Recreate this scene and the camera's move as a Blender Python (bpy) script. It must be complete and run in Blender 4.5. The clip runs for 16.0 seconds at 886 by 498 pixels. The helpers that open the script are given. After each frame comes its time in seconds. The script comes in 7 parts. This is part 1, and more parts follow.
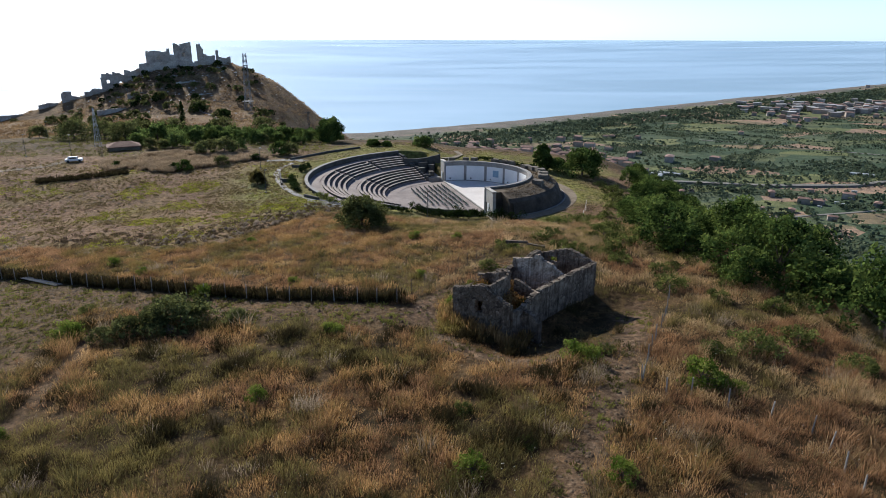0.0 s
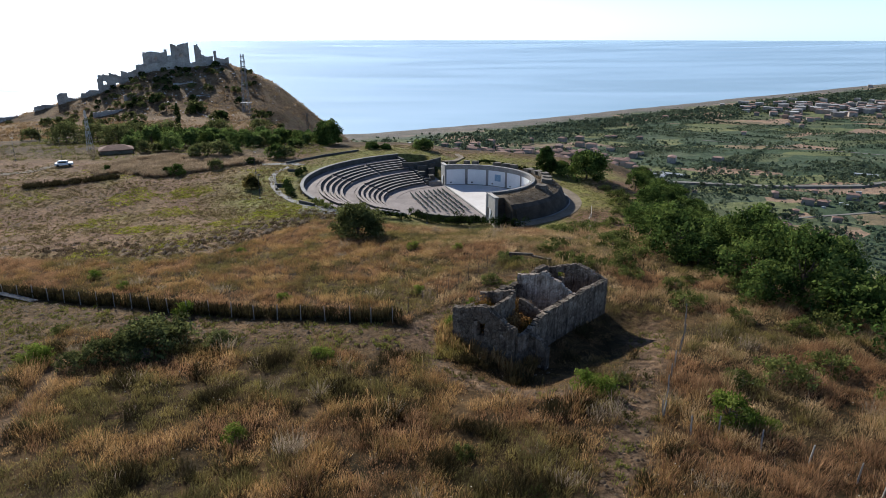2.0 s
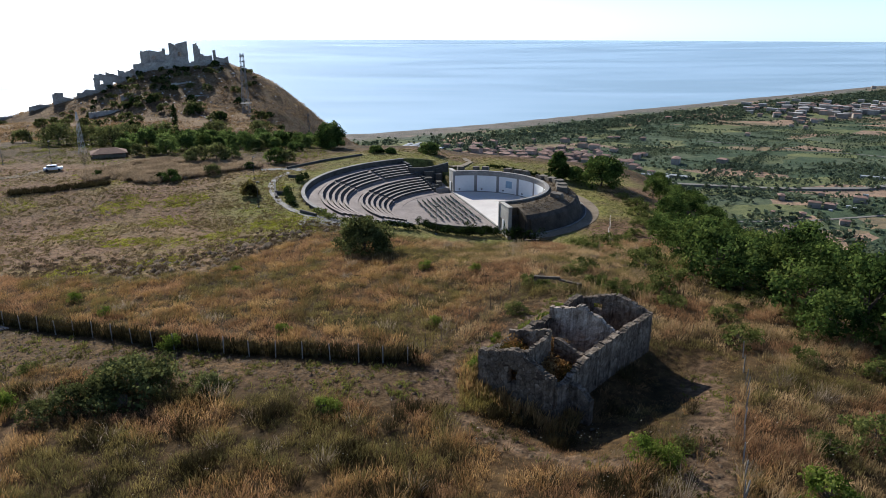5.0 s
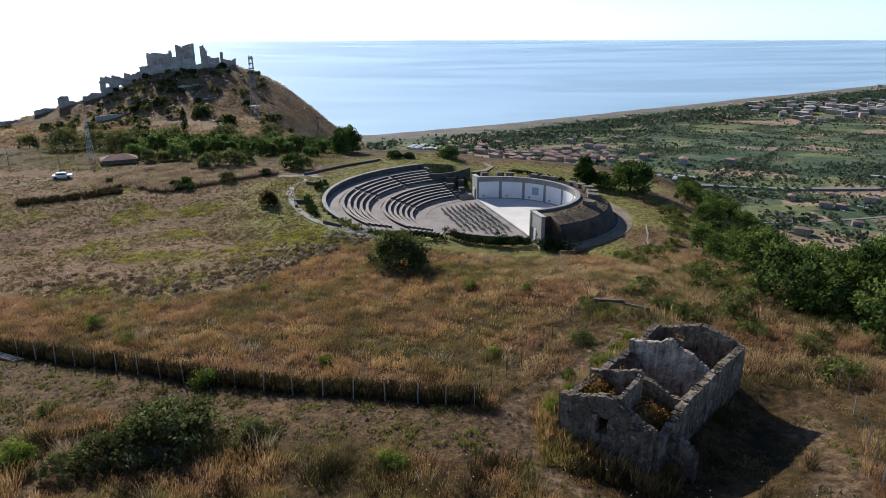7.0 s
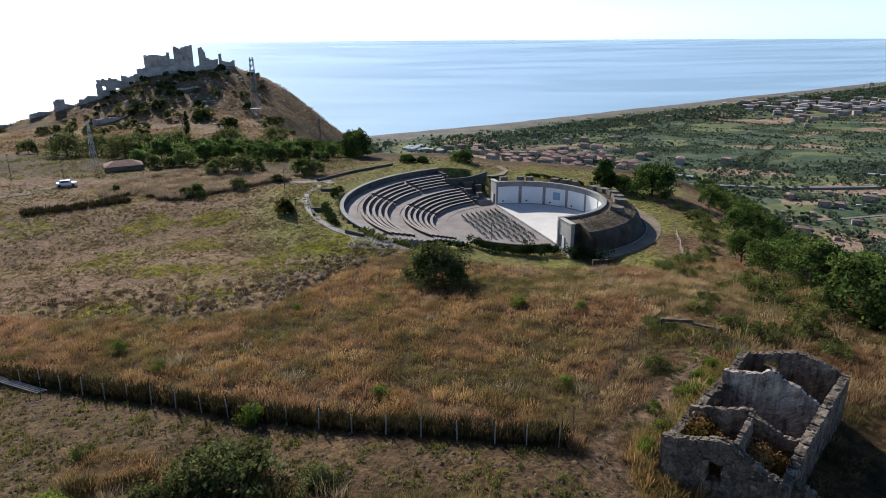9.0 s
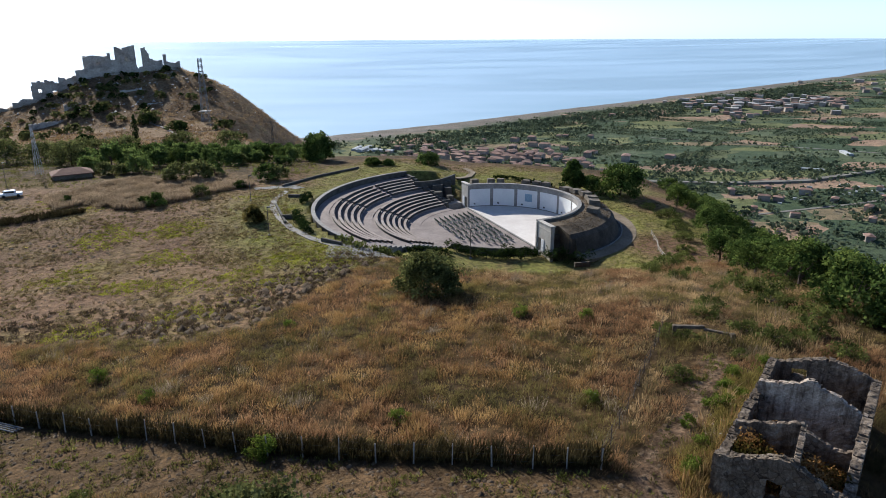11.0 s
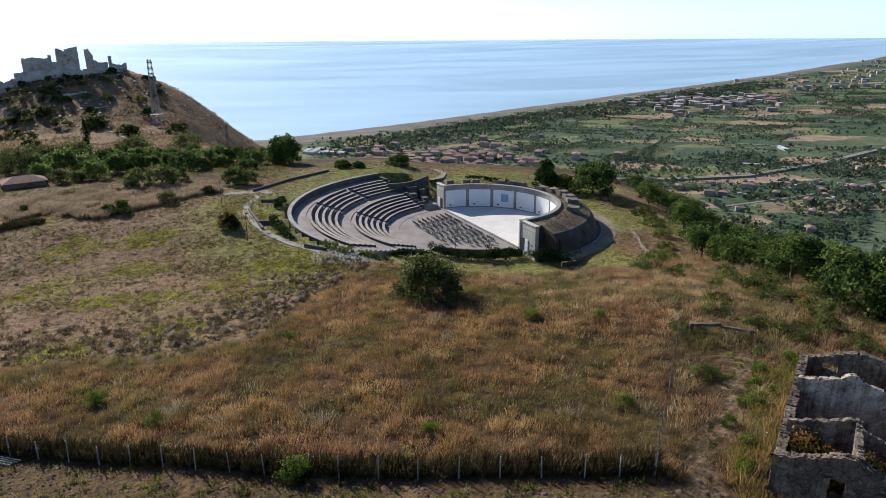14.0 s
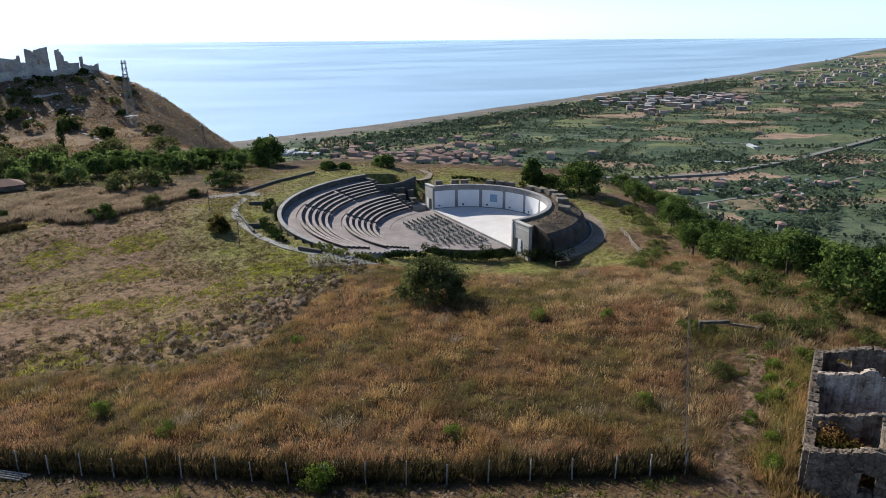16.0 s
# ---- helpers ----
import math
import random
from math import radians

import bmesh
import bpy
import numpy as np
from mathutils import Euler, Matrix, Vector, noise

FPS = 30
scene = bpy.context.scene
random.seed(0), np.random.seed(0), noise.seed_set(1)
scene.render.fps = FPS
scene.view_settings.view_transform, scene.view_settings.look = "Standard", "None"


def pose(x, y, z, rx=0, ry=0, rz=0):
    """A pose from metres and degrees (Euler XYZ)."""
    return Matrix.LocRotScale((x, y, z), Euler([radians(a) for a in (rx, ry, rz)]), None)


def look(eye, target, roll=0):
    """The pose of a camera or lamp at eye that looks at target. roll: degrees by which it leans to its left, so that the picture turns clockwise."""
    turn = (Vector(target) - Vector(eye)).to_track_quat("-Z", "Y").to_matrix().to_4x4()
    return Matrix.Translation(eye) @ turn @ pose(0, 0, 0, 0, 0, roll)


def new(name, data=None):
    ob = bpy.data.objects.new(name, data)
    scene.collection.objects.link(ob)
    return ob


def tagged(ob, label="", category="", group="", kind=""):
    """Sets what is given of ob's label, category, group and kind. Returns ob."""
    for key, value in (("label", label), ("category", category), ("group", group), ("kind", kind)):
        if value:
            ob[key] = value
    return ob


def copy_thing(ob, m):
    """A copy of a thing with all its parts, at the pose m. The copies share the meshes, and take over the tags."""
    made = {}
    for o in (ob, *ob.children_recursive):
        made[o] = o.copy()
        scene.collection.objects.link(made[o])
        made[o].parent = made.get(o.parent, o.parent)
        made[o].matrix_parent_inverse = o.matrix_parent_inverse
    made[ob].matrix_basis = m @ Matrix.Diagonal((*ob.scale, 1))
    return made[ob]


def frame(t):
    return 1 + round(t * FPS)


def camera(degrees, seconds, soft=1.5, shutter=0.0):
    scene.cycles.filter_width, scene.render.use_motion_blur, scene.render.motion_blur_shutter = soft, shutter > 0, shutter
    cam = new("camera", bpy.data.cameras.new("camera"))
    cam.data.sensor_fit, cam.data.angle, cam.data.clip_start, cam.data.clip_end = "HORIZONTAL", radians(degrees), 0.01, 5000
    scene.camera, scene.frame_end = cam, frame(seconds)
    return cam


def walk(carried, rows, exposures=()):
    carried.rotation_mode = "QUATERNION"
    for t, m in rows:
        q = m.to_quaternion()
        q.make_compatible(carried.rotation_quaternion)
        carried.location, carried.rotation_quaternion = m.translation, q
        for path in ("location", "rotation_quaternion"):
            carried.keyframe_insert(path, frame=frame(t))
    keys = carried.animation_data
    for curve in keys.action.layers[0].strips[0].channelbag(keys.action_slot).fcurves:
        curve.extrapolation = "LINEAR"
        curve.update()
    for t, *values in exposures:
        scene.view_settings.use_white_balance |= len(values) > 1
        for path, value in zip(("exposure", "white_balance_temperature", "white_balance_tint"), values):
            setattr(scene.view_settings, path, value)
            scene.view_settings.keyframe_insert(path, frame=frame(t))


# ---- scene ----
cam = camera(67.9, 16.0, soft=0.8)
PATH = [
    (0, (-0.032, -4.119, 31.708), (-0.03, -2.217, 31.089), 0.1),
    (0.5, (0.017, -2.888, 31.719), (0.018, -0.986, 31.1), 0.0),
    (1, (0.09, -1.587, 31.706), (0.09, 0.315, 31.088), -0.0),
    (1.5, (0.136, -0.326, 31.672), (0.136, 1.577, 31.055), -0.0),
    (2, (0.17, 0.97, 31.61), (0.168, 2.872, 30.992), 0.0),
    (2.5, (0.162, 2.211, 31.542), (0.158, 4.113, 30.925), 0.0),
    (3, (0.188, 3.533, 31.523), (0.18, 5.436, 30.906), 0.0),
    (3.5, (0.149, 4.879, 31.489), (0.14, 6.782, 30.872), 0.0),
    (4, (-0.077, 6.242, 31.502), (-0.084, 8.145, 30.885), 0.1),
    (4.2, (-0.338, 6.808, 31.516), (-0.341, 8.71, 30.897), 0.2),
    (6.3, (-4.543, 13.347, 31.522), (-4.551, 15.249, 30.904), -0.0),
    (6.5, (-5.064, 13.941, 31.531), (-5.074, 15.843, 30.914), -0.1),
    (7, (-6.612, 15.442, 31.608), (-6.622, 17.345, 30.99), -0.1),
    (7.5, (-8.095, 16.757, 31.664), (-8.105, 18.659, 31.046), -0.1),
    (8, (-9.634, 18.123, 31.71), (-9.643, 20.025, 31.092), -0.2),
    (8.2, (-10.152, 18.563, 31.708), (-10.163, 20.466, 31.092), -0.3),
    (10.3, (-15.838, 22.478, 31.978), (-15.734, 24.376, 31.357), -0.3),
    (10.5, (-16.314, 22.732, 31.983), (-16.192, 24.63, 31.363), -0.3),
    (11, (-17.429, 23.324, 31.98), (-17.262, 25.218, 31.361), -0.3),
    (11.5, (-18.416, 23.827, 31.911), (-18.211, 25.718, 31.294), -0.3),
    (12, (-19.429, 24.307, 31.848), (-19.197, 26.195, 31.231), -0.3),
    (12.5, (-20.34, 24.781, 31.836), (-20.085, 26.666, 31.218), -0.4),
    (13, (-21.223, 25.187, 31.811), (-20.953, 27.07, 31.193), -0.4),
    (13.5, (-22.039, 25.489, 31.79), (-21.744, 27.368, 31.172), -0.4),
    (14, (-22.909, 25.785, 31.789), (-22.594, 27.661, 31.171), -0.4),
    (14.5, (-23.702, 26.045, 31.77), (-23.369, 27.918, 31.152), -0.4),
    (15, (-24.505, 26.331, 31.778), (-24.143, 28.199, 31.16), -0.4),
    (15.5, (-25.255, 26.58, 31.784), (-24.878, 28.444, 31.166), -0.5),
    (16, (-26.061, 26.788, 31.835), (-25.67, 28.649, 31.217), -0.4),
]
walk(cam, [(t, look(e, g, r)) for t, e, g, r in PATH], [(0, 0.43, 6150, 8), (8, 0.46, 6150, 8), (16, 0.56, 6150, 8)])

# ---- light ----
SUN_AZ, SUN_EL = 119.0, 29.0   # degrees: direction towards the sun, counter-clockwise from +x, and its height
world = bpy.data.worlds.new("sky")
scene.world = world
world.use_nodes = True
wn = world.node_tree.nodes
wl = world.node_tree.links
sky = wn.new("ShaderNodeTexSky")
sky.sky_type = "NISHITA"
sky.sun_disc = False
sky.sun_elevation = radians(SUN_EL)
sky.sun_rotation = radians(90 - SUN_AZ)
sky.altitude = 150
sky.air_density = 1.0
sky.dust_density = 1.0
sky.ozone_density = 4.0
wn["Background"].inputs["Strength"].default_value = 0.07
cool = wn.new("ShaderNodeMix")
cool.data_type, cool.blend_type = "RGBA", "MULTIPLY"
cin = [s for s in cool.inputs if s.enabled]
cin[0].default_value = 1.0
wl.new(sky.outputs[0], cin[1])
cin[2].default_value = (0.93, 1.0, 1.16, 1)
# sea haze: the sky whitens towards the horizon
tco = wn.new("ShaderNodeTexCoord")
sxyz = wn.new("ShaderNodeSeparateXYZ")
wl.new(tco.outputs["Generated"], sxyz.inputs[0])
ab = wn.new("ShaderNodeMath")
ab.operation = "ABSOLUTE"
wl.new(sxyz.outputs[2], ab.inputs[0])
fall = wn.new("ShaderNodeMath")
fall.operation = "MULTIPLY"
fall.inputs[1].default_value = -6.5
wl.new(ab.outputs[0], fall.inputs[0])
ex = wn.new("ShaderNodeMath")
ex.operation = "EXPONENT"
wl.new(fall.outputs[0], ex.inputs[0])
haze = wn.new("ShaderNodeMix")
haze.data_type, haze.blend_type = "RGBA", "ADD"
hin = [s for s in haze.inputs if s.enabled]
wl.new(ex.outputs[0], hin[0])
wl.new([s for s in cool.outputs if s.enabled][0], hin[1])
hin[2].default_value = (5.6, 7.4, 9.5, 1)
wl.new([s for s in haze.outputs if s.enabled][0], wn["Background"].inputs["Color"])
sun_data = bpy.data.lights.new("sun", "SUN")
sun_data.energy = 5.0
sun_data.angle = radians(0.6)
sun_data.color = (1.0, 0.93, 0.82)
sun = new("sun", sun_data)
sv = Vector((math.cos(radians(SUN_AZ)) * math.cos(radians(SUN_EL)), math.sin(radians(SUN_AZ)) * math.cos(radians(SUN_EL)), math.sin(radians(SUN_EL))))
sun.matrix_world = look(sv * 300, (0, 0, 0))
scene.view_settings.exposure = 0.0

# ---- materials ----


def mat(name, colors, scale=1.0, rough=0.9, bump=0.3, bump_scale=None, fine=None, metal=0.0, per_object=0.0, per_island=0.0, spec=0.3, vary=(0.72, 1.25)):
    """A surface whose colour wanders between the given colours at two scales, with fine relief. scale: patch size in 1/metres."""
    m = bpy.data.materials.new(name)
    m.use_nodes = True
    n, l = m.node_tree.nodes, m.node_tree.links
    b = n["Principled BSDF"]
    b.inputs["Roughness"].default_value = rough
    b.inputs["Metallic"].default_value = metal
    b.inputs["Specular IOR Level"].default_value = spec
    co = n.new("ShaderNodeTexCoord")
    geo = n.new("ShaderNodeNewGeometry")
    big = n.new("ShaderNodeTexNoise")
    big.inputs["Scale"].default_value = scale
    big.inputs["Detail"].default_value = 6
    big.inputs["Roughness"].default_value = 0.65
    l.new(geo.outputs["Position"], big.inputs["Vector"])
    ramp = n.new("ShaderNodeValToRGB")
    el = ramp.color_ramp.elements
    while len(el) < len(colors):
        el.new(0.5)
    for i, c in enumerate(colors):
        el[i].position = 0.3 + 0.4 * i / max(1, len(colors) - 1)
        el[i].color = (*c, 1)
    l.new(big.outputs["Fac"], ramp.inputs["Fac"])
    sm = n.new("ShaderNodeTexNoise")
    sm.inputs["Scale"].default_value = fine or scale * 9
    sm.inputs["Detail"].default_value = 5
    sm.inputs["Roughness"].default_value = 0.7
    l.new(geo.outputs["Position"], sm.inputs["Vector"])
    mr = n.new("ShaderNodeMapRange")
    mr.inputs["From Min"].default_value, mr.inputs["From Max"].default_value = 0.3, 0.7
    mr.inputs["To Min"].default_value, mr.inputs["To Max"].default_value = vary
    l.new(sm.outputs["Fac"], mr.inputs["Value"])
    hsv = n.new("ShaderNodeHueSaturation")
    l.new(ramp.outputs["Color"], hsv.inputs["Color"])
    val = mr.outputs["Result"]
    for amount, source in ((per_object, "object"), (per_island, "island")):
        if amount:
            src = n.new("ShaderNodeObjectInfo").outputs["Random"] if source == "object" else geo.outputs["Random Per Island"]
            r = n.new("ShaderNodeMapRange")
            r.inputs["To Min"].default_value, r.inputs["To Max"].default_value = 1 - amount, 1 + amount
            l.new(src, r.inputs["Value"])
            mu = n.new("ShaderNodeMath")
            mu.operation = "MULTIPLY"
            l.new(val, mu.inputs[0])
            l.new(r.outputs["Result"], mu.inputs[1])
            val = mu.outputs["Value"]
    l.new(val, hsv.inputs["Value"])
    l.new(hsv.outputs["Color"], b.inputs["Base Color"])
    if bump:
        bn = n.new("ShaderNodeTexNoise")
        bn.inputs["Scale"].default_value = bump_scale or (fine or scale * 9)
        bn.inputs["Detail"].default_value = 4
        l.new(geo.outputs["Position"], bn.inputs["Vector"])
        bu = n.new("ShaderNodeBump")
        bu.inputs["Strength"].default_value = bump
        bu.inputs["Distance"].default_value = 0.1
        l.new(bn.outputs["Fac"], bu.inputs["Height"])
        l.new(bu.outputs["Normal"], b.inputs["Normal"])
    return m


M_CONC = mat("grey_concrete", [(0.16, 0.15, 0.14), (0.235, 0.22, 0.205), (0.29, 0.275, 0.255)], 0.25, 0.9, 0.2, 8)
M_PAVE = mat("paving", [(0.168, 0.137, 0.126), (0.233, 0.193, 0.177), (0.288, 0.243, 0.224)], 0.25, 0.9, 0.3, 6, fine=3.0, vary=(0.75, 1.18))
M_STAGE = mat("stage_floor", [(0.54, 0.49, 0.455), (0.64, 0.60, 0.56)], 0.3, 0.75, 0.03, vary=(0.93, 1.05))
M_WHITE = mat("white_render", [(0.66, 0.66, 0.65), (0.76, 0.76, 0.75)], 0.3, 0.8, 0.02, vary=(0.95, 1.04))
M_RUBBLE = mat("rubble_masonry", [(0.044, 0.033, 0.023), (0.110, 0.084, 0.060), (0.216, 0.172, 0.128)], 1.6, 0.95, 1.0, 5, fine=7.0, vary=(0.45, 1.5))
M_CASTLE = mat("castle_stone", [(0.225, 0.196, 0.168), (0.390, 0.350, 0.308), (0.500, 0.456, 0.402)], 0.25, 0.95, 0.6, 2)


def masonry(name, stones, plaster, cover, cell=2.6):
    """Rubble walling: stones of many shades in recessed joints, under patches of streaked plaster. cover: the share that is still plastered."""
    m = bpy.data.materials.new(name)
    m.use_nodes = True
    n, l = m.node_tree.nodes, m.node_tree.links
    b = n["Principled BSDF"]
    b.inputs["Roughness"].default_value = 0.95
    b.inputs["Specular IOR Level"].default_value = 0.2
    pos = n.new("ShaderNodeNewGeometry").outputs["Position"]

    def ramp(fac, stops):
        r = n.new("ShaderNodeValToRGB")
        el = r.color_ramp.elements
        while len(el) < len(stops):
            el.new(0.5)
        for e, (p, c) in zip(el, stops):
            e.position, e.color = p, (*c, 1)
        l.new(fac, r.inputs["Fac"])
        return r.outputs["Color"]

    def tex(scale, detail=6, rough=0.65, stretch=None):
        t = n.new("ShaderNodeTexNoise")
        t.inputs["Scale"].default_value, t.inputs["Detail"].default_value, t.inputs["Roughness"].default_value = scale, detail, rough
        v = pos
        if stretch:
            mp = n.new("ShaderNodeMapping")
            mp.inputs["Scale"].default_value = stretch
            l.new(pos, mp.inputs["Vector"])
            v = mp.outputs[0]
        l.new(v, t.inputs["Vector"])
        return t.outputs["Fac"]

    def times(a, c):
        mm = n.new("ShaderNodeMix")
        mm.data_type, mm.blend_type = "RGBA", "MULTIPLY"
        ins = [q for q in mm.inputs if q.enabled]
        ins[0].default_value = 1.0
        l.new(a, ins[1])
        l.new(c, ins[2])
        return [q for q in mm.outputs if q.enabled][0]

    cells = n.new("ShaderNodeTexVoronoi")
    cells.inputs["Scale"].default_value = cell
    l.new(pos, cells.inputs["Vector"])
    sep = n.new("ShaderNodeSeparateColor")
    l.new(cells.outputs["Color"], sep.inputs[0])
    edge = n.new("ShaderNodeTexVoronoi")
    edge.feature = "DISTANCE_TO_EDGE"
    edge.inputs["Scale"].default_value = cell
    l.new(pos, edge.inputs["Vector"])
    stone = ramp(sep.outputs[0], [(i / (len(stones) - 1), c) for i, c in enumerate(stones)])
    stone = times(stone, ramp(edge.outputs["Distance"], [(0.0, (0.45, 0.42, 0.40)), (0.09, (1, 1, 1))]))
    coat = ramp(tex(1.1), [(0.34, plaster[0]), (0.5, plaster[1]), (0.66, plaster[2])])
    coat = times(coat, ramp(tex(1.0, 5, 0.6, (2.6, 2.6, 0.3)), [(0.36, (0.42, 0.39, 0.37)), (0.52, (1, 1, 1))]))
    mask = ramp(tex(0.75, 9, 0.6), [(0.62 - 0.3 * cover - 0.03, (0, 0, 0)), (0.62 - 0.3 * cover + 0.03, (1, 1, 1))])
    mm = n.new("ShaderNodeMix")
    mm.data_type = "RGBA"
    ins = [q for q in mm.inputs if q.enabled]
    l.new(mask, ins[0])
    l.new(stone, ins[1])
    l.new(coat, ins[2])
    col = times([q for q in mm.outputs if q.enabled][0], ramp(tex(9.0, 5, 0.7), [(0.32, (0.62, 0.6, 0.58)), (0.68, (1.25, 1.22, 1.2))]))
    l.new(col, b.inputs["Base Color"])
    bu = n.new("ShaderNodeBump")
    bu.inputs["Strength"].default_value, bu.inputs["Distance"].default_value = 0.8, 0.12
    l.new(edge.outputs["Distance"], bu.inputs["Height"])
    b2 = n.new("ShaderNodeBump")
    b2.inputs["Strength"].default_value, b2.inputs["Distance"].default_value = 0.6, 0.06
    l.new(tex(7.0), b2.inputs["Height"])
    l.new(bu.outputs["Normal"], b2.inputs["Normal"])
    l.new(b2.outputs["Normal"], b.inputs["Normal"])
    return m


M_FRONT = masonry("rubble_with_plaster_remains", [(0.060, 0.045, 0.033), (0.135, 0.105, 0.078), (0.10, 0.082, 0.066), (0.235, 0.19, 0.145)], [(0.07, 0.055, 0.042), (0.15, 0.12, 0.092), (0.24, 0.20, 0.158)], 0.45)
M_PLASTER = masonry("old_plaster", [(0.10, 0.078, 0.058), (0.20, 0.16, 0.125), (0.15, 0.122, 0.098), (0.32, 0.265, 0.21)], [(0.16, 0.125, 0.098), (0.36, 0.30, 0.245), (0.54, 0.465, 0.39)], 0.75)
M_STAINED = masonry("stained_plaster", [(0.065, 0.050, 0.038), (0.14, 0.11, 0.084), (0.105, 0.086, 0.07), (0.25, 0.205, 0.16)], [(0.08, 0.062, 0.048), (0.17, 0.136, 0.105), (0.30, 0.25, 0.20)], 0.62)

# ---- ground ----
EYE0 = np.array((-13.0, 12.0, 32.0))
SEA = -140.0
TC = (4.8, 148.7)                      # the middle of the theatre
AX = math.radians(16.1)                # the stage looks away along this direction
R_OUT = 36.5


def smooth(a, b, v):
    t = np.clip((np.asarray(v, float) - a) / (b - a), 0, 1)
    return t * t * (3 - 2 * t)


def drawn_in(x, y, z):
    """Past 1.2 km the land and sea are drawn in along the line of sight, with the earth's curve, so that the horizon closes at 4.7 km."""
    dx, dy = x - EYE0[0], y - EYE0[1]
    d = np.hypot(dx, dy) + 1e-9
    zz = z - d * d / (2 * 6.37e6 * 1.15)
    e = np.maximum(d - 1200, 0)
    k = np.where(d < 1200, 1.0, (1200 + 3500 * e / (e + 3500)) / d)
    return EYE0[0] + dx * k, EYE0[1] + dy * k, EYE0[2] + (zz - EYE0[2]) * k


def wave(x, y, f, s):
    """Gentle undulation."""
    return (np.sin(x * f + 1.3 * s + 1.7 * np.sin(y * f * 0.6 + s)) + np.sin(y * f * 1.1 + 2.1 * s + 1.3 * np.sin(x * f * 0.7 - s))) * 0.5


def shore(x):
    return np.interp(x, (-4000, -140, -36, 75, 133, 203, 269, 354, 428, 536, 701, 824, 1032, 1360, 1855, 2641, 3394, 4411, 9000), (355, 1210, 1274, 1344, 1381, 1437, 1486, 1548, 1612, 1686, 1807, 1912, 2055, 2302, 2670, 3340, 3935, 4866, 8900))


def hill_top(s):
    return np.interp(s, (-420, -190, -111, -92, -60, -45, -30, -20, 0, 22, 35, 48, 55, 64, 74, 83, 103, 190, 420), (-72, -39, -18, -11, -2, 1.5, 8, 14, 16, 16.8, 11.8, 5.4, 0.2, -7.4, -16.6, -24.0, -39, -100, -260))


def near_line(x, y, pts):
    """How far each place lies from a line of points."""
    best = np.full(np.shape(x), 1e9)
    for (ax, ay), (bx, by) in zip(pts, pts[1:]):
        ux, uy = bx - ax, by - ay
        t = np.clip(((x - ax) * ux + (y - ay) * uy) / (ux * ux + uy * uy), 0, 1)
        best = np.minimum(best, np.hypot(x - ax - t * ux, y - ay - t * uy))
    return best


def land(x, y):
    x, y = np.asarray(x, float), np.asarray(y, float)
    # the grassy spur
    rate = 0.07 + 0.15 * smooth(-25, 12, x)
    sl = np.where(y < 56, -0.03 * (np.maximum(y, 0) - 56), np.where(y < 85, -0.055 * (y - 56), -1.6 - rate * (np.minimum(y, 122) - 85)))
    xe = 0.062 * (np.minimum(x, 12) + 4) - 0.06 * np.maximum(x - 12, 0) + 0.03 * np.maximum(-60 - x, 0)
    z = 6.0 + sl + xe + 0.12 * wave(x, y, 0.21, 1.0) + 0.08 * wave(x, y, 0.55, 2.0)
    z = z - 0.95 * np.exp(-near_line(x, y, [(0.5, 52.0), (4.5, 48.0), (9.5, 50.5), (17.0, 57.5)]) ** 2 / 14.0)
    z = z - 0.95 * np.exp(-near_line(x, y, [(8.5, 48.3), (11.5, 49.8), (19.0, 57.3)]) ** 2 / 20.0)
    back = smooth(120, 150, y) * smooth(8, -20, x)
    z = z * (1 - back) + (0.3 + 0.012 * (x + 30) * (x > -30)) * back
    far = smooth(185, 260, y)
    z = z * (1 - far) + far * (-5.0 - 6.0 * smooth(-120, -240, x) + 0.5 * wave(x, y, 0.05, 0.3))
    # the edge of the spur, falling to the plain
    xr = np.interp(y, (-200, 60, 100, 140, 175, 400), (34, 33, 33, 38, 44, 60))
    yf = np.interp(x, (-600, -230, -110, -45, 60), (250, 320, 360, 222, 196))
    dr, df = x - xr, y - yf
    d = np.maximum(np.maximum(dr, df), 0.0)
    d = np.where((dr > 0) & (df > 0), np.hypot(dr, df), d)
    z = z - 0.9 * (np.sqrt(d * d + 26.0 ** 2) - 26.0)
    # the castle hill
    hx, hy = -146.0, 384.0
    ca, sa = 0.934, 0.356
    s = (x - hx) * ca + (y - hy) * sa
    q = -(x - hx) * sa + (y - hy) * ca
    top = hill_top(s)
    hz = top - np.where(q < 0, 0.36 * (np.sqrt(q * q + 9.0 ** 2) - 9.0), 0.55 * (np.sqrt(q * q + 20.0 ** 2) - 20.0))
    hz = hz + 0.9 * wave(x, y, 0.09, 3.0) * smooth(5, 40, np.abs(q)) + 0.4 * wave(x, y, 0.3, 4.0) * smooth(5, 30, np.abs(q))
    kk = 3.0
    z = np.maximum(z, hz) + kk * np.exp(-np.abs(z - hz) / kk) * 0.35
    # the plain and the beach
    inland = shore(x) - y
    plain = SEA + np.interp(inland, (-400, -20, 0, 60, 900, 1500), (-14, -1.0, 0.3, 3.0, 7.0, 16.0))
    z = np.maximum(z, plain)
    return z


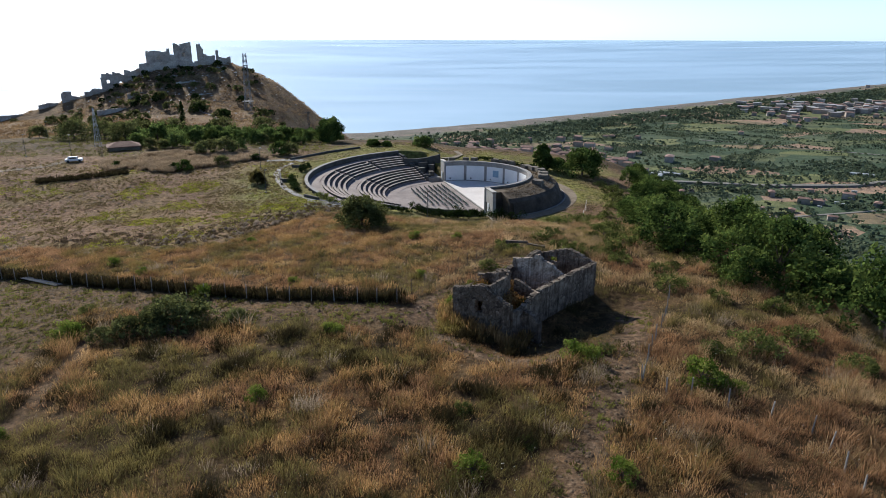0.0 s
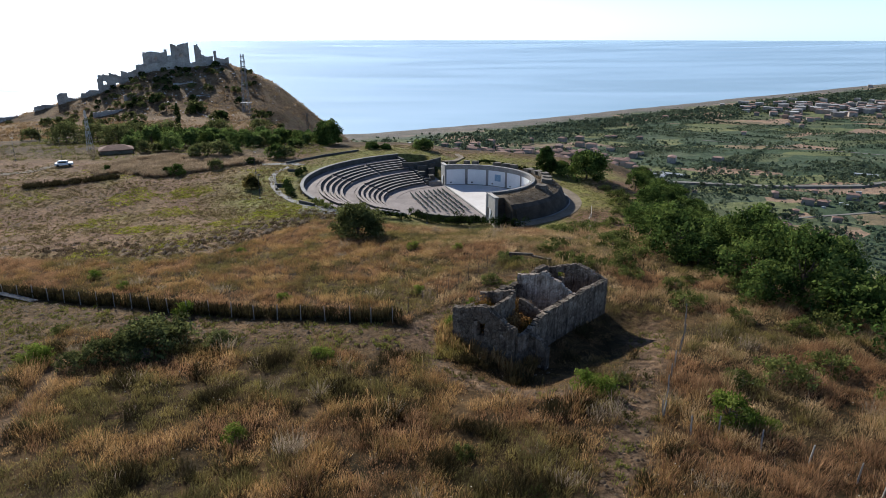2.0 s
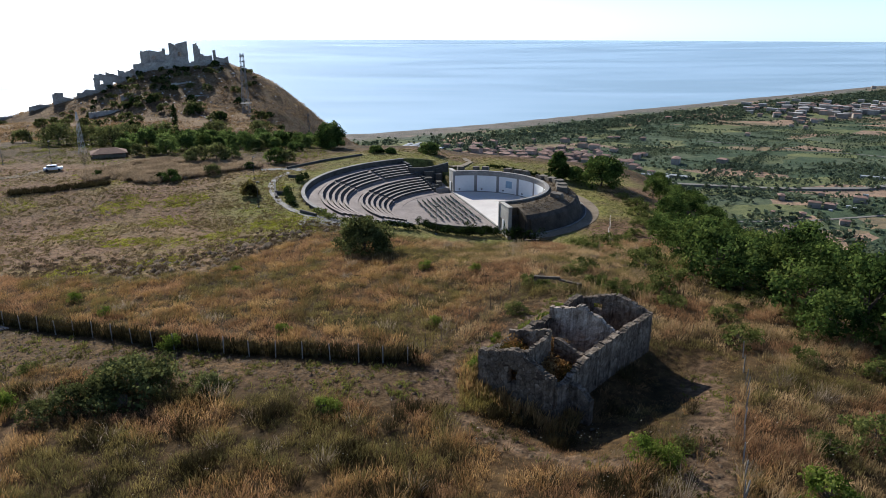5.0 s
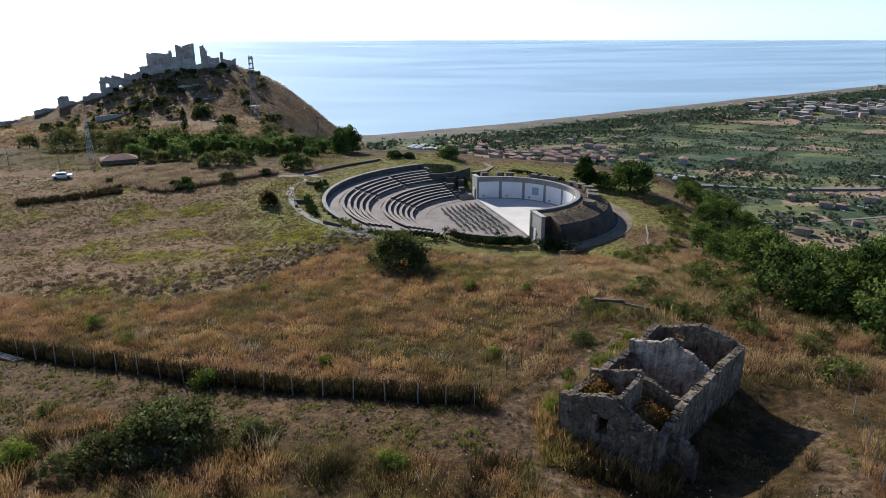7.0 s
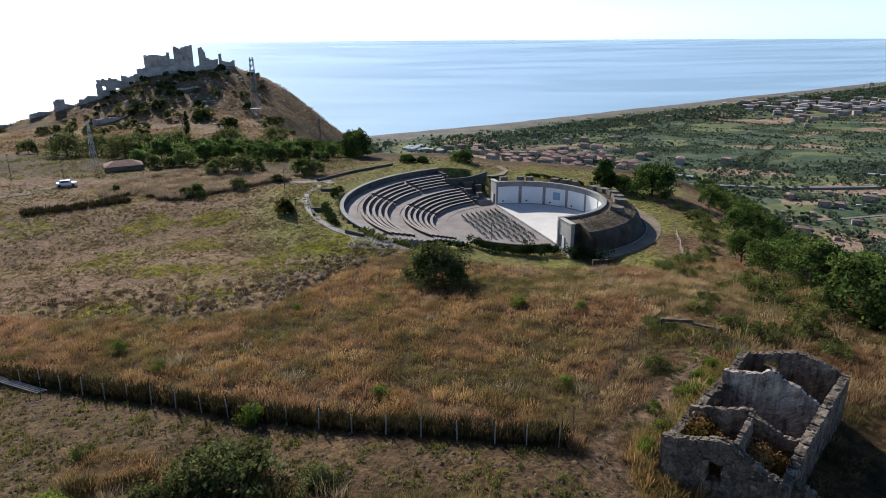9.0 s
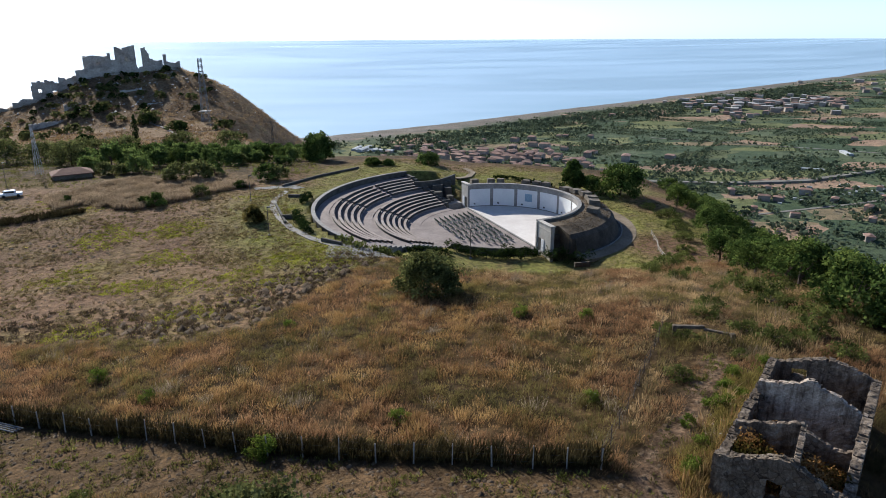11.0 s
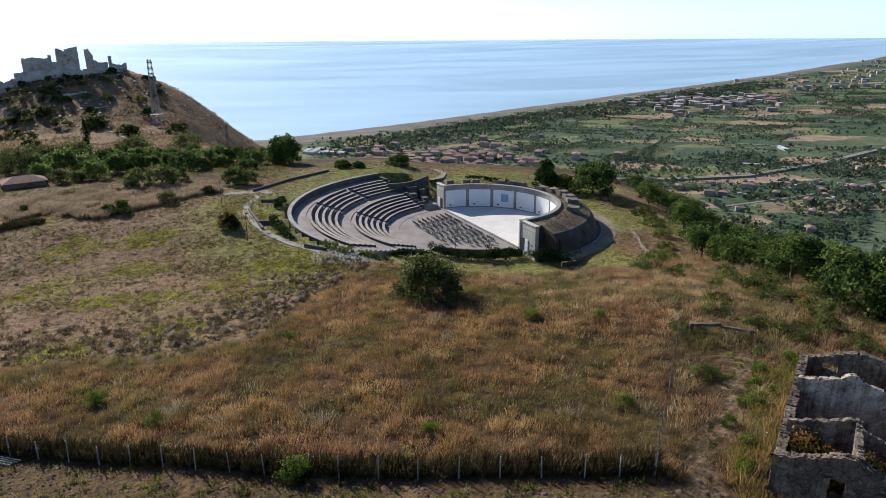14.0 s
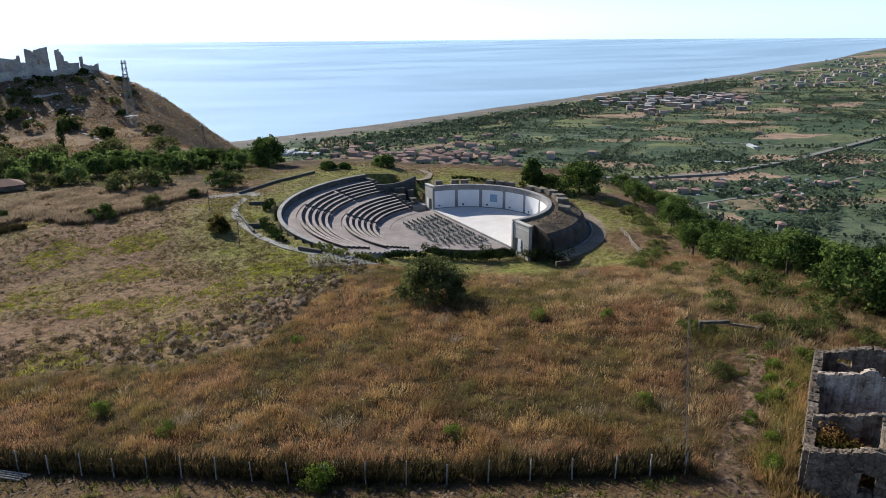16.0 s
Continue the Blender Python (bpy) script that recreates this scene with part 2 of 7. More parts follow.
def ground_z(x, y):
    """The land with the theatre dug into it."""
    x, y = np.asarray(x, float), np.asarray(y, float)
    z = land(x, y)
    dx, dy = x - TC[0], y - TC[1]
    r = np.hypot(dx, dy)
    u = dx * math.cos(AX) + dy * math.sin(AX)
    v = -dx * math.sin(AX) + dy * math.cos(AX)
    ang = np.degrees(np.arctan2(dy, dx)) % 360
    # level ground round the stage, where the path runs, and before the near edge
    side = smooth(36, 27, r) * smooth(-2, 6, u)
    z = z * (1 - side) + (-3.95) * side
    near = smooth(42, 30, r) * smooth(-4, -9, v) * smooth(8, 2, u)
    z = z * (1 - near) + (-5.2 + 0.225 * np.clip(-u - 12, 0, 30)) * near
    rr = np.where(u > 0.5, 22.0, np.where((ang > 227) & (ang < 300), 16.0, R_OUT - 0.2))
    return np.where(r < rr, np.minimum(z, -6.0), z)


def grid_mesh(name, xs, ys, zf, material, far=True):
    X, Y = np.meshgrid(xs, ys)
    Z = zf(X, Y)
    if far:
        X, Y, Z = drawn_in(X, Y, Z)
    nx, ny = len(xs), len(ys)
    v = np.stack([X, Y, Z], -1).reshape(-1, 3)
    i = np.arange(ny - 1)[:, None] * nx + np.arange(nx - 1)[None, :]
    f = np.stack([i, i + 1, i + nx + 1, i + nx], -1).reshape(-1, 4)
    me = bpy.data.meshes.new(name)
    me.from_pydata(v.tolist(), [], f.tolist())
    me.polygons.foreach_set("use_smooth", [True] * len(me.polygons))
    me.materials.append(material)
    return new(name, me)


def steps(a, b, fine0, fine1, step, grow):
    """Coordinates from a to b, evenly apart from fine0 to fine1 and ever wider outside."""
    mid = list(np.arange(fine0, fine1 + 1e-6, step))
    up, s = [mid[-1]], step
    while up[-1] < b:
        s *= grow
        up.append(up[-1] + s)
    dn, s = [mid[0]], step
    while dn[-1] > a:
        s *= grow
        dn.append(dn[-1] - s)
    return np.array(dn[:0:-1] + mid + up[1:])


FENCE = [(-75.0, 82.0), (-45.3, 71.1), (-26.2, 63.4), (-8.7, 58.2), (-4.6, 57.2)]
SIDE_FENCE = [(-4.6, 57.2), (-0.5, 63.8), (7.5, 76.6)]
FOOTPATH = [(13, 43.2), (8.9, 43.3), (5.4, 44.3), (2.3, 46.4), (0.0, 48.6), (-1.4, 52.5), (-2.0, 55.8), (-1.2, 58.2), (1.6, 60.6), (4.6, 63.5), (7.4, 66.8), (9.5, 70.5)]
TRACK = [(20.0, 58.5), (18.6, 55.5), (17.2, 49.5), (14.6, 42.5), (11.5, 35.4), (8.9, 30.3), (6.7, 25.8), (5.0, 20.0)]
GULLY = [(-34.2, 55.0), (-32.8, 50.0), (-31.9, 43.4), (-31.3, 37.8), (-31.2, 33.0), (-31.5, 20.0)]


def fence_y(x):
    return np.interp(x, [p[0] for p in FENCE], [p[1] for p in FENCE])


def in_theatre(x, y, grow=0.0):
    dx, dy = x - TC[0], y - TC[1]
    u = dx * math.cos(AX) + dy * math.sin(AX)
    return np.hypot(dx, dy) < np.where(u > 2, 27.0, R_OUT + 1.5) + grow


def in_house(x, y, grow=0.3):
    ca, sa = 0.675, 0.738
    a, b = (x - 1.1) * ca + (y - 54.2) * sa, (x - 1.1) * sa - (y - 54.2) * ca
    return (a > -grow) & (a < 14.6 + grow) & (b > -grow) & (b < 6.6 + grow)


def mown(x, y):
    """The mown field beyond the tall grass: 1 inside."""
    edge = np.interp(x, (-200, -56, -41, -32, -26, -19, -12), (96, 91.5, 87, 90, 101, 113, 150)) + 1.2 * wave(x, y, 0.5, 5.0)
    lawn = smooth(64, 50, np.hypot(x - TC[0], y - TC[1]))
    return np.maximum(smooth(-1.5, 1.5, y - edge) * smooth(190, 165, y), lawn * smooth(119, 121.5, y + 0.15 * x + 2 * wave(x, y, 0.3, 1.0)))


def strip(x, y):
    """The mown strip on the near side of the fence."""
    d = fence_y(x) - y + 0.6 * wave(x, y, 0.6, 2.2)
    return smooth(-0.2, 0.8, d) * smooth(7.5, 5.0, d - 22 * smooth(-35.5, -37.5, x + 0.1 * (y - 45) + 0.5 * wave(x, y, 0.8, 1.2))) * smooth(0, -5, x)


def bare(x, y):
    w = 0.5 * wave(x, y, 0.9, 0.7)
    p = smooth(1.4, 0.4, near_line(x, y, FOOTPATH) + w)
    p = np.maximum(p, 0.75 * smooth(2.2, 0.6, near_line(x, y, TRACK) + w))
    p = np.maximum(p, 0.6 * smooth(1.3, 0.4, near_line(x, y, GULLY) + 0.5 * w))
    return p


def node_mix(n, l, fac, a, b, kind="RGBA"):
    m = n.new("ShaderNodeMix")
    m.data_type = kind
    ins = [s for s in m.inputs if s.enabled]
    for s, v in zip(ins, (fac, a, b)):
        if hasattr(v, "is_linked"):
            l.new(v, s)
        else:
            s.default_value = v if not isinstance(v, tuple) else (*v, 1)
    return [s for s in m.outputs if s.enabled][0]


def ground_material():
    m = bpy.data.materials.new("hillside_and_plain")
    m.use_nodes = True
    n, l = m.node_tree.nodes, m.node_tree.links
    b = n["Principled BSDF"]
    b.inputs["Roughness"].default_value = 0.95
    b.inputs["Specular IOR Level"].default_value = 0.1
    geo = n.new("ShaderNodeNewGeometry")
    zone = n.new("ShaderNodeVertexColor")
    zone.layer_name = "zone"
    sep = n.new("ShaderNodeSeparateColor")
    l.new(zone.outputs["Color"], sep.inputs[0])

    def noise_ramp(scale, colors, lo=0.34, hi=0.66, detail=7, rough=0.62):
        t = n.new("ShaderNodeTexNoise")
        t.inputs["Scale"].default_value = scale
        t.inputs["Detail"].default_value = detail
        t.inputs["Roughness"].default_value = rough
        l.new(geo.outputs["Position"], t.inputs["Vector"])
        r = n.new("ShaderNodeValToRGB")
        el = r.color_ramp.elements
        while len(el) < len(colors):
            el.new(0.5)
        for i, c in enumerate(colors):
            el[i].position = lo + (hi - lo) * i / (len(colors) - 1)
            el[i].color = (*c, 1)
        l.new(t.outputs["Fac"], r.inputs["Fac"])
        return r.outputs["Color"], t.outputs["Fac"]

    dry, _ = noise_ramp(0.16, [(0.036, 0.027, 0.011), (0.076, 0.048, 0.021), (0.124, 0.078, 0.036)])
    field, _ = noise_ramp(0.07, [(0.140, 0.082, 0.048), (0.200, 0.123, 0.074), (0.190, 0.128, 0.064), (0.205, 0.165, 0.053)], 0.34, 0.72)
    soil, _ = noise_ramp(0.9, [(0.085, 0.054, 0.032), (0.172, 0.110, 0.068), (0.255, 0.174, 0.114)])
    sand, _ = noise_ramp(0.02, [(0.13, 0.115, 0.10), (0.19, 0.17, 0.15)])
    # farmland: plots of many crops
    warp = n.new("ShaderNodeTexNoise")
    warp.inputs["Scale"].default_value = 0.011
    l.new(geo.outputs["Position"], warp.inputs["Vector"])
    add = n.new("ShaderNodeVectorMath")
    add.operation = "MULTIPLY_ADD"
    add.inputs[1].default_value = (60, 60, 0)
    l.new(warp.outputs["Color"], add.inputs[0])
    l.new(geo.outputs["Position"], add.inputs[2])
    mp = n.new("ShaderNodeMapping")
    mp.inputs["Rotation"].default_value = (0, 0, 0.65)
    mp.inputs["Scale"].default_value = (1.0, 2.1, 0.0)
    l.new(add.outputs[0], mp.inputs["Vector"])
    vor = n.new("ShaderNodeTexVoronoi")
    vor.inputs["Scale"].default_value = 0.0095
    l.new(mp.outputs[0], vor.inputs["Vector"])
    vs = n.new("ShaderNodeSeparateColor")
    l.new(vor.outputs["Color"], vs.inputs[0])
    crop = n.new("ShaderNodeValToRGB")
    crop.color_ramp.interpolation = "CONSTANT"
    el = crop.color_ramp.elements
    # crop colours are lightened to stand in for haze over the plain
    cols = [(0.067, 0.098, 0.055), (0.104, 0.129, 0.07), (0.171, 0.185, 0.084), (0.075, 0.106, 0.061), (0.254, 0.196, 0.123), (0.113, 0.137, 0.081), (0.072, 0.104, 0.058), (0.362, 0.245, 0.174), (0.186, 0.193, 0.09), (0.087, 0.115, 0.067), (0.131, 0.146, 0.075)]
    while len(el) < len(cols):
        el.new(0.5)
    for i, c in enumerate(cols):
        el[i].position = i / len(cols)
        el[i].color = (*c, 1)
    l.new(vs.outputs[0], crop.inputs["Fac"])
    tint, _ = noise_ramp(0.05, [(0.46, 0.52, 0.54), (0.82, 0.85, 0.85), (1.2, 1.16, 1.08)], 0.32, 0.68, 9, 0.72)
    cm = n.new("ShaderNodeMix")
    cm.data_type, cm.blend_type = "RGBA", "MULTIPLY"
    ins = [s for s in cm.inputs if s.enabled]
    ins[0].default_value = 1.0
    l.new(crop.outputs[0], ins[1])
    l.new(tint, ins[2])
    plots = [s for s in cm.outputs if s.enabled][0]
    col = node_mix(n, l, sep.outputs[1], dry, field)
    lawn = n.new("ShaderNodeAttribute")
    lawn.attribute_name = "lawn"
    hill = n.new("ShaderNodeAttribute")
    hill.attribute_name = "hill"
    slope, _ = noise_ramp(0.06, [(0.065, 0.043, 0.023), (0.155, 0.100, 0.056), (0.215, 0.142, 0.080), (0.170, 0.128, 0.060)], 0.34, 0.68, 9, 0.7)
    col = node_mix(n, l, hill.outputs["Fac"], col, slope)
    grass, _ = noise_ramp(0.15, [(0.160, 0.125, 0.058), (0.185, 0.168, 0.052), (0.200, 0.200, 0.052)])
    col = node_mix(n, l, lawn.outputs["Fac"], col, grass)
    col = node_mix(n, l, sep.outputs[0], col, soil)
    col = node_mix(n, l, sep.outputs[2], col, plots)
    al = zone.outputs["Alpha"]
    col = node_mix(n, l, al, sand, col)
    speck, _ = noise_ramp(1.3, [(0.5, 0.48, 0.45), (0.95, 0.95, 0.95), (1.5, 1.45, 1.35)], 0.36, 0.64, 6, 0.7)
    sm = n.new("ShaderNodeMix")
    sm.data_type, sm.blend_type = "RGBA", "MULTIPLY"
    ins = [s for s in sm.inputs if s.enabled]
    ins[0].default_value = 1.0
    l.new(col, ins[1])
    l.new(speck, ins[2])
    l.new([s for s in sm.outputs if s.enabled][0], b.inputs["Base Color"])
    bn = n.new("ShaderNodeTexNoise")
    bn.inputs["Scale"].default_value = 2.2
    bn.inputs["Detail"].default_value = 6
    bn.inputs["Roughness"].default_value = 0.7
    l.new(geo.outputs["Position"], bn.inputs["Vector"])
    bu = n.new("ShaderNodeBump")
    bu.inputs["Strength"].default_value = 0.9
    bu.inputs["Distance"].default_value = 0.5
    l.new(bn.outputs["Fac"], bu.inputs["Height"])
    l.new(bu.outputs["Normal"], b.inputs["Normal"])
    return m


M_GROUND = ground_material()
GX = steps(-3500, 9000, -75, 62, 1.25, 1.05)
GY = steps(-600, 14000, 18, 205, 1.25, 1.04)
ground = tagged(grid_mesh("ground", GX, GY, ground_z, M_GROUND), "dry grassy hillside falling to a coastal plain", "ground", kind="structure")

# which ground lies where: bare soil, mown field, farmland, and (alpha 0) beach sand
ZX, ZY = np.meshgrid(GX, GY)
zmap = np.ones((*ZX.shape, 4), np.float32)
zmap[..., 0] = bare(ZX, ZY)
zmap[..., 1] = np.maximum(mown(ZX, ZY), strip(ZX, ZY) * 0.35)
lz = land(ZX, ZY)
zmap[..., 2] = smooth(-75, -105, lz)
inland = shore(ZX) - ZY
beach_w = 115 + 25 * wave(ZX, ZY, 0.008, 1.0)
zmap[..., 3] = 1 - smooth(beach_w, beach_w - 25, inland) * smooth(-60, -110, lz)
attr = ground.data.color_attributes.new("zone", "FLOAT_COLOR", "POINT")
attr.data.foreach_set("color", zmap.ravel())
lawn_attr = ground.data.attributes.new("lawn", "FLOAT", "POINT")
lr = np.hypot(ZX - TC[0], ZY - TC[1])
lawn_attr.data.foreach_set("value", (smooth(60, 46, lr) * mown(ZX, ZY) * smooth(-14, -6, lz) * smooth(-0.25, 0.35, wave(ZX, ZY, 0.12, 4.0) + 0.35)).astype(np.float32).ravel())

hill_attr = ground.data.attributes.new("hill", "FLOAT", "POINT")
hill_attr.data.foreach_set("value", (smooth(235, 275, ZY + 0.25 * ZX + 30) * smooth(-95, -60, lz)).astype(np.float32).ravel())


def sea_material():
    m = bpy.data.materials.new("sea_water")
    m.use_nodes = True
    n, l = m.node_tree.nodes, m.node_tree.links
    b = n["Principled BSDF"]
    b.inputs["IOR"].default_value = 1.333
    geo = n.new("ShaderNodeNewGeometry")
    mp = n.new("ShaderNodeMapping")
    mp.inputs["Rotation"].default_value = (0, 0, -0.12)
    mp.inputs["Scale"].default_value = (0.0009, 0.0037, 0.0)
    l.new(geo.outputs["Position"], mp.inputs["Vector"])
    t = n.new("ShaderNodeTexNoise")
    t.inputs["Scale"].default_value = 1.0
    t.inputs["Detail"].default_value = 6
    t.inputs["Distortion"].default_value = 1.6
    l.new(mp.outputs[0], t.inputs["Vector"])
    r = n.new("ShaderNodeValToRGB")
    r.color_ramp.elements[0].position, r.color_ramp.elements[1].position = 0.38, 0.68
    r.color_ramp.elements[0].color, r.color_ramp.elements[1].color = (0.27, 0.375, 0.435, 1), (0.36, 0.465, 0.525, 1)
    l.new(t.outputs["Fac"], r.inputs["Fac"])
    l.new(r.outputs["Color"], b.inputs["Base Color"])
    ro = n.new("ShaderNodeMapRange")
    ro.inputs["From Min"].default_value, ro.inputs["From Max"].default_value = 0.35, 0.7
    ro.inputs["To Min"].default_value, ro.inputs["To Max"].default_value = 0.24, 0.12
    l.new(t.outputs["Fac"], ro.inputs["Value"])
    l.new(ro.outputs["Result"], b.inputs["Roughness"])
    return m


M_SEA = sea_material()
SX = steps(-30000, 40000, -600, 2500, 100.0, 1.12)
SY = steps(400, 60000, 900, 2500, 100.0, 1.12)
tagged(grid_mesh("water", SX, SY, lambda x, y: 0 * x + SEA, M_SEA), "calm pale blue sea reaching the horizon", "sea", kind="structure")


def part(name, bm, material, parent=None, label=""):
    me = bpy.data.meshes.new(name)
    bm.to_mesh(me)
    bm.free()
    me.materials.append(material)
    ob = new(name, me)
    if parent:
        ob.parent = parent
    if label:
        tagged(ob, label)
    return ob


# ---- plants ----
def leafy(name, dark, light, through_light=0.35, patch=0.5, tips=None):
    """Leaves or blades: part of the light goes through them; each one has its own shade, and each tuft or clump (tone) too."""
    m = bpy.data.materials.new(name)
    m.use_nodes = True
    n, l = m.node_tree.nodes, m.node_tree.links
    n.remove(n["Principled BSDF"])
    geo = n.new("ShaderNodeNewGeometry")
    t = n.new("ShaderNodeTexNoise")
    t.inputs["Scale"].default_value = patch
    t.inputs["Detail"].default_value = 4
    l.new(geo.outputs["Position"], t.inputs["Vector"])
    mx = n.new("ShaderNodeMath")
    mx.operation = "MULTIPLY_ADD"
    mx.inputs[1].default_value = 0.45
    l.new(geo.outputs["Random Per Island"], mx.inputs[0])
    sc = n.new("ShaderNodeMath")
    sc.operation = "MULTIPLY_ADD"
    sc.inputs[1].default_value, sc.inputs[2].default_value = 2.8, -1.15
    l.new(t.outputs["Fac"], sc.inputs[0])
    l.new(sc.outputs[0], mx.inputs[2])
    r = n.new("ShaderNodeValToRGB")
    el = r.color_ramp.elements
    cols = [dark] + ([light] if not isinstance(light, list) else light)
    while len(el) < len(cols):
        el.new(0.5)
    for i, c in enumerate(cols):
        el[i].position = 0.08 + 0.8 * i / (len(cols) - 1)
        el[i].color = (*c, 1)
    l.new(mx.outputs[0], r.inputs["Fac"])
    d = n.new("ShaderNodeBsdfDiffuse")
    tr = n.new("ShaderNodeBsdfTranslucent")
    col = r.outputs["Color"]
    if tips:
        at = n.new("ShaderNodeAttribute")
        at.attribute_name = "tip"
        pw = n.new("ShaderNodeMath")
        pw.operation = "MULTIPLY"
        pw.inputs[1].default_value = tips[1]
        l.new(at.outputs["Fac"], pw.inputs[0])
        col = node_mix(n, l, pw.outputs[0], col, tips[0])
    tone = n.new("ShaderNodeAttribute")
    tone.attribute_name = "tone"
    one = n.new("ShaderNodeMath")
    one.inputs[1].default_value = 1.0
    l.new(tone.outputs["Fac"], one.inputs[0])
    hsv = n.new("ShaderNodeHueSaturation")
    l.new(one.outputs[0], hsv.inputs["Value"])
    l.new(col, hsv.inputs["Color"])
    for sh in (d, tr):
        l.new(hsv.outputs["Color"], sh.inputs["Color"])
    ms = n.new("ShaderNodeMixShader")
    ms.inputs[0].default_value = through_light
    l.new(d.outputs[0], ms.inputs[1])
    l.new(tr.outputs[0], ms.inputs[2])
    l.new(ms.outputs[0], n["Material Output"].inputs["Surface"])
    return m


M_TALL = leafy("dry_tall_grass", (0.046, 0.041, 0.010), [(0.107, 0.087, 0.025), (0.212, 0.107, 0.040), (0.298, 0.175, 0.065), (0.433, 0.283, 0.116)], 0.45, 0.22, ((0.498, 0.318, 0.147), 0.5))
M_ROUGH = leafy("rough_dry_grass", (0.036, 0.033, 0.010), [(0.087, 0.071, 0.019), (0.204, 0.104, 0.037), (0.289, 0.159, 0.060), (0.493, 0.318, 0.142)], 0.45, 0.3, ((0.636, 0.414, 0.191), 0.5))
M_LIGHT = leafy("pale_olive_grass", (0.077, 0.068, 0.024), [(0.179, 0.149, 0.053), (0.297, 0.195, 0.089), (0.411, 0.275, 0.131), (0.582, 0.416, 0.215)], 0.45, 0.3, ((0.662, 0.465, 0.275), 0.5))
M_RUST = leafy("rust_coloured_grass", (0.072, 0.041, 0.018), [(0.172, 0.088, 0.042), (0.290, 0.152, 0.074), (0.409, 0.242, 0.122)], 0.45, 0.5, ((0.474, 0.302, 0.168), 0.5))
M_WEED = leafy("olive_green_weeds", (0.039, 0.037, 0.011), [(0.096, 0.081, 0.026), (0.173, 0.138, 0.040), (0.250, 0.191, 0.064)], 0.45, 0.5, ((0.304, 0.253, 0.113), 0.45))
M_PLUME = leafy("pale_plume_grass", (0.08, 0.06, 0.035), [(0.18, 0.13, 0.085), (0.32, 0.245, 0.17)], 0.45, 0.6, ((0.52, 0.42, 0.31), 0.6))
M_LAWN = leafy("yellow_green_lawn", (0.085, 0.076, 0.028), [(0.140, 0.130, 0.040), (0.200, 0.205, 0.048)], 0.4, 0.12)
M_RANK_AND_SHADE = leafy("rank_growth_and_fence_shade", (0.023, 0.023, 0.010), [(0.046, 0.041, 0.017), (0.086, 0.067, 0.030)], 0.12, 0.6, ((0.172, 0.121, 0.057), 0.4))
M_HEDGE = leafy("dark_hedge_leaves", (0.012, 0.020, 0.007), [(0.026, 0.042, 0.012), (0.048, 0.070, 0.020)], 0.25, 0.6)
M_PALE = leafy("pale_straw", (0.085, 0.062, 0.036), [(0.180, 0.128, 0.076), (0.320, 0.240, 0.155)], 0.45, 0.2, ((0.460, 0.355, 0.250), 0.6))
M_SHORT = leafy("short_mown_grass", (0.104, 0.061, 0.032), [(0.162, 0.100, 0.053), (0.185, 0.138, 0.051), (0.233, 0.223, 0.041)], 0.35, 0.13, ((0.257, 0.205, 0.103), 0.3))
M_SCRUB = leafy("bramble_leaves", (0.052, 0.065, 0.019), [(0.124, 0.143, 0.040), (0.215, 0.224, 0.069)], 0.45, 0.6)
M_OAK = leafy("oak_leaves", (0.030, 0.050, 0.014), [(0.082, 0.122, 0.030), (0.165, 0.205, 0.052)], 0.33, 0.3)
M_ORCHARD = leafy("orchard_leaves", (0.040, 0.064, 0.020), [(0.105, 0.150, 0.042), (0.180, 0.225, 0.068)], 0.5, 0.2)
M_OLIVE = leafy("grey_green_leaves", (0.052, 0.059, 0.022), [(0.112, 0.121, 0.042), (0.178, 0.184, 0.068)], 0.4, 0.5)
M_BRIGHT = leafy("bright_green_leaves", (0.069, 0.103, 0.016), [(0.138, 0.184, 0.031), (0.218, 0.241, 0.052)], 0.4, 0.7)
# paler and bluer than near leaves: distance haze is put into this colour
M_FARTREE = leafy("haze_paled_tree_leaves", (0.056, 0.076, 0.052), [(0.086, 0.112, 0.072), (0.130, 0.152, 0.092)], 0.35, 0.02)
M_BARK = mat("bark", [(0.06, 0.045, 0.035), (0.13, 0.10, 0.08)], 3.0, 0.95, 0.6, 12)


def raw_mesh(name, verts, faces, material):
    """A mesh from arrays of places and of equal-sided faces."""
    verts, faces = np.asarray(verts, np.float32), np.asarray(faces, np.int32)
    me = bpy.data.meshes.new(name)
    k = faces.shape[1]
    me.vertices.add(len(verts))
    me.vertices.foreach_set("co", verts.ravel())
    me.loops.add(faces.size)
    me.loops.foreach_set("vertex_index", faces.ravel())
    me.polygons.add(len(faces))
    me.polygons.foreach_set("loop_start", np.arange(0, faces.size, k, dtype=np.int32))
    me.update(calc_edges=True)
    me.materials.append(material)
    return me


def toned(me, tone, each):
    """Gives each tuft or clump its own lightness; each: how many corners it has."""
    at = me.attributes.new("tone", "FLOAT", "POINT")
    at.data.foreach_set("value", np.repeat(np.asarray(tone, np.float32), each))


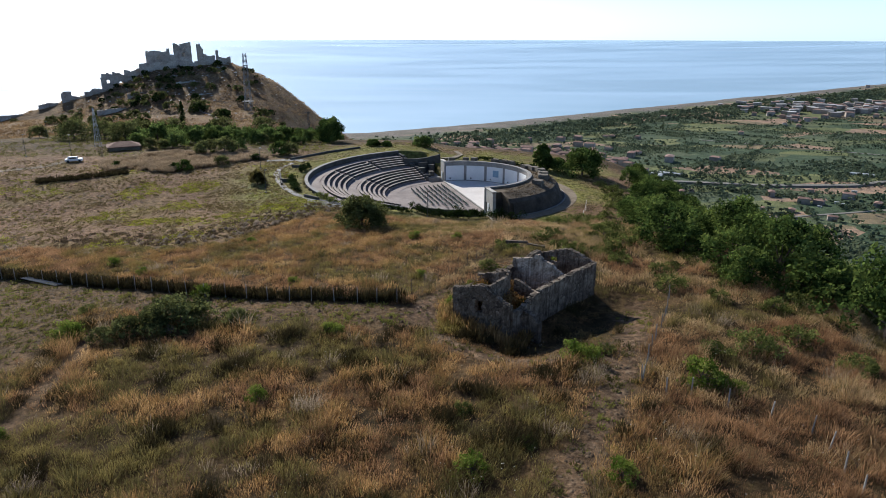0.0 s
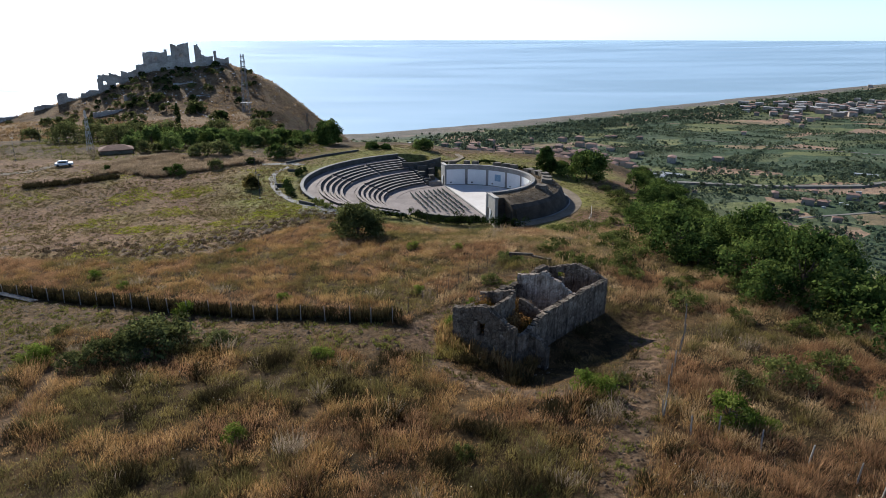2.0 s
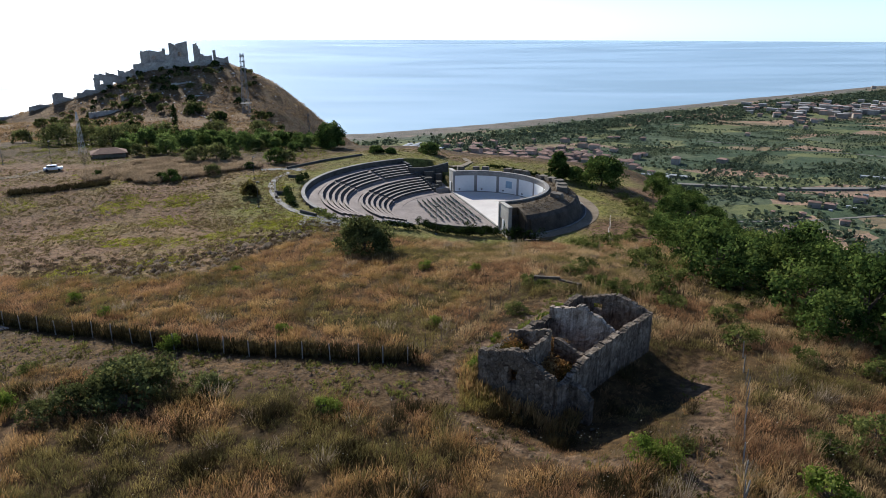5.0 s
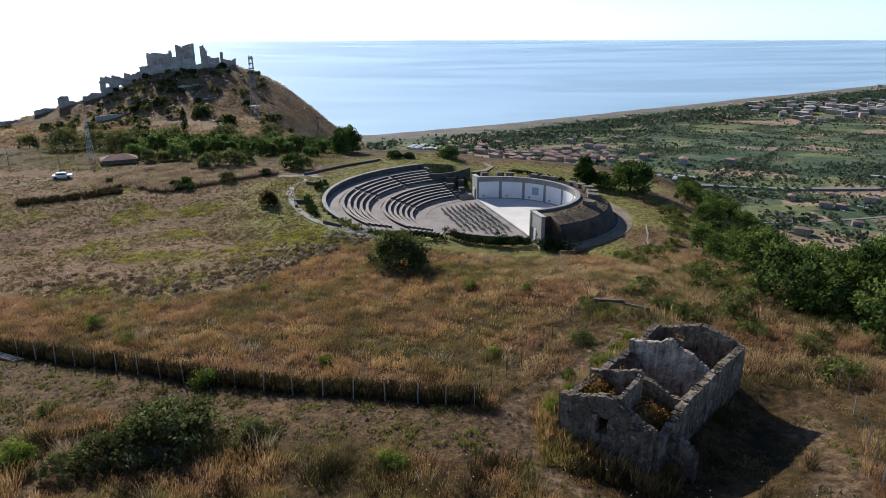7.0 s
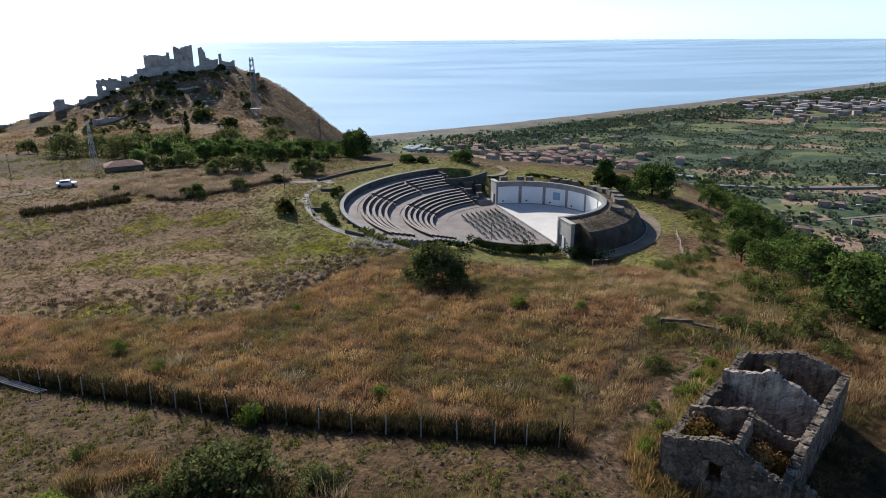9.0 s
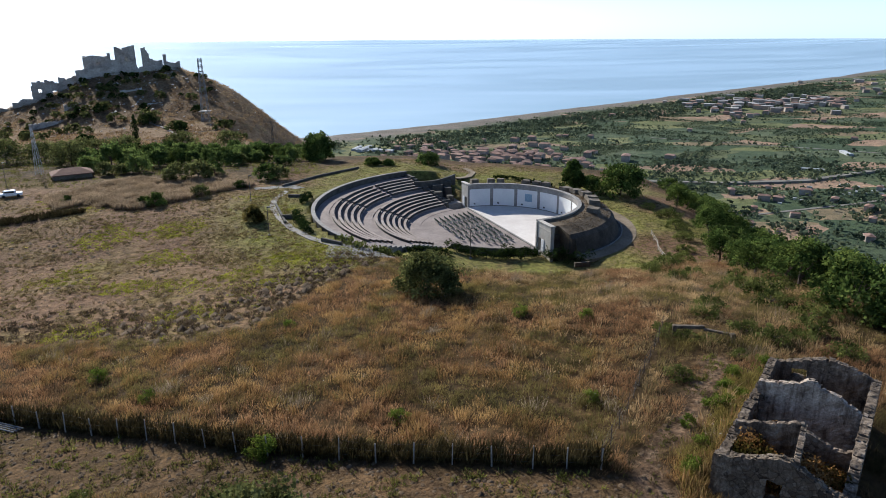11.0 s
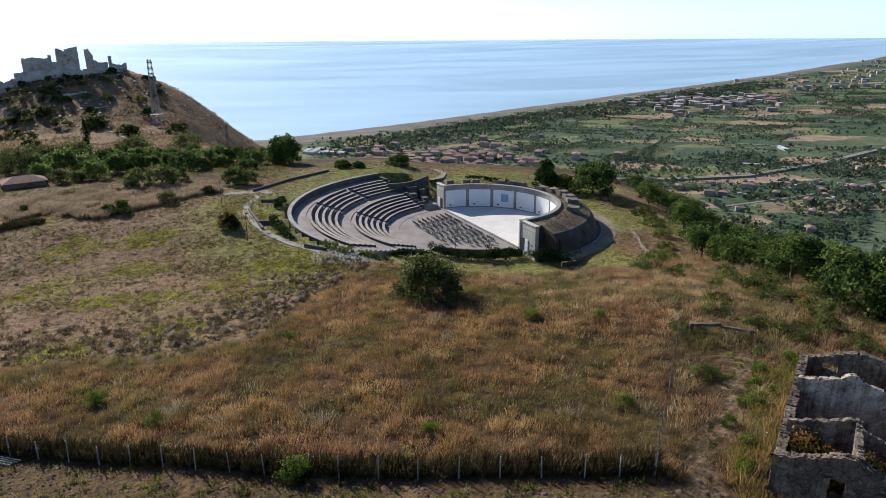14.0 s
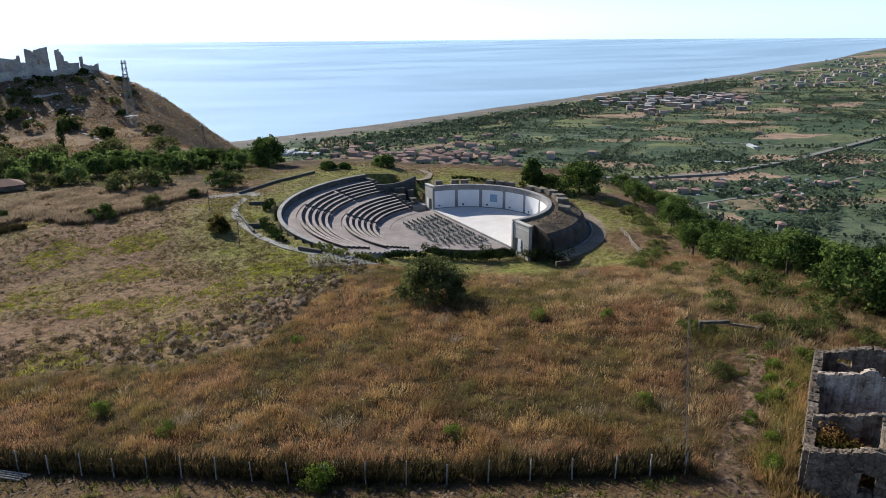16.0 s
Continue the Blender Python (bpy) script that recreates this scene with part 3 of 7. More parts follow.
def blades(name, x, y, z, height, count, spread, width, lean, material, rng, label, category):
    """Tufts of grass: count pointed blades from each place, bending outwards. One object."""
    n = len(x)
    a = rng.uniform(0, 2 * np.pi, (n, count))
    r = spread[:, None] * np.sqrt(rng.uniform(0, 1, (n, count)))
    bx, by = x[:, None] + r * np.cos(a), y[:, None] + r * np.sin(a)
    h = height[:, None] * rng.uniform(0.45, 1.1, (n, count))
    out = lean * h * rng.uniform(0.2, 1.0, (n, count))
    wind = 0.12 * h
    tx, ty = bx + np.cos(a) * out + wind, by + np.sin(a) * out
    f = rng.uniform(0, 2 * np.pi, (n, count))
    w = width * rng.uniform(0.6, 1.4, (n, count))
    zb = np.broadcast_to(z[:, None], bx.shape) - 0.05
    mid = rng.uniform(0.55, 0.86, (n, count))
    mx, my = bx + (tx - bx) * mid ** 1.6, by + (ty - by) * mid ** 1.6
    v = np.stack([np.stack([bx, by, zb], -1),
                  np.stack([mx - np.cos(f) * w, my - np.sin(f) * w, zb + h * mid], -1),
                  np.stack([tx, ty, zb + h * (1 - 0.1 * lean)], -1),
                  np.stack([mx + np.cos(f) * w, my + np.sin(f) * w, zb + h * mid], -1)], -2).reshape(-1, 3)
    faces = np.arange(len(v)).reshape(-1, 4)
    me = raw_mesh(name, v, faces, material)
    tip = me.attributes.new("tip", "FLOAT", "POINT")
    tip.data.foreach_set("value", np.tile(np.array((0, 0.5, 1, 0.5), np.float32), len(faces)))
    toned(me, rng.uniform(-0.36, 0.32, n), 4 * count)
    ob = new(name, me)
    return tagged(ob, label, category, kind="stuff")


def meadow(name, x, y, h, count, spread, width, rng, seed, what, straw_mat):
    """Mixed grass: the kinds grow in patches that run into one another."""
    n1 = np.array([noise.noise((a * 0.11, b * 0.14, seed)) for a, b in zip(x, y)])
    n2 = np.array([noise.noise((a * 0.42, b * 0.42, seed + 9)) for a, b in zip(x, y)])
    mixv = n1 + 0.55 * n2 + rng.uniform(-0.16, 0.16, len(x)) + 0.30 * smooth(-4, -12, x) * smooth(50, 42, y) - 0.35 * smooth(13, 17, x) * smooth(54, 48, y)
    plume = (n2 + 0.5 * np.exp(-near_line(x, y, [(-9.5, 38.0), (-6.0, 36.3), (-2.8, 33.6)]) ** 2 / 2.5) + rng.uniform(-0.2, 0.2, len(x)) > 0.60) & (n1 > -0.3)
    weed = ~plume & (mixv > 0.15)
    rust = ~plume & (mixv < -0.19)
    straw = ~(plume | weed | rust)
    z = ground_z(x, y)
    for sel, ma, nm, lab, hh, ww, ln in ((straw, straw_mat, "straw_grass", "straw coloured dry grass " + what, 0.95, 0.95, 0.65), (rust, M_RUST, "rust_grass", "rust coloured seeding grass " + what, 0.92, 0.95, 0.6),
                                         (weed, M_WEED, "green_weeds", "olive green weeds " + what, 0.75, 1.0, 0.7), (plume, M_PLUME, "plume_grass", "pale plumed grass tussocks " + what, 1.3, 0.85, 0.7)):
        blades(nm, x[sel], y[sel], z[sel], h[sel] * hh * (1 + 0.35 * n2[sel]), count, spread[sel], width * ww, ln, ma, rng, lab, "grass")


def scatter(x0, x1, y0, y1, per_m2, rng):
    n = int((x1 - x0) * (y1 - y0) * per_m2)
    return rng.uniform(x0, x1, n), rng.uniform(y0, y1, n)


rng = np.random.default_rng(11)
xr_edge = lambda y: np.interp(y, (-200, 60, 100, 140), (50, 50, 42, 46))


def noisy(x, y, s, seed):
    return 0.5 + 0.5 * wave(x * s * 6.3, y * s * 6.3, 0.5, seed) * 0.6 + 0.4 * (wave(x * s * 17, y * s * 17, 0.5, seed + 2))


# tall dry grass between the fence and the mown field
x, y = scatter(-75, 26, 56, 124, 9.0, rng)
side = np.interp(y, (57, 64, 77, 90, 124), (-4.9, -0.8, 7.2, 16, 26))
d = y - fence_y(x)
ok = (d > 0.5) & (x < side) & (mown(x, y) < 0.4 + 0.2 * rng.uniform(-1, 1, len(x))) & ~in_theatre(x, y, 2.5) & (bare(x, y) < 0.3)
x, y = x[ok], y[ok]
nz = noisy(x, y, 0.25, 1.0)
cl = np.array([noise.noise((a * 0.75, b * 0.75, 0.0)) for a, b in zip(x, y)])
keep = cl + rng.uniform(-0.35, 0.35, len(x)) > -0.25
x, y, nz, cl = x[keep], y[keep], nz[keep], cl[keep]
h = (1 + 0.7 * cl) * (0.42 + 0.5 * np.clip(nz, 0, 1.2)) * rng.uniform(0.7, 1.15, len(x)) * (1 - 0.35 * smooth(95, 118, y)) * (1 + 0.45 * smooth(3.0, 0.8, y - fence_y(x)))
pale = x + rng.normal(0, 5, len(x)) > -3 + 0.25 * (95 - y)
for sel, straw_ in ((~pale, M_TALL), (pale, M_LIGHT)):
    meadow("tall_grass", x[sel], y[sel], h[sel] * 0.98, 17, 0.28 + 0.2 * rng.uniform(0, 1, int(sel.sum())), 0.0135, rng, 1.0, "in the fenced meadow", straw_)

# rough grass on the near slope and right of the house
x, y = scatter(-52, 46, 19, 118, 9.0, rng)
dens = np.where(y < 60, 1.0, 0.65)
right = x > np.interp(y, (50, 57, 64, 77, 90, 124), (-60, -4.2, 0.2, 8.2, 16, 26))
nz = noisy(x, y, 0.17, 4.0)
nz2 = noisy(x, y, 0.6, 7.0)
ok = (right | (y < fence_y(x) - 6.5)) & (x < xr_edge(y)) & ~in_house(x, y) & (bare(x, y) < 0.35 + 0.3 * nz2) & ~in_theatre(x, y, 1) & (rng.uniform(0, 1, len(x)) < dens * np.clip(0.7 + 0.6 * nz2, 0.4, 1)) & (strip(x, y) < 0.3)
x, y, nz, nz2 = x[ok], y[ok], nz[ok], nz2[ok]
cl = np.array([0.8 * noise.noise((a * 0.7, b * 0.7, 3.0)) + 0.9 * noise.noise((a * 0.28, b * 0.28, 5.0)) for a, b in zip(x, y)])
keep = cl + rng.uniform(-0.25, 0.25, len(x)) > -0.42
x, y, nz, nz2, cl = x[keep], y[keep], nz[keep], nz2[keep], cl[keep]
h = np.clip(1.05 + 1.2 * cl, 0.35, 2.2) * (0.42 + 0.72 * np.clip(nz, 0, 1.2) * np.clip(nz2 + 0.3, 0.4, 1.2)) * rng.uniform(0.65, 1.2, len(x))
yard = near_line(x, y, [(6, 46.8), (11.3, 49.3), (18.8, 56.8)])
h = h * np.where(yard < 4.2, 0.25, 1.0)
up = ((y > 61) & (x > -2)) | (x + rng.normal(0, 2.5, len(x)) > 17)
for sel, straw_, what_ in ((~up, M_ROUGH, "on the rough slope"), (up, M_LIGHT, "round the ruined house")):
    meadow("rough_grass", x[sel], y[sel], h[sel] * 0.95, 19, 0.26 + 0.2 * rng.uniform(0, 1, int(sel.sum())), 0.0125, rng, 4.0, what_, straw_)

# small white flower heads on thin stalks
x, y = scatter(-48, 30, 24, 100, 0.5, rng)
nn = np.array([noise.noise((a * 0.12, b * 0.12, 81.0)) + 0.4 * noise.noise((a * 0.5, b * 0.5, 82.0)) for a, b in zip(x, y)])
ok = (nn > 0.05) & (strip(x, y) < 0.2) & (mown(x, y) < 0.2) & (bare(x, y) < 0.3) & ~in_house(x, y, 0.5) & (np.abs(y - fence_y(x)) > 1)
x, y = x[ok], y[ok]
z, h = ground_z(x, y), rng.uniform(0.7, 1.15, len(x))
M_UMBEL = leafy("white_flower_heads", (0.36, 0.34, 0.28), [(0.50, 0.48, 0.42), (0.60, 0.58, 0.52)], 0.3, 0.5)
r_ = rng.uniform(0.02, 0.045, (len(x), 1))
a_ = np.arange(6) * math.pi / 3 + rng.uniform(0, 1, (len(x), 1))
head = np.stack([x[:, None] + r_ * np.cos(a_), y[:, None] + r_ * np.sin(a_), (z + h)[:, None] + 0.3 * r_ * np.cos(a_ * 1.0 + 1.0)], -1)
tagged(new("white_flowers", raw_mesh("white_flowers", head.reshape(-1, 3), np.arange(6 * len(x)).reshape(-1, 6), M_UMBEL)), "small white flower heads scattered over the meadow", "flowers", kind="stuff")
blades("flower_stalks", x, y, z, h / 0.78, 1, np.full(len(x), 0.0), 0.008, 0.0, M_WEED, rng, "thin green flower stalks in the meadow", "grass")

# dark clumps of rank growth on the near slope
x, y = scatter(-50, 17, 20, 57, 14.0, rng)
nn = np.array([noise.noise((a * 0.33, b * 0.33, 51.0)) + 0.4 * noise.noise((a * 1.1, b * 1.1, 52.0)) for a, b in zip(x, y)])
ok = (nn + rng.uniform(-0.1, 0.1, len(x)) > 0.36) & (strip(x, y) < 0.2) & ~in_house(x, y, 0.5) & (bare(x, y) < 0.4)
x, y, nn = x[ok], y[ok], nn[ok]
blades("rank_clumps", x, y, ground_z(x, y), rng.uniform(0.55, 1.0, len(x)) * (0.7 + nn), 13, np.full(len(x), 0.24), 0.017, 0.6, M_RANK_AND_SHADE, rng, "dark rank clumps among the dry grass of the slope", "grass")

# tall grass against the walls of the house
x, y = scatter(-3, 9, 46, 66, 22.0, rng)
dw = near_line(x, y, [(1.1, 54.2), (6.1, 49.9)])
dl = near_line(x, y, [(1.1, 54.2), (11.0, 65.0)])
ok = ~in_house(x, y, 0.35) & (((dw < 1.7) & (rng.uniform(0, 1, len(x)) < 1.1 - 0.5 * dw)) | ((dl < 1.5) & (rng.uniform(0, 1, len(x)) < 0.8 - 0.5 * dl)))
x, y = x[ok], y[ok]
blades("wall_grass", x, y, ground_z(x, y), rng.uniform(0.6, 1.6, len(x)), 14, np.full(len(x), 0.22), 0.024, 0.4, M_ROUGH, rng, "tall straw grass against the walls of the ruined house", "grass")

# yellow-green grass between the footpath and the house
x, y = scatter(-2, 13, 50, 70, 16.0, rng)
dl = near_line(x, y, [(0.4, 53.4), (10.4, 64.8)])
ok = ~in_house(x, y, 0.3) & (dl < 2.3 + 0.5 * wave(x, y, 0.9, 0.4)) & (bare(x, y) < 0.4) & (rng.uniform(0, 1, len(x)) < 0.85)
x, y = x[ok], y[ok]
M_GOLD = leafy("yellow_olive_grass", (0.085, 0.070, 0.020), [(0.19, 0.155, 0.042), (0.33, 0.265, 0.075)], 0.45, 0.4, ((0.46, 0.37, 0.13), 0.5))
blades("yellow_grass", x, y, ground_z(x, y), rng.uniform(0.4, 1.15, len(x)), 16, np.full(len(x), 0.24), 0.016, 0.8, M_GOLD, rng, "yellow-olive grass beside the ruined house", "grass")

# undergrowth at the foot of the fence, coloured dark to stand for shade there
x, y = scatter(-75, -4, 55, 84, 16.0, rng)
d = y - fence_y(x)
ok = (d > 0.1) & (d < 1.5)
x, y = x[ok], y[ok]
blades("fence_shade_weeds", x, y, ground_z(x, y), rng.uniform(0.8, 1.5, len(x)), 13, np.full(len(x), 0.2), 0.035, 0.45, M_RANK_AND_SHADE, rng, "undergrowth along the fence, darkened to stand for its shade", "grass")

# a pale patch of tall grass left standing in the mown field
brng = np.random.default_rng(23)
x, y = scatter(-87, -47, 147, 183, 9.0, brng)
near_e = np.interp(x, (-87, -80.5, -77.5, -69.6, -65.6, -60, -55, -48.3), (161, 151, 154.5, 151.8, 149.6, 156, 162, 168)) + 0.8 * wave(x, y, 0.9, 3.0)
far_e = np.interp(x, (-87, -85, -81.6, -74.5, -65.7, -55.5, -49.2), (162, 166, 178, 181, 179.5, 180, 172)) + 1.5 * wave(x, y, 0.5, 5.0)
cl = np.array([noise.noise((a * 0.3, b * 0.3, 15.0)) for a, b in zip(x, y)])
ok = (y > near_e) & (y < far_e) & (cl + brng.uniform(-0.4, 0.4, len(x)) > -0.35)
x, y, cl, near_e = x[ok], y[ok], cl[ok], near_e[ok]
h = (0.75 + 0.55 * smooth(12, 2, y - near_e) + 0.4 * cl) * brng.uniform(0.7, 1.15, len(x))
blades("tall_grass", x, y, ground_z(x, y), h, 13, np.full(len(x), 0.35), 0.035, 0.6, M_PALE, brng, "pale patch of tall dry grass beside the road", "grass")

# rough yellow-green grass between the field and the orchard
x, y = scatter(-135, -34, 160, 245, 0.9, rng)
nn = np.array([noise.noise((a * 0.07, b * 0.07, 91.0)) + 0.5 * noise.noise((a * 0.3, b * 0.3, 92.0)) for a, b in zip(x, y)])
ok = (mown(x, y) < 0.8) & ~in_theatre(x, y, 3) & (nn + rng.uniform(-0.3, 0.3, len(x)) > -0.1) & (land(x, y) > -12)
x, y = x[ok], y[ok]
blades("verge_grass", x, y, ground_z(x, y), rng.uniform(0.2, 0.7, len(x)), 10, np.full(len(x), 0.5), 0.05, 0.9, M_LAWN, rng, "rough yellow-green grass round the orchard", "grass")

x, y = scatter(-96, -70, 138, 154, 9.0, rng)
ok = near_line(x, y, [(-91, 142.5), (-84, 145), (-76, 149.5)]) < 1.5
x, y = x[ok], y[ok]
blades("bank_grass", x, y, ground_z(x, y), rng.uniform(0.5, 1.2, len(x)), 10, np.full(len(x), 0.3), 0.05, 0.5, M_RANK_AND_SHADE, rng, "dark bank of uncut grass in the field", "grass")

# short grass of the mown field and strip
x, y = scatter(-115, -8, 52, 168, 1.2, rng)
ok = ((mown(x, y) > 0.5) | ((strip(x, y) > 0.5) & (bare(x, y) < 0.5))) & ~in_theatre(x, y, 1.0) & (noisy(x, y, 0.5, 3.0) + rng.uniform(-0.5, 0.5, len(x)) > 0.35)
x, y = x[ok], y[ok]
h = 0.12 + 0.32 * rng.uniform(0, 1, len(x)) ** 2
blades("short_grass", x, y, ground_z(x, y), h, 8, 0.22 + 0.25 * rng.uniform(0, 1, len(x)), 0.036, 0.9, M_SHORT, rng, "short mown grass with yellow-green patches", "grass")


# yellow-green patches where the mown field stays moist
x, y = scatter(-100, -14, 84, 160, 6.0, rng)
nn = np.array([noise.noise((a * 0.10, b * 0.10, 41.0)) + 0.45 * noise.noise((a * 0.45, b * 0.45, 42.0)) for a, b in zip(x, y)])
spot = np.full(len(x), -0.25)
for px, py in ((-53.2, 124.1), (-52.7, 109.7), (-45.6, 108.8), (-37.9, 111.7), (-52.5, 91.7), (-30.8, 118.8), (-27.1, 122.4), (-53.4, 138.7), (-31.2, 105.9), (-40.4, 96.0), (-65.8, 135.6)):
    spot = np.maximum(spot, 0.55 * np.exp(-(((x - px) / 4.2) ** 2 + ((y - py) / 3.4) ** 2)) - 0.1)
ok = (mown(x, y) > 0.6) & ~in_theatre(x, y, 1.5) & (0.45 * nn + spot + rng.uniform(-0.12, 0.12, len(x)) > 0.12)
x, y = x[ok], y[ok]
M_MOIST = leafy("bright_yellow_green_grass", (0.130, 0.135, 0.020), [(0.27, 0.275, 0.035), (0.40, 0.39, 0.060)], 0.45, 0.4)
blades("moist_grass", x, y, ground_z(x, y), rng.uniform(0.15, 0.36, len(x)), 10, np.full(len(x), 0.16), 0.035, 0.9, M_MOIST, rng, "bright yellow-green patches in the mown field", "grass")

# lawn round the theatre
x, y = scatter(-46, 44, 112, 206, 2.0, rng)
rl = np.hypot(x - TC[0], y - TC[1])
ok = ~in_theatre(x, y, 0.3) & (rl < 58) & (mown(x, y) > 0.5) & (land(x, y) > -9)
x, y = x[ok], y[ok]
blades("lawn_grass", x, y, ground_z(x, y), 0.10 + 0.16 * rng.uniform(0, 1, len(x)), 8, np.full(len(x), 0.4), 0.05, 1.0, M_LAWN, rng, "thin yellow-green lawn round the theatre", "grass")


def clods(name, x, y, size, material, rng, label):
    """Clods and cropped tussocks: squat, uneven lumps on the ground. One object."""
    n = len(x)
    base = np.array([(1, 0, -0.1), (0.4, 0.9, -0.1), (-0.6, 0.75, -0.1), (-1, -0.1, -0.1), (-0.4, -0.9, -0.1), (0.6, -0.8, -0.1), (0.15, 0.1, 0.75)])
    tri = np.array([(0, 1, 6), (1, 2, 6), (2, 3, 6), (3, 4, 6), (4, 5, 6), (5, 0, 6)])
    v = base[None] * rng.uniform(0.7, 1.3, (n, 7, 1)) * size[:, None, None]
    v[..., 0] += x[:, None]
    v[..., 1] += y[:, None]
    v[..., 2] += ground_z(x, y)[:, None]
    f = (tri[None] + 7 * np.arange(n)[:, None, None]).reshape(-1, 3)
    return tagged(new(name, raw_mesh(name, v.reshape(-1, 3), f, material)), label, "clods", kind="stuff")


x, y = scatter(-110, -14, 84, 166, 1.9, rng)
nn = np.array([noise.noise((a * 0.16, b * 0.16, 22.0)) + 0.5 * noise.noise((a * 0.6, b * 0.6, 23.0)) for a, b in zip(x, y)])
ok = (mown(x, y) > 0.6) & ~in_theatre(x, y, 3) & (nn + rng.uniform(-0.3, 0.3, len(x)) > -0.05)
x, y, nn = x[ok], y[ok], nn[ok]
M_TUSSOCK = leafy("brown_cropped_tussocks", (0.052, 0.033, 0.020), [(0.150, 0.100, 0.058), (0.30, 0.225, 0.110)], 0.3, 0.5, ((0.40, 0.33, 0.15), 0.6))
blades("field_tussocks", x, y, ground_z(x, y), 0.20 + 0.2 * rng.uniform(0, 1, len(x)) + 0.14 * np.clip(nn, 0, 1), 13, np.full(len(x), 0.15), 0.045, 1.0, M_TUSSOCK, rng, "brown cropped tussocks all over the mown field", "grass")
x, y = scatter(-62, -14, 86, 118, 1.3, rng)
edge_d = near_line(x, y, [(-60, 95), (-44, 92), (-33, 95), (-27, 103), (-22, 113)])
ok = (mown(x, y) > 0.6) & (edge_d < 9) & (rng.uniform(0, 1, len(x)) < 1.1 - 0.1 * edge_d) & (noisy(x, y, 0.6, 1.0) > 0.3)
x, y = x[ok], y[ok]
M_LUMP = leafy("dark_brown_tussocks", (0.040, 0.027, 0.016), [(0.085, 0.058, 0.036), (0.140, 0.098, 0.062)], 0.25, 0.4, ((0.23, 0.175, 0.11), 0.6))
blades("edge_tussocks", x, y, ground_z(x, y), rng.uniform(0.3, 0.6, len(x)), 26, rng.uniform(0.16, 0.34, len(x)), 0.045, 0.9, M_LUMP, rng, "dark brown lumpy tussocks at the edge of the mown field", "grass")
x, y = scatter(-110, -15, 84, 165, 0.8, rng)
nn = np.array([noise.noise((a * 0.09, b * 0.09, 12.0)) + 0.5 * noise.noise((a * 0.5, b * 0.5, 13.0)) for a, b in zip(x, y)])
ok = (mown(x, y) > 0.7) & ~in_theatre(x, y, 6) & (nn + 0.5 * smooth(16, 4, near_line(x, y, [(-44, 92), (-33, 95), (-27, 103), (-22, 113)])) + rng.uniform(-0.3, 0.3, len(x)) > 0.16)
x, y = x[ok], y[ok]
M_CLOD = mat("cropped_tussock", [(0.070, 0.045, 0.026), (0.115, 0.078, 0.046), (0.160, 0.115, 0.072)], 0.6, 0.95, 0.5, 12, per_island=0.35)
edge_d = near_line(x, y, [(-44, 92), (-33, 95), (-27, 103), (-22, 113)])
clods("field_clods", x, y, (0.18 + 0.30 * rng.uniform(0, 1, len(x)) ** 2) * (0.8 + 0.8 * smooth(9, 2, edge_d)), M_CLOD, rng, "brown clods and cropped tussocks in the mown field")
x, y = scatter(-75, -3, 44, 80, 4.0, rng)
ok = (strip(x, y) > 0.4) & (np.array([noise.noise((a * 0.5, b * 0.5, 61.0)) for a, b in zip(x, y)]) + rng.uniform(-0.3, 0.3, len(x)) > 0.0)
x, y = x[ok], y[ok]
blades("strip_tufts", x, y, ground_z(x, y), rng.uniform(0.15, 0.42, len(x)), 13, np.full(len(x), 0.15), 0.035, 0.9, M_LAWN, rng, "green tufts in the mown strip below the fence", "grass")
x, y = scatter(-75, -3, 50, 80, 3.0, rng)
ok = strip(x, y) > 0.4
clods("strip_clods", x[ok], y[ok], 0.08 + 0.16 * rng.uniform(0, 1, int(ok.sum())) ** 2, M_CLOD, rng, "earth clods in the mown strip below the fence")
x, y = scatter(-10, 16, 26, 76, 3.0, rng)
ok = (bare(x, y) > 0.35) & ~in_house(x, y)
tx_, ty_ = scatter(-6, 24, 20, 74, 5.0, rng)
tk = (bare(tx_, ty_) > 0.3) & ~in_house(tx_, ty_) & (np.array([noise.noise((a * 0.6, b * 0.6, 71.0)) for a, b in zip(tx_, ty_)]) + rng.uniform(-0.3, 0.3, len(tx_)) > 0.05)
tx_, ty_ = tx_[tk], ty_[tk]
blades("track_tufts", tx_, ty_, ground_z(tx_, ty_), rng.uniform(0.12, 0.4, len(tx_)), 13, np.full(len(tx_), 0.16), 0.03, 0.9, M_LAWN, rng, "green and yellow tufts on the trampled track", "grass")
clods("path_clods", x[ok], y[ok], 0.06 + 0.16 * rng.uniform(0, 1, int(ok.sum())) ** 2, M_CLOD, rng, "clods and stones on the footpath")


def leaf_cloud(centres, radii, per, size, rng, flat=0.8):
    """Leaf quads round many clump centres, as arrays."""
    c = np.repeat(centres, per, axis=0)
    rad = np.repeat(radii, per)[:, None]
    d = rng.normal(size=(len(c), 3))
    d /= np.linalg.norm(d, axis=1)[:, None]
    p = c + d * rad * rng.uniform(0.45, 1.05, (len(c), 1)) * np.array((1, 1, flat))
    u = rng.normal(size=(len(c), 3))
    u /= np.linalg.norm(u, axis=1)[:, None]
    w = np.cross(u, d + 0.4 * rng.normal(size=(len(c), 3)))
    w /= np.linalg.norm(w, axis=1)[:, None] + 1e-9
    s = size * rng.uniform(0.6, 1.4, (len(c), 1))
    u, w = u * s, w * s * 0.62
    v = np.stack([p - u, p - w, p + u, p + w], 1).reshape(-1, 3)
    return v


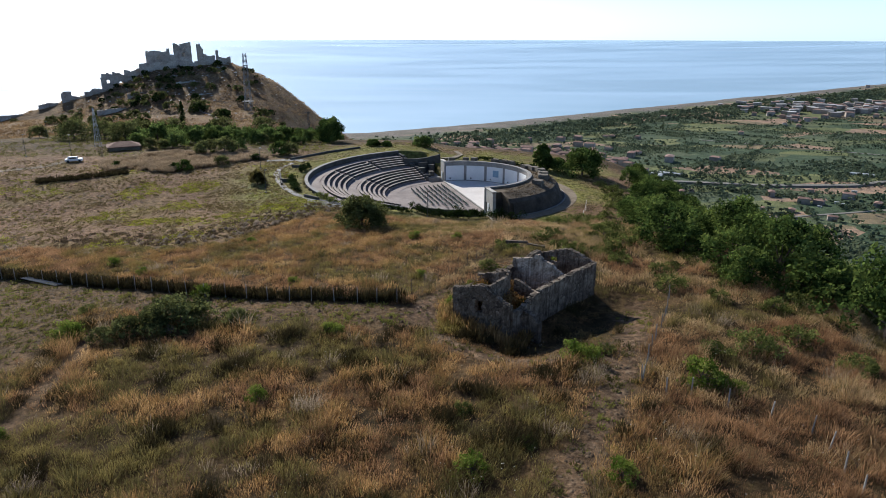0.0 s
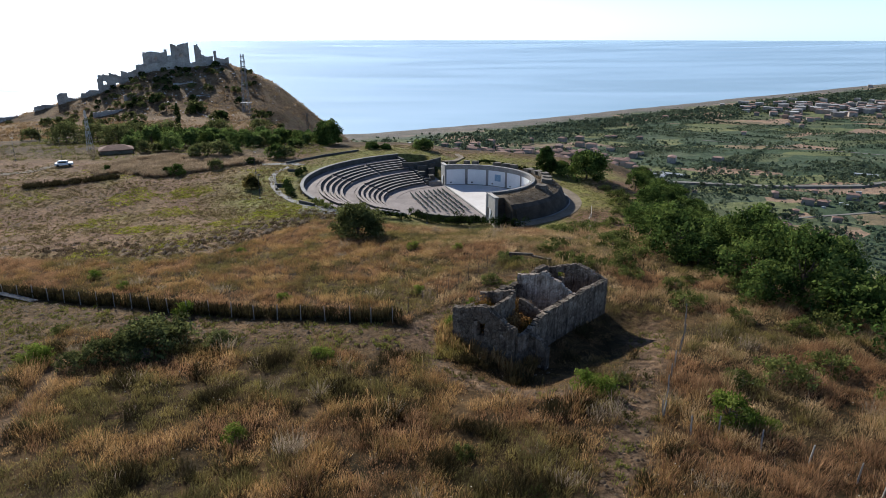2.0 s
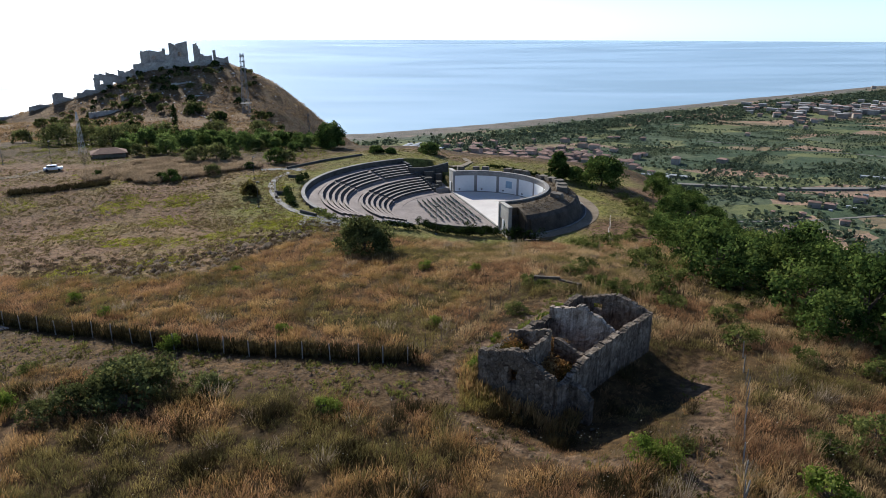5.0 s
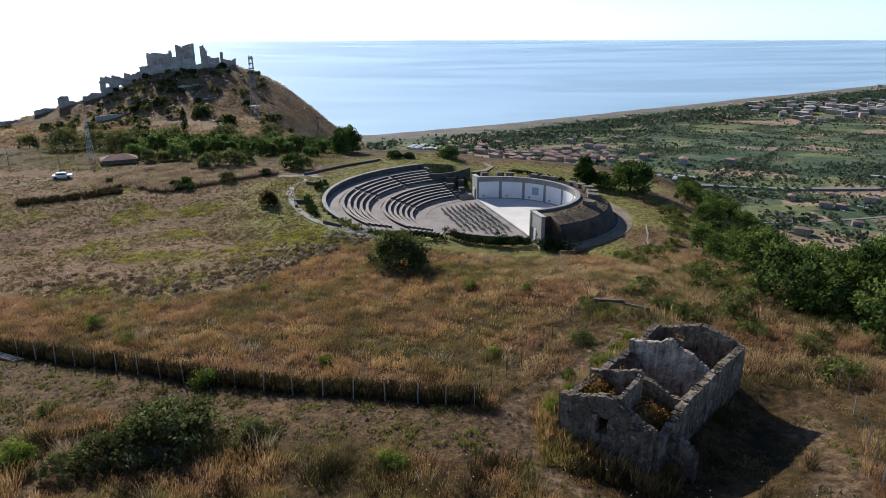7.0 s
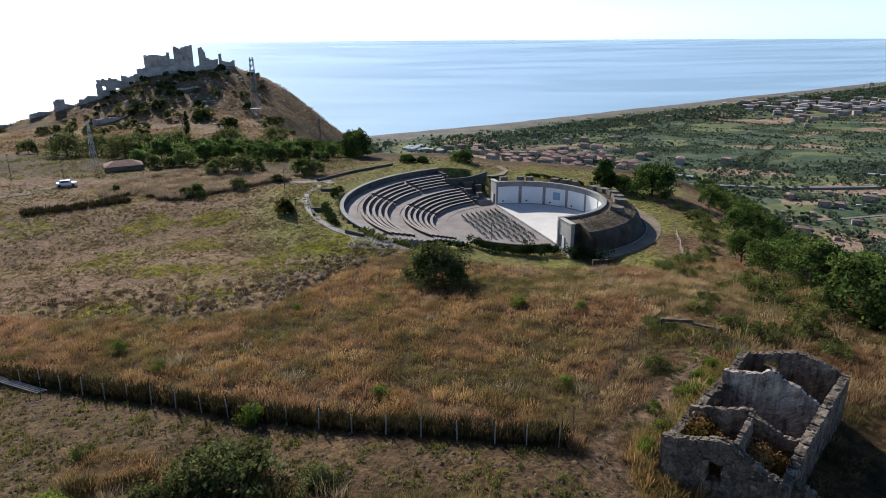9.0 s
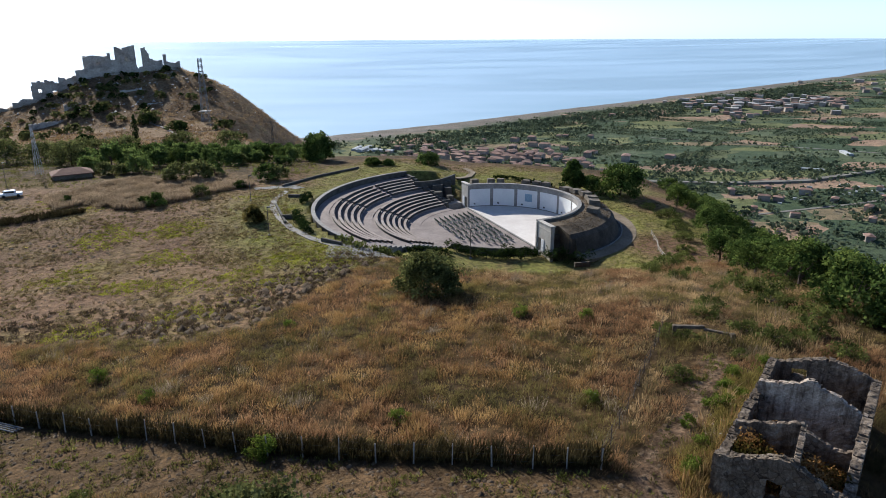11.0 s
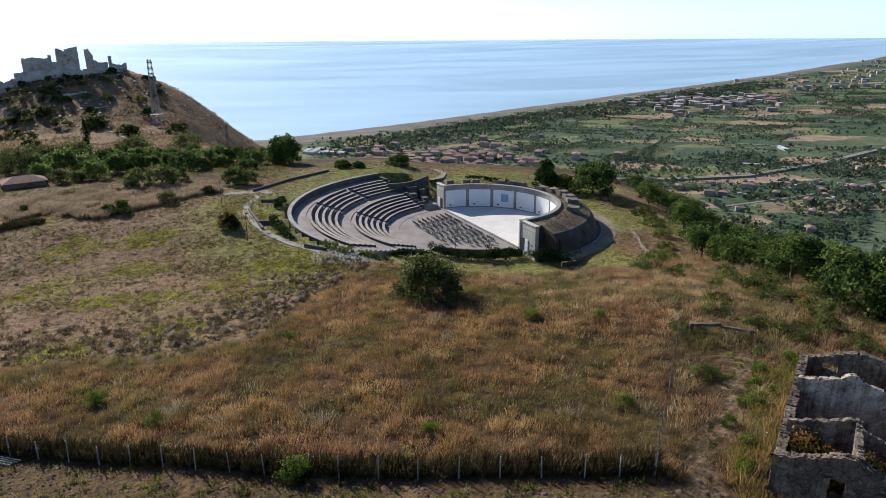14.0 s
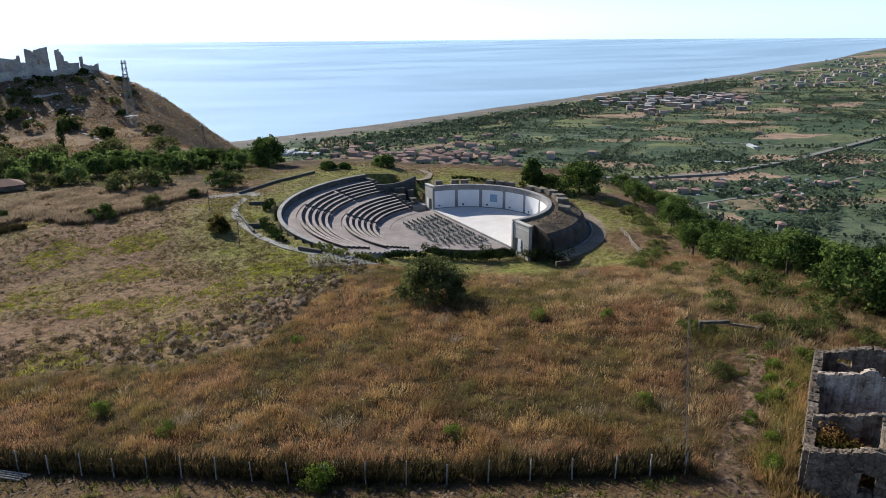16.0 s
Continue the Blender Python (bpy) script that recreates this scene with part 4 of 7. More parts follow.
def crown_clumps(n, rx, ry, rz, z0, rng, top=0.0):
    """Clump centres in an uneven, gappy crown whose lowest leaves are at z0."""
    d = rng.normal(size=(n, 3))
    d /= np.linalg.norm(d, axis=1)[:, None]
    d[:, 2] = np.where(d[:, 2] < -0.5, -d[:, 2], d[:, 2])
    lump = 1 + 0.22 * np.sin(3 * np.arctan2(d[:, 1], d[:, 0]) + rng.uniform(0, 6)) + 0.14 * np.sin(5 * d[:, 2] + rng.uniform(0, 6))
    r = rng.uniform(0.45, 1.0, n) ** 0.6 * lump
    p = d * r[:, None] * np.array((rx, ry, rz))
    if z0 < 0.7:
        # a shrub or low crown: a dome down to the ground
        t = rng.uniform(0.03, 1, n) ** 0.75
        a = rng.uniform(0, 2 * np.pi, n)
        rad = np.sqrt(1 - 0.92 * t ** 2.4) * lump * rng.uniform(0.35, 1.0, n) ** 0.5
        return np.stack([rx * rad * np.cos(a), ry * rad * np.sin(a), z0 * 0.4 + t * (1.62 * rz) * (0.85 + 0.25 * lump - 0.1)], -1)
    p[:, 2] += z0 + rz * 0.85
    p[:, 2] = np.maximum(p[:, 2], z0 * 0.8 + 0.1)
    return p


def limb(bm, a, b, ra, rb, sides=6):
    a, b = Vector(a), Vector(b)
    q = (b - a).to_track_quat("Z", "Y")
    ring = []
    for p, r in ((a, ra), (b, rb)):
        ring.append([bm.verts.new(p + q @ Vector((r * math.cos(2 * math.pi * i / sides), r * math.sin(2 * math.pi * i / sides), 0))) for i in range(sides)])
    for i in range(sides):
        bm.faces.new((ring[0][i], ring[0][(i + 1) % sides], ring[1][(i + 1) % sides], ring[1][i]))
    bm.faces.new(ring[1])


def tree(name, height, width, leaves, clumps, per, leaf, rng, label, category="tree", trunk_h=None, clump_r=None, group=""):
    """A tree or shrub standing at the origin: trunk with limbs, crown of leaf clumps."""
    th_ = height * 0.3 if trunk_h is None else trunk_h
    top = tagged(new(name), label, category, group)
    rz = (height - th_) / 1.85
    pts = crown_clumps(clumps, width / 2, width / 2, rz, th_, rng)
    bm = bmesh.new()
    base = max(0.06, height * 0.03)
    fork = th_ + rz * 0.5
    limb(bm, (0, 0, -0.3), (0.05 * height * rng.uniform(-1, 1), 0.05 * height * rng.uniform(-1, 1), fork), base * 1.3, base * 0.7)
    for p in pts[:: max(1, clumps // 7)]:
        limb(bm, (0, 0, fork * rng.uniform(0.5, 0.95)), tuple(p), base * 0.5, base * 0.12, 5)
    part("trunk", bm, M_BARK, top)
    v = leaf_cloud(pts, np.full(clumps, clump_r or width * 0.13) * rng.uniform(0.7, 1.3, clumps), per, leaf, rng)
    cr = new("crown", raw_mesh("crown", v, np.arange(len(v)).reshape(-1, 4), leaves))
    toned(cr.data, rng.uniform(-0.38, 0.32, clumps), 4 * per)
    cr.parent = top
    return top


def plant(ob, x, y, scale=1.0, turn=0.0, tall=1.0, sink=0.0):
    z = float(ground_z(x, y)) - sink
    m = Matrix.Translation((x, y, z)) @ Matrix.Rotation(turn, 4, "Z") @ Matrix.Diagonal((scale, scale, scale * tall, 1))
    return m


def grove(kinds, places, rng, lo=0.8, hi=1.2):
    """Stands copies of the given trees at the places; each original takes the first places itself."""
    for i, (px, py, *sc) in enumerate(places):
        k = kinds[i % len(kinds)]
        s = (sc[0] if sc else 1.0) * rng.uniform(lo, hi)
        m = plant(k, px, py, s, rng.uniform(0, 6.28), rng.uniform(0.88, 1.12))
        if i < len(kinds):
            k.matrix_basis = m
        else:
            c = copy_thing(k, Matrix.Identity(4))
            c.matrix_basis = m


# the wood on the slope below the theatre path
oaks = [tree("oak_tree", h_, w_, M_OAK, 84, 36, 0.215, rng, "dense dark green oak on the wooded slope", "tree", t_, 1.0, group="wood on the slope") for h_, w_, t_ in ((6.9, 8.2, 0.9), (6.2, 8.8, 0.5), (7.4, 7.4, 1.2), (5.6, 7.0, 0.5))]
spots = []
while len(spots) < 150:
    py = rng.uniform(46, 190)
    px = np.interp(py, (44, 52, 62, 75, 100, 130, 170, 235), (46, 41, 34, 26.5, 28.5, 38.5, 49, 60)) + abs(rng.normal(0, 15)) + 2.5 + 1.8 * math.sin(py * 0.45)
    if all(math.hypot(px - a, py - b) > 5.2 for a, b, _ in spots):
        spots.append((px, py, 1.0 - 0.1 * float(smooth(75, 115, py)) - 0.2 * float(smooth(120, 150, py))))
spots.sort(key=lambda p: p[1])
grove(oaks, spots, rng, 0.78, 1.12)

# scrub on the edge between grass and wood
scrubs = [tree("scrub_bush", 1.35, 3.0, M_SCRUB, 34, 40, 0.09, rng, "low bramble bush in dry grass", "bush", 0.15, 0.42, group="brambles on the slope") for _ in range(3)]
sp = [(27, 99), (25, 95), (21.5, 93), (29.5, 92), (30, 104), (27.5, 84), (30, 79), (31, 73), (33, 68), (34, 88), (32, 97), (24, 104), (19.5, 99), (13.5, 80), (15, 75.5), (21, 70.5), (25, 67), (27.5, 70),
      (26.2, 45.8, 1.2), (27.4, 46.4, 0.9), (33.3, 42.8, 1.3), (31, 48), (33, 56), (28, 58), (24.5, 62), (31, 63), (36, 58), (5.4, 68.1), (11.7, 70.4, 0.8), (14.8, 82.3, 1.3), (9.0, 74.8, 0.8), (10.8, 74.0, 0.8), (7.6, 76.4, 0.7), (16.7, 73.9), (19.4, 73.7), (21.5, 76, 1.4), (24, 79, 1.5), (22.5, 84, 1.4), (25, 90, 1.5), (19.2, 107.4), (21.5, 110, 1.3), (24, 113, 1.4), (27, 118, 1.3),
      (31, 122, 1.4), (34, 128, 1.4), (37, 135, 1.5), (39, 143, 1.6), (41, 151, 1.6), (40, 159, 1.5), (5.2, 31.2, 0.7), (1.4, 35.7, 0.7), (13.2, 44.6, 0.8), (22.5, 44.5, 0.9), (-37.5, 60, 0.9)]
grove(scrubs, sp, rng, 0.65, 1.15)

# shrubs by the strip
big_bush = tree("juniper_bush", 2.4, 4.4, M_OLIVE, 46, 36, 0.14, rng, "wide dark shrub beside the mown strip", "bush", 0.1, 0.6)
big_bush.matrix_basis = plant(big_bush, -25.5, 54.9, 1.25)
for px, py, s in ((-30.0, 53.0, 0.75), (-31.4, 51.4, 0.6), (-27.4, 55.6, 1.0), (-28.4, 53.8, 0.85), (-24.2, 56.0, 0.8), (-27.0, 52.4, 0.6), (-20.0, 54.6, 0.6), (-19.4, 54.2, 0.45)):
    copy_thing(big_bush, Matrix.Identity(4)).matrix_basis = plant(big_bush, px, py, s, px)
greens = [tree("weed_bush", 1.0, 1.5, M_BRIGHT, 34, 40, 0.055, rng, "small bright yellow-green bush", "bush", 0.05, 0.28, group="bright weeds") for _ in range(2)]
gs = [(-13.8, 38.7), (11.0, 42.9, 1.5), (11.7, 42.4, 1.2), (10.5, 43.4, 1.1), (-26.3, 63.6, 1.2), (-27.0, 63.9, 1.0), (-10.3, 50.6, 1.2), (-9.6, 50.2), (19.2, 39.3, 1.6), (20.2, 38.7, 1.5), (21.4, 38.2, 1.4), (1.7, 28.4, 1.2), (10.1, 27.2, 1.3), (2.6, 58.6), (1.0, 56.4), (-2.5, 66), (-17, 66.5), (-38, 74), (-35, 52.5, 1.6), (-36.2, 53.2, 1.3), (-31, 35), (-29, 29), (33, 38), (6.5, 63.5), (7.8, 65.5), (-4, 85), (2, 82), (-28, 88), (8.2, 63.8), (-44, 79), (2.9, 61.3, 0.7), (5.6, 63.6, 0.7), (9.4, 67.4), (12.2, 67.6)]
grove(greens, gs, rng, 0.7, 1.3)
inner = tree("inner_bush", 2.4, 2.7, M_ROUGH, 60, 44, 0.075, rng, "dry bush grown inside the ruined house", "bush", 0.1, 0.4)
inner.matrix_basis = plant(inner, 3.7, 54.6, 1.25, 0.0, 1.15)
for px, py, k_, tall_ in ((6.7, 52.9, 1.2, 1.0), (5.2, 56.2, 1.0, 1.1), (7.4, 57.8, 0.8, 0.9), (5.6, 51.8, 0.8, 0.9), (7.9, 54.2, 0.9, 0.8), (12.2, 58.8, 0.5, 1.0)):
    copy_thing(inner, Matrix.Identity(4)).matrix_basis = plant(inner, px, py, k_, px, tall_)

# the lone tree in front of the theatre
lone = tree("lone_tree", 5.6, 7.4, M_OLIVE, 170, 56, 0.17, rng, "round bushy olive tree alone in the meadow", "tree", 0.65, 0.85)
lone.matrix_basis = plant(lone, -12.9, 96.6, 1.0)

# the bare dark bush and the trees behind the theatre
for nm, px, py, hh, ww, ma in (("field_bush", -41.2, 140.0, 3.4, 3.0, M_WEED), ("tall_tree", 27.5, 176.0, 7.8, 4.4, M_OAK), ("dark_tree", 37.5, 170.5, 7.6, 9.6, M_OAK), ("dark_tree", 31.5, 174.5, 4.0, 4.5, M_OAK), ("round_tree", -35.6, 206.0, 8.0, 7.4, M_OAK), ("lawn_bush", -6.0, 196.0, 3.2, 6.0, M_ORCHARD), ("lawn_bush", -20.5, 191.5, 2.0, 3.6, M_OAK), ("lawn_bush", -16.5, 190.5, 1.6, 2.2, M_OAK)):
    t_ = tree(nm, hh, ww, ma, 110 if hh > 6 else 60, 56, 0.3 if hh > 6 else 0.2, rng, "leafy green " + nm.replace("_", " ") + " near the theatre", nm.split("_")[1], 0.5, max(0.45, ww * 0.17))
    t_.matrix_basis = plant(t_, px, py)

# orchard and shrubs below the castle hill
orch = [tree("orchard_tree", 3.9, 5.0, M_ORCHARD, 56, 34, 0.21, rng, "round green citrus tree in the orchard", "tree", 0.4, 0.8, group="orchard") for _ in range(3)]
orch += [tree("orchard_tree", 4.0, 4.6, M_OAK, 50, 34, 0.21, rng, "dark green fruit tree in the orchard", "tree", 0.4, 0.8, group="orchard")]
sp = [(-91.4, 193.1), (-78.3, 189.8, 1.2), (-75.5, 197.6, 1.25), (-72.5, 203.6, 1.1), (-90.2, 204.6, 1.25), (-58.3, 184.0, 0.85), (-57.1, 198.5, 1.05), (-50.5, 210.5, 1.1), (-88.1, 212.2, 1.3), (-66.5, 210.5, 1.05), (-68.8, 205.1, 0.9), (-81.8, 209.8), (-43.1, 196.3, 0.75), (-62.5, 203.0), (-45.2, 196.8, 0.7)]
while len(sp) < 62:
    px, py = rng.uniform(-98, -38), rng.uniform(203, 238)
    if all(math.hypot(px - a, py - b) > 5.2 for a, b, *_ in sp):
        sp.append((px, py))
grove(orch, sp, rng, 0.9, 1.15)
hs_ = [tree("hill_shrub", 3.0, 4.8, M_OLIVE, 30, 20, 0.28, rng, "dark evergreen shrub on the castle hill", "bush", 0.2, group="shrubs on the hill") for _ in range(2)]
hs_ += [tree("hill_shrub", 3.2, 4.4, M_HEDGE, 30, 20, 0.28, rng, "dark green shrub on the castle hill", "bush", 0.3, group="shrubs on the hill")]
sp = []
for _ in range(130):
    s_, q_ = rng.normal(-14, 34), -abs(rng.normal(10, 44)) - 8
    px, py = -146 + s_ * 0.934 - q_ * 0.356, 384 + s_ * 0.356 + q_ * 0.934
    if s_ < 34 - 0.25 * q_ and py > 256:
        sp.append((px, py, 0.75 + 0.5 * float(smooth(-20, -80, q_))))
grove(hs_, sp, rng, 0.5, 1.35)
grove_edge = [tree("edge_shrub", 3.3, 4.4, M_OLIVE, 44, 32, 0.2, rng, "rounded grey-green shrub at the edge of the field", "bush", 0.2, 0.7, group="shrubs by the field"), tree("edge_shrub", 3.3, 4.4, M_OAK, 44, 32, 0.2, rng, "rounded dark green shrub at the edge of the field", "bush", 0.2, 0.7, group="shrubs by the field")]
grove(grove_edge[:1], [(-84.7, 186.5, 0.85), (-81.3, 187.7, 0.7), (-66.1, 177.1, 0.95), (-60.8, 178.5, 1.3), (-55.7, 160.6, 0.75), (-41.8, 176.7, 0.9), (-68.8, 189.0, 0.9), (-56.1, 200.4, 0.9), (-140, 225, 1.3), (-134, 232, 1.2), (-128, 245, 1.2)], rng, 0.9, 1.1)
grove(grove_edge[1:], [(-44.8, 177.1, 1.2), (-49.3, 168.4, 0.6), (-80.8, 157.1, 0.55), (-62.6, 153.6, 0.8), (-64.8, 154.2, 0.65)], rng, 0.95, 1.05)

old_olive = tree("olive_tree", 5.4, 8.6, M_OLIVE, 84, 30, 0.22, rng, "wide old grey-green olive below the castle", "tree", 0.5, 1.1, group="olives below the castle")
places = ((-120, 211, 1.3), (-111, 213, 1.2), (-103, 222, 1.3), (-101, 206, 1.2), (-97, 231, 1.3), (-86, 254, 1.25), (-110, 226, 1.1), (-72, 262, 1.1))
for i, (px, py, sz_) in enumerate(places):
    t_ = old_olive if i == 0 else copy_thing(old_olive, Matrix.Identity(4))
    t_.matrix_basis = plant(old_olive, px, py, sz_, 1.3 * i)

# dry grass and rocks of the castle hill
s_, q_ = rng.uniform(-150, 110, 18000), rng.uniform(-135, 12, 18000)
x, y = -146 + s_ * 0.934 - q_ * 0.356, 384 + s_ * 0.356 + q_ * 0.934
nn = np.array([noise.noise((a * 0.06, b * 0.06, 31.0)) + 0.5 * noise.noise((a * 0.2, b * 0.2, 32.0)) for a, b in zip(x, y)])
ok = (y > 240) & (land(x, y) > -40) & (nn + rng.uniform(-0.3, 0.3, len(x)) > -0.2)
x, y = x[ok], y[ok]
M_HILLGRASS = leafy("brown_hill_grass", (0.085, 0.055, 0.028), [(0.175, 0.108, 0.055), (0.25, 0.165, 0.085), (0.33, 0.225, 0.12)], 0.45, 0.08, ((0.30, 0.20, 0.11), 0.4))
blades("hill_grass", x, y, land(x, y), rng.uniform(0.35, 1.0, len(x)), 7, rng.uniform(0.3, 0.8, len(x)), 0.11, 0.7, M_HILLGRASS, rng, "brown dry grass on the castle hill", "grass")
s_, q_ = rng.normal(-6, 26, 420), -8 - np.abs(rng.normal(0, 34, 420))
x, y = -146 + s_ * 0.934 - q_ * 0.356, 384 + s_ * 0.356 + q_ * 0.934
clods("hill_rocks", x, y, 0.25 + 0.7 * rng.uniform(0, 1, len(x)) ** 3, M_CASTLE, rng, "grey rocks breaking through the castle hill")


# ---- the theatre ----
M_BENCH = mat("bench_concrete", [(0.190, 0.152, 0.135), (0.268, 0.222, 0.198), (0.334, 0.283, 0.256)], 0.5, 0.9, 0.25, 9, per_object=0.08)
M_STONE_AND_SHADE = mat("dark_stone_and_bench_shade", [(0.044, 0.040, 0.035), (0.080, 0.074, 0.064), (0.116, 0.108, 0.096)], 0.6, 0.95, 0.6, 5)
M_PATH = mat("earth_path", [(0.13, 0.098, 0.064), (0.185, 0.142, 0.095), (0.23, 0.182, 0.13)], 0.3, 0.95, 0.3, 5)
M_STONEPAVE = mat("pale_stone_paving", [(0.12, 0.115, 0.105), (0.19, 0.18, 0.17), (0.27, 0.26, 0.245)], 1.6, 0.9, 0.5, 6)
M_EARTH = mat("dry_earth", [(0.075, 0.055, 0.034), (0.13, 0.095, 0.06), (0.19, 0.145, 0.095)], 0.5, 0.95, 0.6, 5)
M_GREENSEAT = mat("dark_green_plastic", [(0.008, 0.032, 0.020), (0.012, 0.044, 0.028)], 2.0, 0.5, 0.0, spec=0.5)
M_METAL = mat("galvanised_steel", [(0.40, 0.41, 0.42), (0.52, 0.53, 0.54)], 3.0, 0.5, 0.0, metal=0.6)
# near-black plates stand for the unlit depth of doorways and vents
M_DARK = mat("dark_of_openings", [(0.02, 0.02, 0.02), (0.035, 0.033, 0.03)], 1.0, 0.9, 0.0)
M_BLUE = mat("faded_blue_panel", [(0.22, 0.33, 0.42), (0.30, 0.42, 0.52)], 0.8, 0.7, 0.0)
M_ROOFLIGHT = mat("brown_concrete", [(0.075, 0.062, 0.048), (0.15, 0.125, 0.097), (0.21, 0.178, 0.14)], 0.8, 0.95, 0.4, 6)
# brown masonry, lowered in colour for the shade on the ring's outer side
M_RINGWALL = mat("brown_masonry_shade_dark", [(0.040, 0.031, 0.023), (0.072, 0.057, 0.043), (0.11, 0.088, 0.068)], 0.5, 0.95, 0.7, 4)
M_CREAM = mat("cream_render", [(0.36, 0.33, 0.29), (0.50, 0.465, 0.415)], 0.4, 0.85, 0.06, vary=(0.85, 1.1))
M_WOOD = mat("weathered_wood", [(0.32, 0.28, 0.23), (0.46, 0.42, 0.36)], 2.0, 0.9, 0.3, 15)

AD = math.degrees(AX)
UX, UY = math.cos(AX), math.sin(AX)


def arc_solid(bm, c, r0, r1, a0, a1, z0, z1, n=24, zt1=None):
    """A curved block between two radii, two angles (degrees) and two heights; zt1: another height of the top's outer edge."""
    ring = []
    zo = z1 if zt1 is None else zt1
    for i in range(n + 1):
        a = radians(a0 + (a1 - a0) * i / n)
        ca, sa = math.cos(a), math.sin(a)
        ring.append([bm.verts.new((c[0] + r * ca, c[1] + r * sa, z)) for r, z in ((r0, z0), (r1, z0), (r1, zo), (r0, z1))])
    for p, q in zip(ring, ring[1:]):
        for k in range(4):
            bm.faces.new((p[k], q[k], q[(k + 1) % 4], p[(k + 1) % 4]))
    bm.faces.new(ring[0])
    bm.faces.new(ring[-1][::-1])
    bmesh.ops.recalc_face_normals(bm, faces=bm.faces)


def arc_part(name, r0, r1, a0, a1, z0, z1, material, parent, label="", n=24, zt1=None, bevel=0.0):
    bm = bmesh.new()
    arc_solid(bm, TC, r0, r1, a0, a1, z0, z1, n, zt1)
    if bevel:
        bmesh.ops.bevel(bm, geom=[e for e in bm.edges if e.calc_face_angle(0) > 0.7], offset=bevel, segments=1, affect="EDGES")
    return part(name, bm, material, parent, label)


def box_bm(bm, centre, size, turn=0.0, bevel=0.0, top=1.0):
    """A box on its middle, turned about z; top below 1 narrows its upper end."""
    made = bmesh.ops.create_cube(bm, size=1)["verts"]
    for v in made:
        if v.co.z > 0:
            v.co.x *= top
            v.co.y *= top
    m = Matrix.Translation(centre) @ Matrix.Rotation(turn, 4, "Z") @ Matrix.Diagonal((*size, 1))
    bmesh.ops.transform(bm, matrix=m, verts=made)
    if bevel:
        bmesh.ops.bevel(bm, geom=list({e for v in made for e in v.link_edges}), offset=bevel, segments=1, affect="EDGES")


def box_part(name, centre, size, turn, material, parent, label="", bevel=0.03, top=1.0):
    bm = bmesh.new()
    box_bm(bm, centre, size, turn, bevel, top)
    return part(name, bm, material, parent, label)


def uv_place(u, v, z=0.0):
    """A place from metres along the stage's axis (away from the seats) and across it."""
    return (TC[0] + u * UX - v * UY, TC[1] + u * UY + v * UX, z)


theatre = tagged(new("theatre"), "open-air theatre of grey concrete tiers round a pale stage", "theatre")
arc_part("orchestra", 0.02, 15.6, AD + 90, AD + 270, -6.3, -4.52, M_PAVE, theatre, "worn grey paved orchestra floor", 48)
arc_part("stage_floor", 0.02, 15.34, AD - 90, AD + 90, -6.3, -4.27, M_STAGE, theatre, "pale smooth stage floor", 48)
box_part("stage_edge", uv_place(-0.15, 0, -4.42), (0.3, 30.6, 0.34), AX, M_CONC, theatre)
# back wall of the stage: grey frame, white panels
arc_part("stage_wall", 15.36, 15.95, AD - 90, AD + 90, -6.3, 0.55, M_CONC, theatre, "curved grey concrete stage wall", 72)
arc_part("coping", 15.26, 16.1, AD - 90.5, AD + 90.5, 0.55, 0.8, M_CONC, theatre, "", 72, bevel=0.04)
for k in range(9):
    a = AD - 90 + 20 * k
    pn = arc_part("wall_panel", 15.30, 15.40, a + 1.3, a + 18.7, -4.1, -0.35, M_WHITE, theatre, "white rendered wall panel", 10)
    b_ = radians(a + 14.5)
    box_part("vent", (TC[0] + 15.27 * math.cos(b_), TC[1] + 15.27 * math.sin(b_), -3.6), (0.1, 0.42, 0.3), b_, M_DARK, pn)
b_ = radians(AD - 90 + 20 * 6 + 9)
box_part("poster", (TC[0] + 15.22 * math.cos(b_), TC[1] + 15.22 * math.sin(b_), -2.0), (0.06, 1.7, 1.7), b_, M_BLUE, theatre, "faded blue square panel on the wall")
# end walls with doors
for sgn in (1, -1):
    w_ = 3.7 if sgn > 0 else 5.0
    wing = box_part("end_wall", uv_place(0.35, sgn * (15.4 + w_ / 2), -2.7), (0.7, w_, 6.6), AX, M_CREAM, theatre, "pale rendered end wall with a door")
    box_part("cap", uv_place(0.35, sgn * (15.4 + w_ / 2), 0.66), (0.9, w_ + 0.3, 0.22), AX, M_CREAM, wing)
    box_part("band", uv_place(0.02, sgn * (15.4 + w_ / 2), -0.3), (0.10, w_ + 0.06, 0.22), AX, M_CREAM, wing)
    box_part("doorway", uv_place(-0.02, sgn * 16.6, -3.3), (0.08, 0.95, 2.2), AX, M_DARK, wing)
    box_part("door", uv_place(-0.06, sgn * 17.75, -3.3), (0.1, 1.0, 2.2), AX, M_WHITE, wing, "pale open door leaf")
    box_part("pilaster", uv_place(-0.08, sgn * 15.55, -2.2), (0.15, 0.45, 5.2), AX, M_CREAM, wing)
    box_part("return_wall", uv_place(1.9, sgn * 18.9, -3.6), (2.6, 0.5, 4.6), AX, M_RINGWALL, wing)
